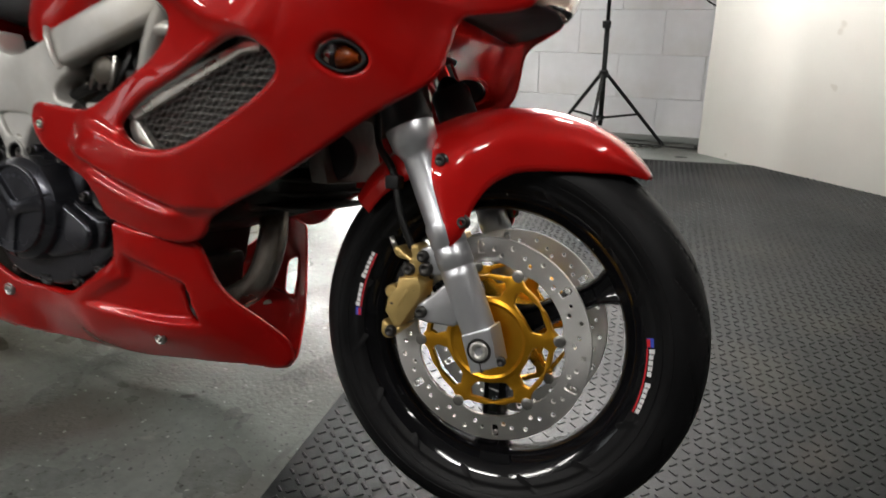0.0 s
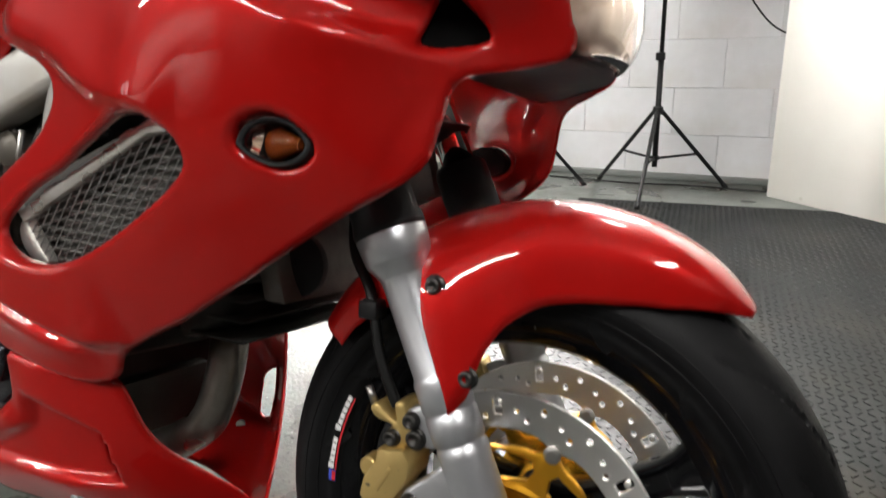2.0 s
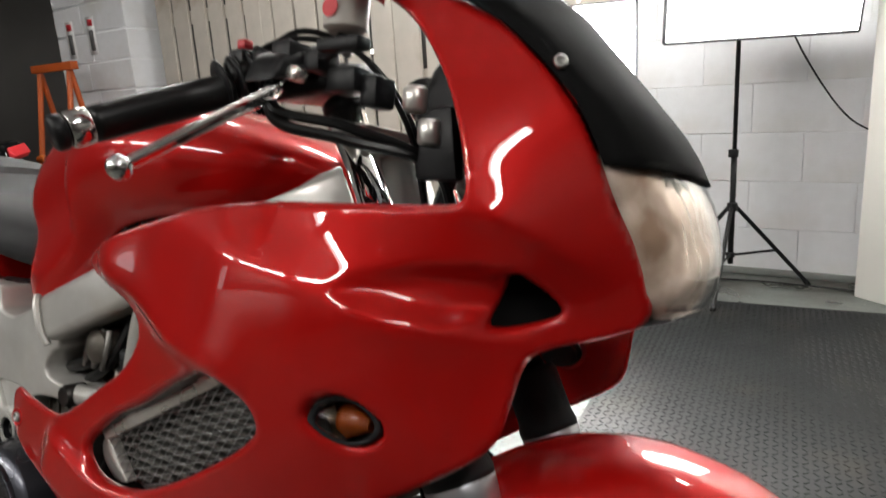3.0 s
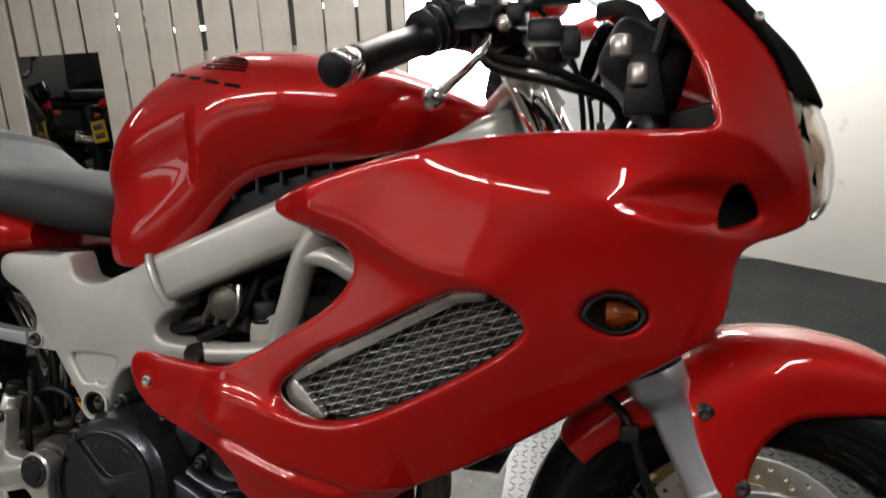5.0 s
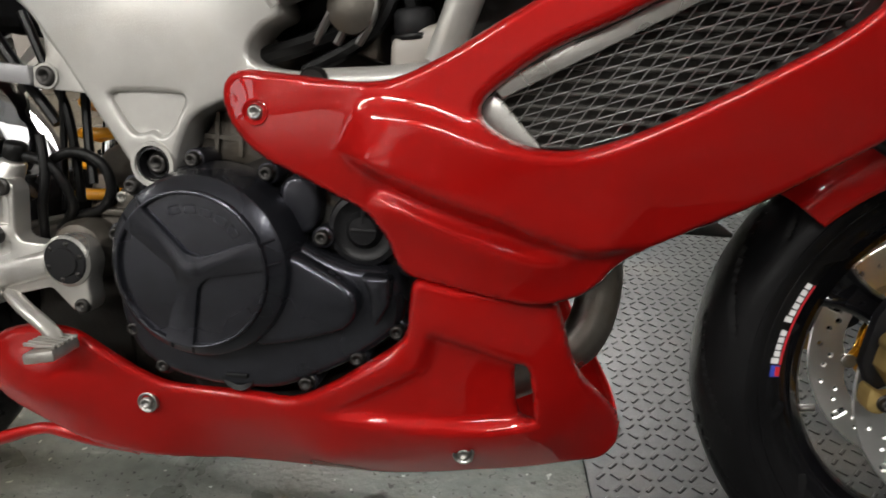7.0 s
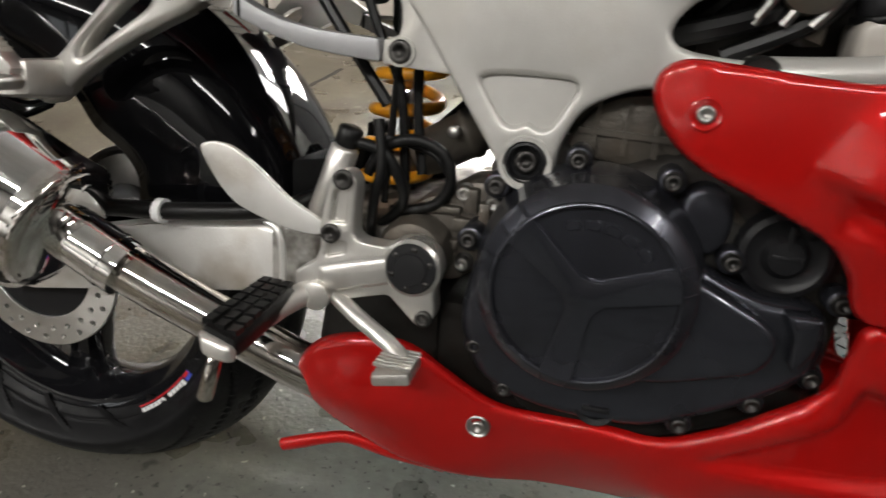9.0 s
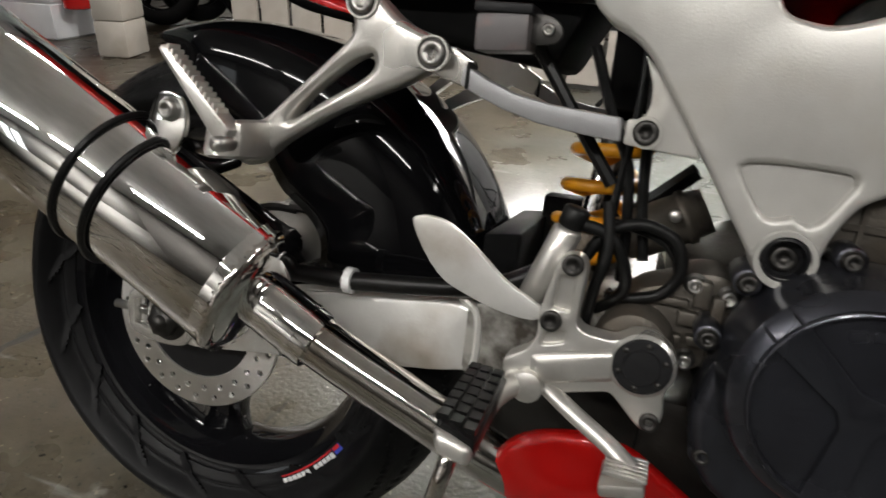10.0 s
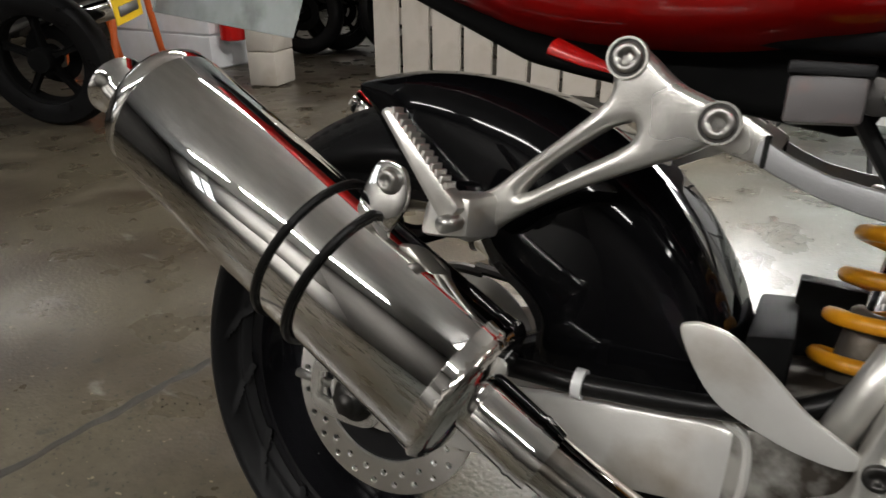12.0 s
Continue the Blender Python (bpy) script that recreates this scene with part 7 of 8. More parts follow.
part("cover_lobe", plate(curve_pts([(0.7265, 0.497), (0.74, 0.49), (0.746, 0.474), (0.744, 0.456), (0.734, 0.442), (0.72, 0.446), (0.709, 0.462), (0.706, 0.481), (0.713, 0.493)], 4), -0.167, -0.12, bevel=0.007, seg=4), ENGINE_GREY, eng)
part("lobe_neck", rod((0.743, -0.14, 0.475), (0.76, -0.14, 0.463), 0.009, seg=14), ENGINE_ALU, eng)
for bx, bz in ((0.7497, 0.4401), (0.8319, 0.4186), (0.846, 0.455), (0.556, 0.335), (0.585, 0.299), (0.734, 0.2945), (0.785, 0.325), (0.823, 0.355), (0.543, 0.43), (0.562, 0.478), (0.625, 0.506), (0.697, 0.497)):
    bolt("case_bolt", (bx, -0.168, bz), 0.0068, eng, 0.008, material=DARK_BOLT, washer=0.0082)
    part("bolt_boss", rod((bx, -0.12, bz), (bx, -0.1685, bz), 0.0105, seg=16, bevel=0.001), ENGINE_GREY, eng)
part("oil_filler", lathe([(0.0195, -0.15), (0.0195, -0.171), (0.017, -0.176), (0.012, -0.174), (0.012, -0.17), (0.0, -0.17)], (0.6654, 0, 0.2984), 24), BLACK_SATIN, eng, "black oil filler plug")
part("filler_grip", box(0.654, 0.677, -0.18, -0.168, 0.296, 0.301, bevel=0.0015), BLACK_SATIN, eng)
part("sight_glass", lathe([(0.016, -0.15), (0.016, -0.17), (0.013, -0.1715), (0, -0.169)], (0.606, 0, 0.309), 20), BLACK_SATIN, eng)
# ribbed cylinder head seen under the frame
head = part("rear_cylinder", hull([(0.585, -0.11, 0.52), (0.72, -0.11, 0.51), (0.6, -0.11, 0.6), (0.7, -0.11, 0.61), (0.585, 0.11, 0.52), (0.72, 0.11, 0.51), (0.6, 0.11, 0.66), (0.7, 0.11, 0.66)], bevel=0.008), ENGINE_ALU, eng, "grimy cast aluminium cylinder")
part("rib_cover", plate(curve_pts([(0.617, 0.507), (0.7, 0.5), (0.705, 0.53), (0.69, 0.555), (0.655, 0.556), (0.628, 0.54)], 4), -0.135, -0.1, bevel=0.005), ENGINE_ALU, head)
for k in range(3):
    part("rib", plate([(0.63 + 0.025 * k, 0.508), (0.634 + 0.025 * k, 0.508), (0.637 + 0.024 * k, 0.55), (0.633 + 0.024 * k, 0.55)], -0.139, -0.13), ENGINE_ALU, head)
part("rib", plate([(0.62, 0.524), (0.702, 0.521), (0.702, 0.526), (0.62, 0.529)], -0.1385, -0.13), ENGINE_ALU, head)
front = part("front_cylinder", hull([(0.84, -0.11, 0.48), (0.86, -0.11, 0.38), (1.02, -0.1, 0.52), (1.04, -0.1, 0.44), (0.84, 0.11, 0.48), (0.86, 0.11, 0.38), (1.02, 0.1, 0.54), (1.04, 0.1, 0.44)], bevel=0.012), ENGINE_DARK, eng, "dark front cylinder")
part("front_head", hull([(1.0, -0.12, 0.56), (1.03, -0.12, 0.44), (1.1, -0.11, 0.52), (1.1, -0.11, 0.47), (1.0, 0.12, 0.56), (1.03, 0.12, 0.44), (1.1, 0.11, 0.54), (1.1, 0.11, 0.47)], bevel=0.015), ENGINE_DARK, front)
for k in range(4):
    part("fin", box(1.02, 1.125, -0.115 + 0.001 * k, 0.115, 0.455 + 0.022 * k, 0.459 + 0.022 * k), ENGINE_DARK, front)
part("horn", lathe([(0.0, 0.03), (0.02, 0.028), (0.035, 0.01), (0.036, 0.0), (0.02, -0.006), (0, -0.008)], (1.15, -0.06, 0.54), 24), BLACK_PLASTIC, BIKE)
part("oil_cooler", hull([(1.1, -0.09, 0.6), (1.13, -0.09, 0.6), (1.16, -0.09, 0.5), (1.13, -0.09, 0.5), (1.1, 0.09, 0.6), (1.13, 0.09, 0.6), (1.16, 0.09, 0.5), (1.13, 0.09, 0.5)], bevel=0.004), RADIATOR, BIKE)
# plain dark fills added under the engine to hide the bright floor
part("sump", hull([(0.5, -0.1, 0.21), (0.5, 0.1, 0.21), (0.5, -0.11, 0.35), (0.5, 0.11, 0.35), (0.86, -0.1, 0.22), (0.86, 0.1, 0.22), (0.86, -0.11, 0.34), (0.86, 0.11, 0.34)], bevel=0.02), ENGINE_DARK, eng)
part("underside_fill", hull([(0.36, -0.08, 0.24), (0.36, 0.08, 0.24), (0.38, -0.09, 0.35), (0.38, 0.09, 0.35), (0.51, -0.1, 0.22), (0.51, 0.1, 0.22), (0.51, -0.12, 0.38), (0.51, 0.12, 0.38)], bevel=0.015), ENGINE_DARK, eng)
# carburettors and wiring in the frame window
carb = part("carburettor", hull([(0.74, -0.13, 0.62), (0.79, -0.13, 0.6), (0.79, -0.13, 0.66), (0.75, -0.13, 0.67), (0.74, -0.06, 0.62), (0.79, -0.06, 0.6), (0.79, -0.06, 0.66), (0.75, -0.06, 0.67)], bevel=0.006), ENGINE_ALU, BIKE, "cast carburettor body")
part("carb_dome", lathe([(0.022, 0.0), (0.024, -0.01), (0.022, -0.028), (0.01, -0.034), (0, -0.034)], (0.77, -0.125, 0.645), 24), ENGINE_ALU, carb)
for k in range(3):
    part("carb_lever", tube([(0.735 + 0.02 * k, -0.145, 0.615), (0.75 + 0.02 * k, -0.15, 0.64), (0.765 + 0.012 * k, -0.145, 0.668)], 0.004, seg=8), BOLT_STEEL, carb)
bottle = part("coolant_bottle", hull([(0.805, -0.15, 0.59), (0.86, -0.15, 0.6), (0.805, -0.15, 0.622), (0.86, -0.15, 0.64), (0.805, -0.1, 0.59), (0.86, -0.1, 0.6), (0.805, -0.1, 0.622), (0.86, -0.1, 0.64)], bevel=0.008, seg=3), FLUID, BIKE, "milky plastic coolant bottle")
part("cap", rod((0.825, -0.13, 0.622), (0.822, -0.13, 0.648), 0.019, seg=24, bevel=0.003), BLACK_PLASTIC, bottle)
part("cap_ring", rod((0.825, -0.13, 0.62), (0.8245, -0.13, 0.626), 0.0225, seg=24, bevel=0.001), HOSE, bottle)
part("bottle_hose", tube([(0.822, -0.13, 0.645), (0.82, -0.13, 0.665), (0.85, -0.12, 0.68), (0.89, -0.1, 0.67)], 0.006, seg=8), HOSE, bottle)
for k, pts in enumerate(([(0.66, -0.1, 0.64), (0.72, -0.12, 0.66), (0.8, -0.12, 0.69), (0.9, -0.1, 0.7)], [(0.7, -0.08, 0.62), (0.8, -0.1, 0.7), (0.87, -0.12, 0.68)], [(0.72, -0.13, 0.59), (0.79, -0.14, 0.63), (0.81, -0.12, 0.7)], [(0.67, -0.13, 0.6), (0.74, -0.14, 0.62), (0.82, -0.1, 0.66)])):
    part("engine_hose", tube(pts, 0.007 + 0.002 * (k % 2), seg=8), HOSE, BIKE)
part("dark_backing", hull([(0.66, -0.06, 0.58), (0.66, 0.06, 0.58), (1.02, -0.06, 0.6), (1.02, 0.06, 0.6), (0.66, -0.06, 0.7), (1.02, -0.06, 0.78), (0.66, 0.06, 0.7), (1.02, 0.06, 0.78)], bevel=0.01), ENGINE_DARK, BIKE)

# ---- exhaust ----
hd = part("header_pipe", tube([(0.998, 0.0, 0.482), (1.008, -0.012, 0.44), (1.018, -0.03, 0.383), (1.004, -0.04, 0.322), (0.962, -0.042, 0.285), (0.92, -0.045, 0.262), (0.85, -0.055, 0.225), (0.7, -0.06, 0.205), (0.55, -0.09, 0.22)], 0.024, seg=20), HEADER_STEEL, BIKE, "heat-stained steel header pipe")
part("header_flange", rod((0.994, 0.004, 0.503), (1.0, -0.002, 0.476), 0.036, seg=24, bevel=0.004), DARK_BOLT, hd)
for sy in (-1, 1):
    part("link_pipe", tube([(0.55, sy * 0.09, 0.22), (0.47, sy * 0.14, 0.245), (0.4, sy * 0.168, 0.278), (0.315, sy * 0.178, 0.316), (0.235, sy * 0.187, 0.353), (0.16, sy * 0.195, 0.393), (0.13, sy * 0.198, 0.41)], 0.0235, seg=24), PIPE_STEEL, BIKE, "polished stainless link pipe")
    ax0, ax1 = Vector((0.158, sy * 0.197, 0.397)), Vector((-0.232, sy * 0.203, 0.597))
    d = (ax1 - ax0).normalized()
    side = Vector((0, 1, 0))
    side = (side - d * side.dot(d)).normalized()
    upv = side.cross(d)
    if upv.z < 0:
        upv = -upv

    def ring_at(bm, s, ru, rs, n=48):
        c = ax0 + d * s
        return [bm.verts.new(c + upv * ru * math.cos(2 * math.pi * i / n) + side * rs * math.sin(2 * math.pi * i / n)) for i in range(n)]

    def body(stations, n=48):
        bm = bmesh.new()
        rings = [ring_at(bm, s, ru, rs, n) for s, ru, rs in stations]
        for a, b in zip(rings, rings[1:]):
            for i in range(n):
                j = (i + 1) % n
                bm.faces.new((a[i], a[j], b[j], b[i]))
        bm.faces.new(rings[0])
        bm.faces.new(rings[-1])
        bmesh.ops.recalc_face_normals(bm, faces=bm.faces)
        return bm

    mf = part("silencer", body([(0.0, 0.064, 0.056), (0.004, 0.067, 0.059), (0.378, 0.0667, 0.0587), (0.38, 0.0655, 0.0575), (0.382, 0.0665, 0.0585), (0.393, 0.0655, 0.0575), (0.399, 0.062, 0.054), (0.402, 0.056, 0.048)]), CHROME, BIKE, "polished stainless oval silencer")
    part("end_band", body([(0.004, 0.0668, 0.0588), (0.005, 0.068, 0.06), (0.017, 0.068, 0.06), (0.018, 0.0668, 0.0588)]), CHROME, mf)
    part("inlet_cap", body([(-0.012, 0.028, 0.028), (-0.0105, 0.046, 0.04), (-0.007, 0.057, 0.05), (0.0, 0.064, 0.056)]), CHROME, mf)
    weld = part("inlet_weld", body([(-0.004, 0.0625, 0.0545), (-0.002, 0.0662, 0.0582), (0.0015, 0.0685, 0.0605), (0.0045, 0.0688, 0.0608), (0.008, 0.067, 0.059)], 96), PIPE_STEEL, mf, "rough weld bead")
    for v in weld.data.vertices:
        o = v.co - ax0 - d * (v.co - ax0).dot(d)
        a = math.atan2(o.dot(upv), o.dot(side))
        v.co += o.normalized() * (0.0013 * math.sin(a * 46) + random.uniform(-0.0006, 0.0006)) + d * random.uniform(-0.0007, 0.0007)
    part("pipe_collar", body([(-0.075, 0.027, 0.027), (-0.07, 0.0275, 0.0275), (-0.015, 0.0275, 0.0275), (-0.01, 0.0265, 0.0265)], 28), CHROME, mf)
    part("collar_ring", body([(-0.06, 0.0285, 0.0285), (-0.056, 0.0285, 0.0285)], 28), CHROME, mf)
    part("end_cap", body([(0.4, 0.058, 0.05), (0.404, 0.046, 0.04), (0.405, 0.026, 0.026)]), CHROME, mf)
    tip = part("tail_pipe", body([(0.395, 0.0235, 0.0235), (0.444, 0.0235, 0.0235), (0.45, 0.026, 0.026), (0.455, 0.0305, 0.0305), (0.459, 0.031, 0.031), (0.459, 0.027, 0.027), (0.45, 0.0225, 0.0225), (0.405, 0.021, 0.021)]), CHROME, mf, "flared bright tail pipe")
    for v in tip.data.vertices:
        v.co -= upv * 0.014
    # clamp band with two rubber rings
    part("clamp_band", body([(0.142, 0.067, 0.059), (0.143, 0.0695, 0.0615), (0.178, 0.0695, 0.0615), (0.179, 0.067, 0.059)]), CHROME, mf)
    for s in (0.142, 0.179):
        bm = bmesh.new()
        n, k = 48, 8
        rings = []
        for i in range(n):
            a = 2 * math.pi * i / n
            c = ax0 + d * s + upv * 0.0705 * math.cos(a) + side * 0.0625 * math.sin(a)
            o = (upv * math.cos(a) + side * math.sin(a)).normalized()
            rings.append([bm.verts.new(c + o * 0.0035 * math.cos(2 * math.pi * q / k) + d * 0.0035 * math.sin(2 * math.pi * q / k)) for q in range(k)])
        for i in range(n):
            a, b = rings[i], rings[(i + 1) % n]
            for q in range(k):
                bm.faces.new((a[q], a[(q + 1) % k], b[(q + 1) % k], b[q]))
        bmesh.ops.recalc_face_normals(bm, faces=bm.faces)
        part("rubber_ring", bm, HOSE, mf)
    for s in (0.152, 0.169):
        bm = tube([ax0 + d * s + upv * 0.0703 * math.cos(a) + side * 0.0623 * math.sin(a) for a in np.radians(np.arange(40, 111, 10)) * -sy], 0.0028, seg=8, n=2)
        part("clamp_slot", bm, BLACK_SATIN, mf)
    tab = part("clamp_tab", plate(curve_pts([(0.048, 0.527), (0.06, 0.56), (0.072, 0.5665), (0.086, 0.562), (0.092, 0.548), (0.09, 0.53), (0.075, 0.51), (0.055, 0.512)], 4), 0, 0.005, bevel=0.0015, place=Matrix.Translation((0, sy * 0.212, 0)) @ Matrix.Diagonal((1, -sy, 1, 1))), CHROME, mf)
    bolt("clamp_bolt", (0.0765, sy * 0.212, 0.5515), 0.0085, tab, 0.008, out=(0, sy, 0), washer=0.011)


# ---- rear sets and foot controls ----
REARSET = [(0.4235, 0.471), (0.428, 0.4785), (0.441, 0.4795), (0.4475, 0.471), (0.445, 0.425), (0.452, 0.4195), (0.476, 0.418), (0.489, 0.427), (0.505, 0.428), (0.52, 0.418), (0.5245, 0.403), (0.519, 0.382), (0.5215, 0.364),
           (0.517, 0.353), (0.508, 0.3495), (0.501, 0.354), (0.479, 0.3755), (0.4225, 0.3595), (0.417, 0.351), (0.404, 0.351), (0.394, 0.357), (0.3905, 0.384), (0.41, 0.396), (0.416, 0.41), (0.4145, 0.428)]
HEEL = [(0.298, 0.483), (0.304, 0.489), (0.315, 0.49), (0.332, 0.486), (0.357, 0.469), (0.383, 0.448), (0.41, 0.434), (0.417, 0.428), (0.41, 0.419), (0.379, 0.421), (0.346, 0.431), (0.328, 0.44), (0.311, 0.459)]
for sy in (-1, 1):
    m = Matrix.Diagonal((1, -sy, 1, 1))
    slots = [rounded([(0.4275, 0.4625), (0.4395, 0.4625), (0.438, 0.434), (0.4245, 0.434)], 0.003), rounded([(0.423, 0.4155), (0.4385, 0.4175), (0.4375, 0.4075), (0.42, 0.402)], 0.003)]
    rs = part("rear_set", plate(rounded(REARSET, 0.005), -0.186, -0.165, slots, bevel=0.0022, seg=3, place=m), ALU, BIKE, "cast aluminium footrest bracket")
    part("web", plate(rounded([(0.4255, 0.47), (0.444, 0.47), (0.442, 0.4), (0.416, 0.398)], 0.003), -0.18, -0.168, place=m), ALU, rs)
    part("arm_rib", hull([m @ Vector(p) for p in [(0.412, -0.185, 0.394), (0.482, -0.185, 0.415), (0.482, -0.185, 0.384), (0.412, -0.185, 0.366), (0.42, -0.189, 0.388), (0.478, -0.191, 0.408), (0.478, -0.191, 0.39), (0.42, -0.189, 0.37)]], bevel=0.002), ALU, rs)
    if sy < 0:
        part("heel_plate", plate(curve_pts(HEEL, 4), -0.181, -0.176, bevel=0.0018, place=m), SWING_ALU, rs, "plain aluminium heel guard")
    for bx, bz in ((0.436, 0.472), (0.4255, 0.424)):
        bolt("bracket_bolt", m @ Vector((bx, -0.186, bz)), 0.0088, rs, 0.004, out=(0, sy, 0), material=DARK_BOLT)
    cap = part("pivot_cap", lathe([(0.0225, sy * 0.18), (0.0225, sy * 0.19), (0.021, sy * 0.1915), (0.0145, sy * 0.192), (0.0135, sy * 0.194), (0.0, sy * 0.1945)], (0.4995, 0, 0.4035), 36), BLACK_PLASTIC, rs, "black pivot cap with small screws")
    for k in range(6):
        a = radians(20 + 60 * k)
        bolt("cap_screw", m @ Vector((0.4995 + 0.0178 * math.cos(a), -0.1915, 0.4035 + 0.0178 * math.sin(a))), 0.0026, cap, 0.0014, out=(0, sy, 0), material=DARK_BOLT, socket=False)
    part("cap_ring", lathe([(0.0225, sy * 0.175), (0.0255, sy * 0.175), (0.0255, sy * 0.188), (0.0225, sy * 0.1905)], (0.4995, 0, 0.4035), 36, closed=True), ALU, rs)
    bolt("lower_bolt", m @ Vector((0.512, -0.184, 0.359)), 0.0075, rs, 0.006, out=(0, sy, 0), material=DARK_BOLT)
    # footpeg pointing straight out, a ribbed rubber on top
    pg = part("footpeg", tube([m @ Vector((0.405, -0.185, 0.366)), m @ Vector((0.392, -0.215, 0.362)), m @ Vector((0.388, -0.3, 0.36))], 0.011, seg=14, n=3), ALU, rs, "footpeg with a ribbed rubber pad")
    rub = part("rubber_pad", hull([m @ Vector(p) for p in [(0.368, -0.2, 0.379), (0.4, -0.2, 0.377), (0.375, -0.306, 0.381), (0.404, -0.306, 0.371), (0.37, -0.2, 0.359), (0.4, -0.2, 0.357), (0.376, -0.304, 0.361), (0.404, -0.304, 0.354)]], bevel=0.004), HOSE, pg)
    for k in range(7):
        y = -0.207 - 0.0148 * k
        for q in range(3):
            x = 0.3735 + 0.0098 * q + 0.0008 * k
            top = 0.3785 - 0.0006 * q - (0.0012 * q - 0.0006) * k / 3
            part("rib", hull([m @ Vector((x + dx, y + dy, top + dz)) for dx in (-0.0042, 0.0042) for dy in (-0.0055, 0.0055) for dz in (-0.002, 0.0028)]), HOSE, rub)
    part("peg_tip", hull([m @ Vector(p) for p in [(0.374, -0.303, 0.376), (0.405, -0.303, 0.367), (0.376, -0.312, 0.374), (0.4, -0.312, 0.366), (0.376, -0.303, 0.357), (0.403, -0.303, 0.352), (0.38, -0.312, 0.358), (0.4, -0.312, 0.354)]], bevel=0.003), ALU, pg)
    part("peg_feeler", rod(m @ Vector((0.388, -0.307, 0.358)), m @ Vector((0.381, -0.313, 0.322)), 0.006, seg=12, bevel=0.002), PIPE_STEEL, pg)
    part("peg_eye", lathe([(0.008, sy * 0.178), (0.013, sy * 0.178), (0.013, sy * 0.195), (0.008, sy * 0.197)], (0.4145, 0, 0.3665), 20), ALU, rs)
    bolt("peg_bolt", m @ Vector((0.4145, -0.19, 0.3665)), 0.0095, rs, 0.006, out=(0, sy, 0))
    lv = part("brake_pedal" if sy < 0 else "gear_lever", tube([m @ Vector((0.43, -0.183, 0.366)), m @ Vector((0.455, -0.195, 0.355)), m @ Vector((0.487, -0.205, 0.34)), m @ Vector((0.505, -0.215, 0.331))], 0.0075, seg=12, flat=0.7), ALU, BIKE, "aluminium foot lever")
    part("lever_tip", hull([m @ Vector(p) for p in [(0.483, -0.2, 0.327), (0.515, -0.2, 0.334), (0.483, -0.238, 0.325), (0.516, -0.238, 0.332), (0.485, -0.2, 0.315), (0.517, -0.2, 0.322), (0.485, -0.238, 0.314), (0.518, -0.238, 0.321)]], bevel=0.003), ALU, lv)
    for k in range(6):
        part("grip_ridge", box(0.485, 0.517, min(sy * (0.203 + 0.006 * k), sy * (0.206 + 0.006 * k)), max(sy * (0.203 + 0.006 * k), sy * (0.206 + 0.006 * k)), 0.3325, 0.336, bevel=0.0006, seg=1), ALU, lv)

# rear brake cylinder behind the bracket
mc = part("master_cylinder", rod((0.402, -0.155, 0.43), (0.425, -0.155, 0.495), 0.0125, seg=20, bevel=0.003), ALU, BIKE, "small cast rear brake cylinder")
part("cylinder_boot", rod((0.425, -0.155, 0.495), (0.43, -0.155, 0.512), 0.011, seg=16, bevel=0.002), HOSE, mc)
part("bundled_hose", tube([(0.43, -0.155, 0.5), (0.46, -0.15, 0.49), (0.475, -0.14, 0.45), (0.45, -0.13, 0.42)], 0.0052, seg=10), HOSE, mc)
for k, pts in enumerate(([(0.46, -0.12, 0.7), (0.462, -0.125, 0.6), (0.455, -0.12, 0.52), (0.45, -0.12, 0.44)], [(0.42, -0.12, 0.64), (0.44, -0.12, 0.59), (0.462, -0.12, 0.54), (0.47, -0.12, 0.45)], [(0.37, -0.12, 0.64), (0.42, -0.12, 0.57), (0.45, -0.12, 0.53)],
                         [(0.45, -0.12, 0.5), (0.5, -0.13, 0.49), (0.515, -0.125, 0.455), (0.49, -0.12, 0.42), (0.46, -0.12, 0.44)], [(0.47, -0.1, 0.62), (0.475, -0.11, 0.53), (0.485, -0.12, 0.47)])):
    part("wiring_hose", tube(pts, 0.0036 + 0.0012 * (k % 3), seg=8), HOSE, BIKE)

# starter motor, castings and looped hose between the bracket and the clutch cover
st = part("starter_motor", rod((0.462, -0.055, 0.474), (0.532, -0.055, 0.513), 0.023, seg=28, steps=[(0, 0.018), (0.04, 0.021), (0.12, 0.0215), (0.14, 0.0235), (0.7, 0.0235), (0.72, 0.0255), (0.8, 0.0255), (0.82, 0.022), (1, 0.021)]), ENGINE_ALU, BIKE, "grimy cast starter motor")
part("terminal", rod((0.505, -0.077, 0.506), (0.505, -0.092, 0.508), 0.006, seg=10, bevel=0.001), BOLT_STEEL, st)
gb = part("gearbox_casting", plate(curve_pts([(0.47, 0.425), (0.486, 0.448), (0.51, 0.458), (0.53, 0.47), (0.556, 0.468), (0.57, 0.44), (0.566, 0.405), (0.545, 0.39), (0.52, 0.375), (0.49, 0.38)], 4), -0.128, -0.07, bevel=0.006, seg=2), ENGINE_ALU, BIKE, "oily cast gearbox side")
part("round_boss", lathe([(0.033, -0.12), (0.033, -0.15), (0.029, -0.158), (0.02, -0.161), (0.012, -0.16), (0.0, -0.16)], (0.489, 0, 0.404), 36), ENGINE_ALU, gb)
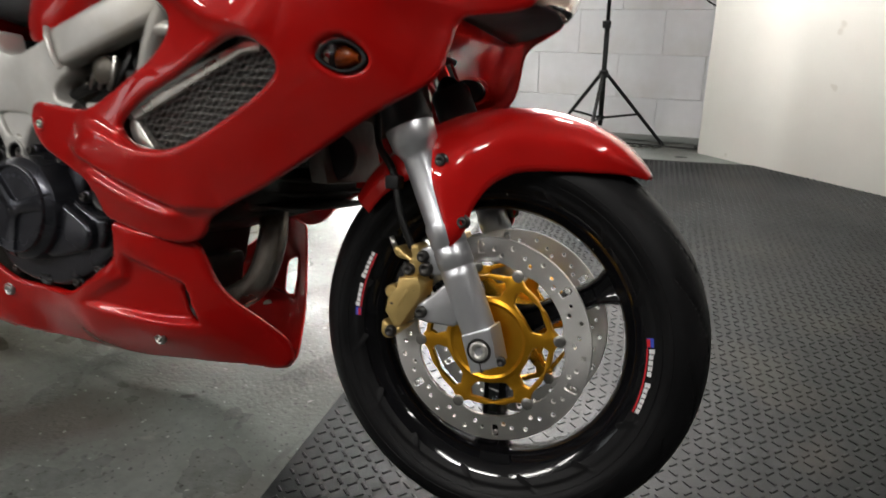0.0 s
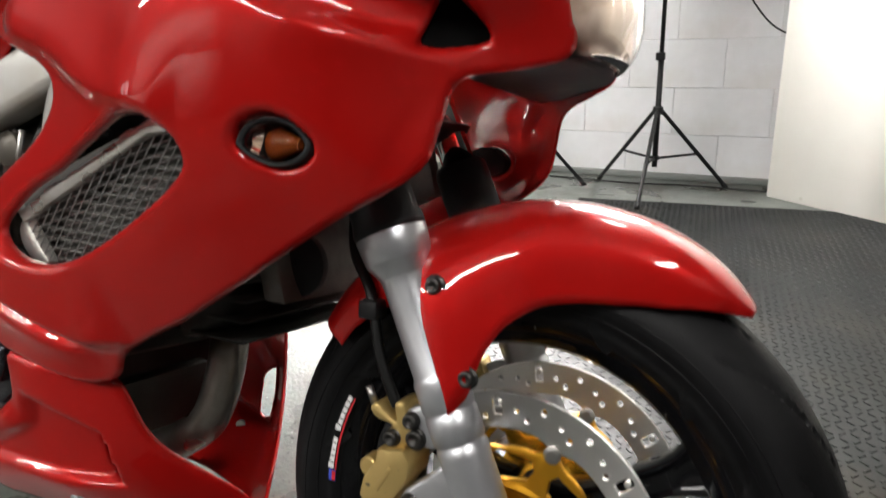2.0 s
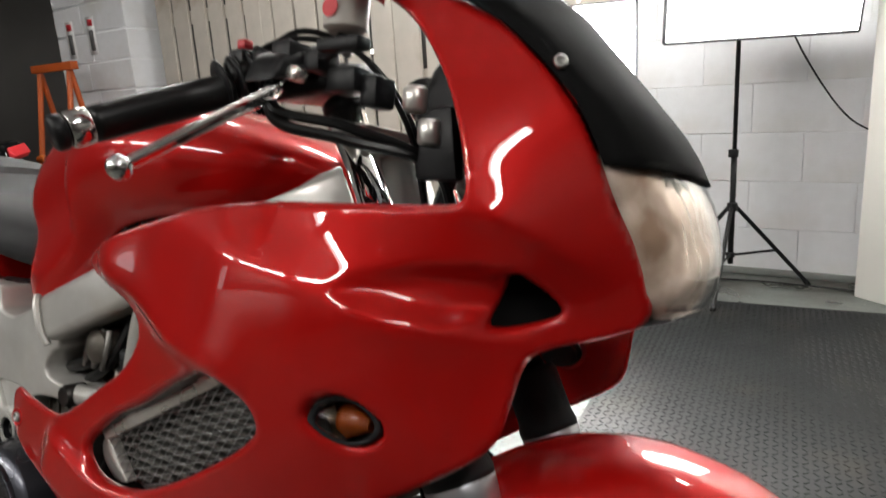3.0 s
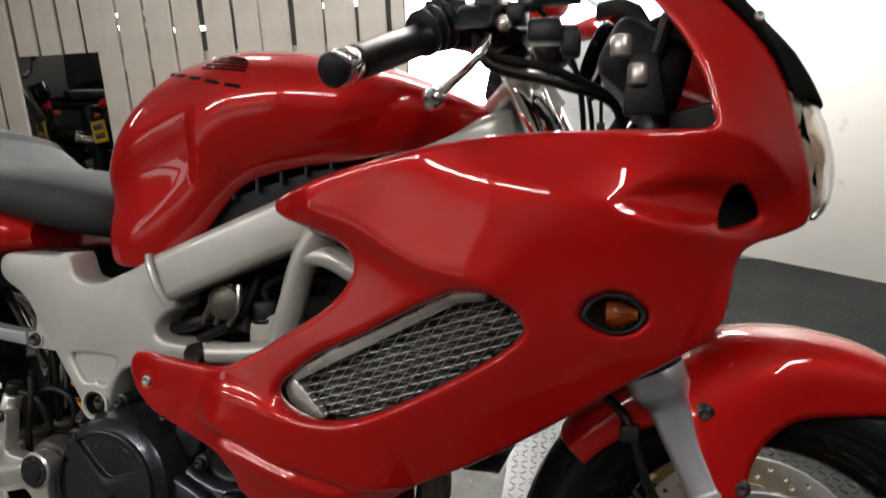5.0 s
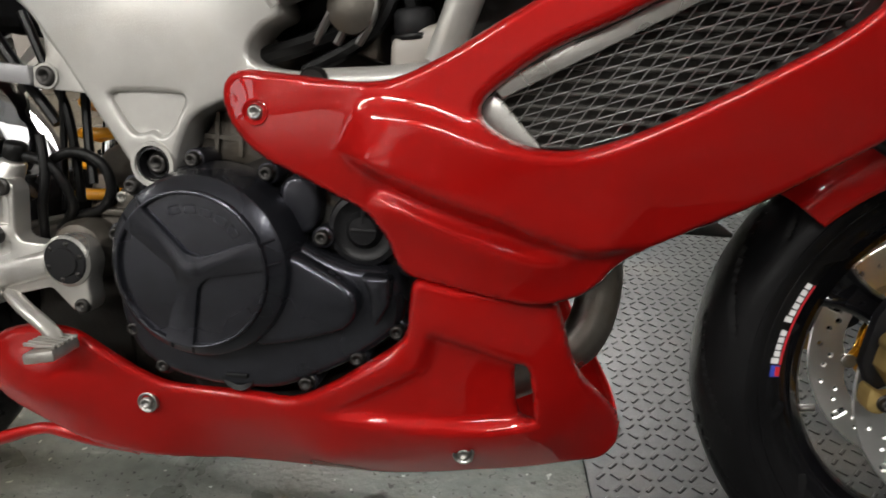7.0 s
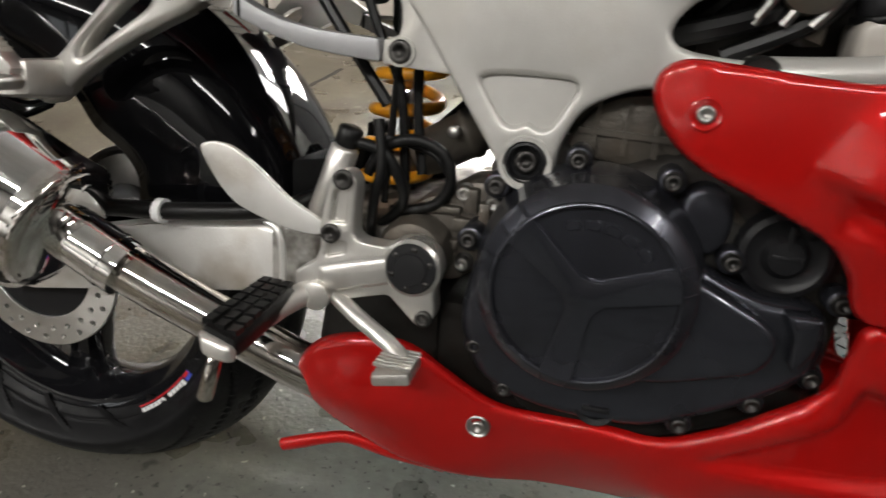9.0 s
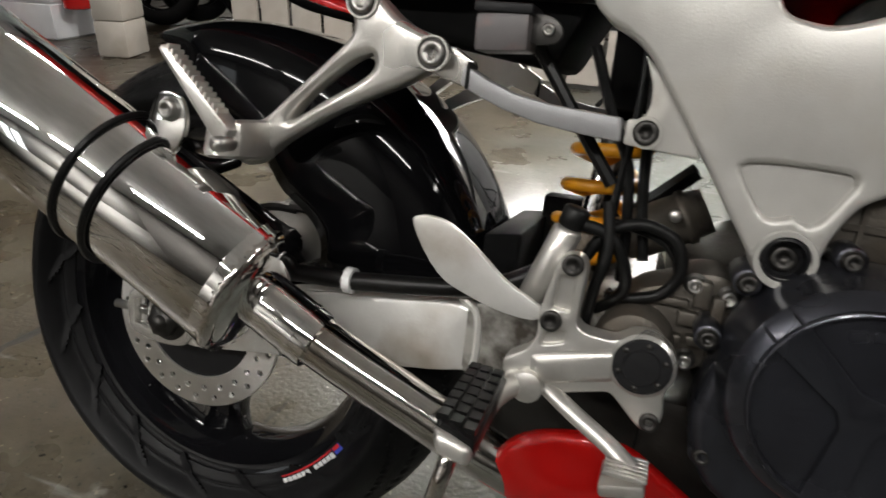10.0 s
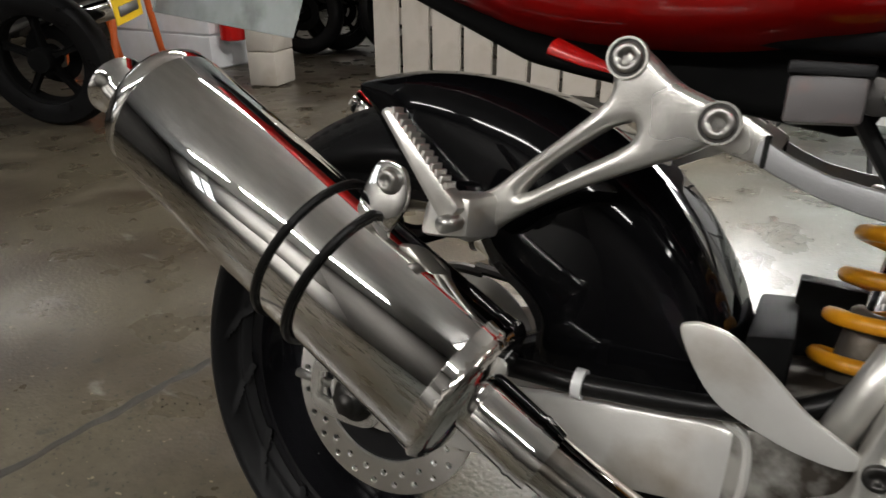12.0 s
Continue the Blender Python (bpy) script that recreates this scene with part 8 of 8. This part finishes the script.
for bx, bz, w, h, y in ((0.512, 0.444, 0.03, 0.007, -0.136), (0.536, 0.455, 0.012, 0.022, -0.14), (0.549, 0.44, 0.01, 0.03, -0.142), (0.528, 0.432, 0.016, 0.012, -0.137), (0.54, 0.415, 0.022, 0.008, -0.139), (0.553, 0.4, 0.012, 0.014, -0.14), (0.521, 0.412, 0.01, 0.01, -0.136)):
    part("cast_rib", box(bx - w / 2, bx + w / 2, y, -0.12, bz - h / 2, bz + h / 2, bevel=0.002), ENGINE_ALU, gb)
for bx, bz in ((0.529, 0.461), (0.556, 0.455), (0.532, 0.396), (0.56, 0.384)):
    bolt("case_bolt", (bx, -0.128, bz), 0.0065, gb, 0.012, material=BOLT_STEEL, washer=0.009)
part("looped_hose", tube([(0.44, -0.14, 0.47), (0.455, -0.14, 0.494), (0.482, -0.14, 0.504), (0.508, -0.138, 0.494), (0.516, -0.136, 0.47), (0.505, -0.134, 0.449), (0.484, -0.132, 0.44), (0.46, -0.13, 0.436)], 0.0052, seg=10), HOSE, gb)
part("drain_hose", tube([(0.452, -0.15, 0.52), (0.458, -0.155, 0.48), (0.452, -0.155, 0.45), (0.448, -0.15, 0.41)], 0.0048, seg=10), HOSE, gb)
part("frame_flange", plate(rounded([(0.462, 0.634), (0.4705, 0.612), (0.4715, 0.598), (0.468, 0.5868), (0.456, 0.5858), (0.4555, 0.5665), (0.476, 0.5645), (0.514, 0.562), (0.49, 0.61)], 0.003), -0.157, -0.146, bevel=0.0015), FRAME_SILVER, BIKE)
part("shock_mount", hull([(x, y, z) for x in (0.428, 0.47) for y in (-0.06, 0.06) for z in (0.59, 0.7)], bevel=0.008), MATT_BLACK, BIKE)
tray2 = part("shock_tray", hull([(0.335, y, z) for y in (-0.08, 0.09) for z in (0.4, 0.462)] + [(0.37, y, z) for y in (-0.07, 0.09) for z in (0.39, 0.466)], bevel=0.004), MATT_BLACK, BIKE, "black plastic guard in front of the rear wheel")
part("tray_wall", hull([(x, y, z) for x in (0.365, 0.47) for y in (0.055, 0.09) for z in (0.39, 0.489)], bevel=0.003), MATT_BLACK, tray2)
part("tray_flap", hull([(0.458, -0.05, 0.49), (0.458, 0.05, 0.49), (0.515, -0.05, 0.545), (0.515, 0.05, 0.545), (0.463, -0.05, 0.484), (0.463, 0.05, 0.484), (0.522, -0.05, 0.539), (0.522, 0.05, 0.539)]), MATT_BLACK, tray2)

# shock absorber with its yellow spring
S0, S1 = Vector((0.415, 0.0, 0.385)), Vector((0.442, 0.0, 0.6))
dd = (S1 - S0).normalized()
ux = dd.orthogonal().normalized()
uy = dd.cross(ux)
shock = part("shock_absorber", rod(S0 - dd * 0.05, S1 + dd * 0.04, 0.014, seg=20), CHROME, BIKE, "rear shock absorber")
part("spring", tube([S0 + dd * (0.19 * t / 60) + (ux * math.cos(2 * math.pi * 5.2 * t / 60) + uy * math.sin(2 * math.pi * 5.2 * t / 60)) * 0.0345 for t in range(61)], 0.0068, seg=10, n=3), YELLOW, shock, "yellow coil spring")
part("spring_seat", rod(S1 - dd * 0.03, S1 - dd * 0.018, 0.042, seg=28, bevel=0.002), ALU, shock)
part("damper_body", rod(S0 + dd * 0.0, S0 + dd * 0.1, 0.022, seg=24, bevel=0.003), ENGINE_ALU, shock)
resv = part("brake_reservoir", hull([(0.331, -0.17, 0.625), (0.374, -0.17, 0.628), (0.33, -0.17, 0.654), (0.373, -0.17, 0.657), (0.331, -0.135, 0.625), (0.374, -0.135, 0.628), (0.33, -0.135, 0.654), (0.373, -0.135, 0.657)], bevel=0.003), mat("milky_plastic", (0.12, 0.11, 0.11), 0.4, coat=0.0, vary=0.06, stain=(0.17, 0.11, 0.1), stain_scale=40), BIKE, "clear plastic brake fluid reservoir")
part("lid", box(0.3285, 0.3755, -0.172, -0.133, 0.655, 0.663, bevel=0.002), BLACK_PLASTIC, resv)
tb = part("reservoir_tab", plate(curve_pts([(0.372, 0.636), (0.392, 0.636), (0.398, 0.645), (0.39, 0.655), (0.372, 0.656)], 3), -0.158, -0.155, bevel=0.001), DARK_BOLT, resv)
bolt("tab_bolt", (0.387, -0.158, 0.646), 0.005, tb, 0.004)
part("side_stand", tube([(0.56, 0.16, 0.3), (0.52, 0.22, 0.18), (0.48, 0.29, 0.075)], 0.012, seg=12), BLACK_SATIN, BIKE, "black side stand")
part("stand_foot", box(0.45, 0.51, 0.27, 0.31, 0.064, 0.076, bevel=0.003), BLACK_SATIN, BIKE)

# ---- handlebars ----
for sy in (-1, 1):
    hb = part("handlebar", rod((1.056, sy * 0.165, 0.963), (1.015, sy * 0.315, 0.897), 0.0112, seg=16), BLACK_SATIN, BIKE, "clip-on handlebar")
    part("clip_clamp", hull([(1.1, sy * 0.07, 0.95), (1.15, sy * 0.07, 0.965), (1.1, sy * 0.14, 0.95), (1.15, sy * 0.14, 0.965), (1.09, sy * 0.07, 0.99), (1.14, sy * 0.07, 1.0), (1.09, sy * 0.14, 0.99), (1.05, sy * 0.17, 0.965), (1.06, sy * 0.165, 0.945)], bevel=0.006), BLACK_SATIN, hb)
    part("grip", rod((1.05, sy * 0.19, 0.952), (1.018, sy * 0.308, 0.9), 0.0165, seg=24, steps=[(0, 0.02), (0.04, 0.02), (0.05, 0.0165), (0.4, 0.0172), (0.95, 0.0165), (1, 0.016)]), HOSE, hb, "black rubber grip")
    part("bar_end", rod((1.018, sy * 0.308, 0.9), (1.0125, sy * 0.3265, 0.8923), 0.0165, seg=24, bevel=0.002), CHROME, hb, "polished bar end weight")
    part("bar_end_cap", rod((1.0125, sy * 0.3265, 0.8923), (1.009, sy * 0.338, 0.8875), 0.016, seg=24, bevel=0.003), BLACK_SATIN, hb, "black bar end cap")
    sg = part("switch_housing", hull([(1.075, sy * 0.15, 0.96), (1.05, sy * 0.19, 0.935), (1.035, sy * 0.19, 0.965), (1.065, sy * 0.15, 0.99), (1.085, sy * 0.16, 0.985), (1.07, sy * 0.2, 0.965), (1.05, sy * 0.2, 0.985), (1.07, sy * 0.165, 1.0)], bevel=0.006, seg=3), HOSE, hb, "black switch cluster")
    part("switch", box(1.05, 1.062, min(sy * 0.17, sy * 0.182), max(sy * 0.17, sy * 0.182), 0.995, 1.004, bevel=0.002), RED_INK if sy < 0 else FIXTURE, sg)
    lv = part("hand_lever", tube([(1.1, sy * 0.165, 0.965), (1.118, sy * 0.2, 0.942), (1.12, sy * 0.26, 0.908), (1.106, sy * 0.33, 0.863)], 0.007, seg=12, radii=[0.011, 0.009, 0.0075, 0.007], flat=0.75), CHROME, hb, "polished hand lever with a ball end")
    part("ball_end", lathe([(0.0, -0.0105), (0.0055, -0.009), (0.0095, -0.004), (0.0105, 0), (0.0095, 0.004), (0.0055, 0.009), (0, 0.0105)], (1.106, sy * 0.334, 0.861), 20), CHROME, lv)
    part("master_cylinder", hull([(1.08, sy * 0.12, 0.985), (1.13, sy * 0.12, 0.985), (1.08, sy * 0.2, 0.955), (1.125, sy * 0.2, 0.955), (1.085, sy * 0.12, 1.01), (1.13, sy * 0.12, 1.01), (1.085, sy * 0.19, 0.985), (1.125, sy * 0.19, 0.98)], bevel=0.005), BLACK_SATIN, hb)
    if sy < 0:
        rz = part("fluid_reservoir", lathe([(0.0, 0.0), (0.015, 0.0), (0.02, 0.004), (0.0215, 0.035), (0.0215, 0.036), (0.0, 0.036)], (1.188, -0.175, 0.998), 28, axis="Z"), FLUID, hb, "clear brake fluid reservoir with red fluid mark")
        part("lid", lathe([(0.0225, 0.036), (0.0245, 0.038), (0.0245, 0.05), (0.021, 0.054), (0, 0.054)], (1.188, -0.175, 0.998), 28, axis="Z"), BLACK_PLASTIC, rz)
        part("label_patch", sector(Vector((1.188, 0, 1.016)), 0.0, 0.009, 0, 360, -0.197), RED_INK, rz)
        part("reservoir_bracket", tube([(1.188, -0.175, 0.998), (1.165, -0.168, 0.985), (1.12, -0.16, 0.985)], 0.006, seg=8), BLACK_SATIN, rz)
        part("reservoir_clamp", box(1.162, 1.212, -0.186, -0.165, 0.982, 0.994, bevel=0.003), BLACK_SATIN, rz)
        for k in range(2):
            part("brake_hose", tube([(1.1, -0.17 - 0.01 * k, 0.965), (1.12, -0.19, 0.93 - 0.01 * k), (1.19, -0.16, 0.915 - 0.012 * k), (1.25, -0.1, 0.88), (1.25, -0.06, 0.78)], 0.0055, seg=8), HOSE, hb)
# instruments and dark cockpit
dash = part("instrument_pod", hull([(1.22, -0.12, 0.93), (1.22, 0.12, 0.93), (1.3, -0.1, 0.86), (1.3, 0.1, 0.86), (1.25, -0.12, 0.99), (1.25, 0.12, 0.99), (1.33, -0.1, 0.95), (1.33, 0.1, 0.95)], bevel=0.015, seg=3), BLACK_PLASTIC, BIKE, "black instrument pod")
for sy in (-1, 1):
    part("gauge", rod((1.225, sy * 0.05, 0.955), (1.213, sy * 0.05, 0.96), 0.04, seg=32, bevel=0.003), BLACK_GLOSS, dash)
    part("cockpit_panel", hull([(1.15, sy * 0.2, 0.838), (1.33, sy * 0.2, 0.845), (1.16, sy * 0.12, 0.83), (1.33, sy * 0.12, 0.83), (1.18, sy * 0.19, 0.80), (1.32, sy * 0.18, 0.80)], bevel=0.006), BLACK_PLASTIC, dash)
    part("stay", tube([(1.2, sy * 0.05, 0.8), (1.27, sy * 0.1, 0.9), (1.3, sy * 0.12, 0.98)], 0.008, seg=8), BLACK_SATIN, dash)

# throttle cables, clamp bolts and switch ribs round the right-hand bar
for sy in (-1, 1):
    for k in range(2):
        part("control_cable", tube([(1.075, sy * (0.17 + 0.008 * k), 0.99), (1.11, sy * (0.15 + 0.01 * k), 1.015 - 0.01 * k), (1.16, sy * 0.12, 0.995), (1.2, sy * (0.09 - 0.01 * k), 0.93), (1.21, sy * 0.06, 0.84)], 0.0032, seg=8), HOSE, dash)
    for k in range(4):
        a, b = Vector((1.066, sy * 0.158, 0.974)), Vector((1.048, sy * 0.196, 0.956))
        p = a.lerp(b, k / 3)
        u = (b - a).normalized()
        part("switch_rib", rod(p - u * 0.002, p + u * 0.002, 0.0285 - 0.0015 * k, seg=24, bevel=0.001), BLACK_SATIN, dash)
    for x, y, z in ((1.125, 0.1, 1.001), (1.1, 0.13, 0.992), (1.105, 0.165, 0.99)):
        bolt("clamp_bolt", (x, sy * y, z), 0.0055, dash, 0.005, out=(-0.2, 0, 1), material=BOLT_STEEL)
    part("stem_nut", rod(on_fork(0.722, sy * 0.103), on_fork(0.735, sy * 0.103), 0.013, seg=6, bevel=0.001), BOLT_STEEL, dash)
part("ignition_barrel", rod((1.165, 0.0, 0.955), (1.15, 0.0, 0.99), 0.02, seg=24, bevel=0.002), BLACK_SATIN, dash)
part("cowl_bracket", hull([(1.255, -0.15, 0.87), (1.3, -0.15, 0.87), (1.26, -0.15, 0.93), (1.29, -0.15, 0.935), (1.255, -0.135, 0.87), (1.3, -0.135, 0.87), (1.26, -0.135, 0.93), (1.29, -0.135, 0.935)], bevel=0.004), BLACK_SATIN, dash)
# small black blocks, clips and a fitting between the switches and the fork top
for x, z, w, h, y in ((1.057, 0.976, 0.022, 0.034, -0.178), (1.083, 0.978, 0.018, 0.028, -0.172), (1.112, 0.984, 0.026, 0.03, -0.17), (1.143, 0.98, 0.02, 0.022, -0.16), (1.172, 0.962, 0.036, 0.024, -0.15), (1.198, 0.952, 0.02, 0.03, -0.14)):
    part("switch_block", box(x - w / 2, x + w / 2, y - 0.012, y + 0.02, z - h / 2, z + h / 2, bevel=0.004), BLACK_SATIN, dash)
part("banjo_bolt", rod((1.132, -0.185, 0.965), (1.132, -0.17, 0.965), 0.008, seg=6, bevel=0.001), ALU, dash)
for x, z in ((1.252, 0.93), (1.27, 0.9)):
    part("relay_can", rod((x, -0.15, z), (x, -0.15, z + 0.022), 0.011, seg=18, bevel=0.002), ALU, dash)
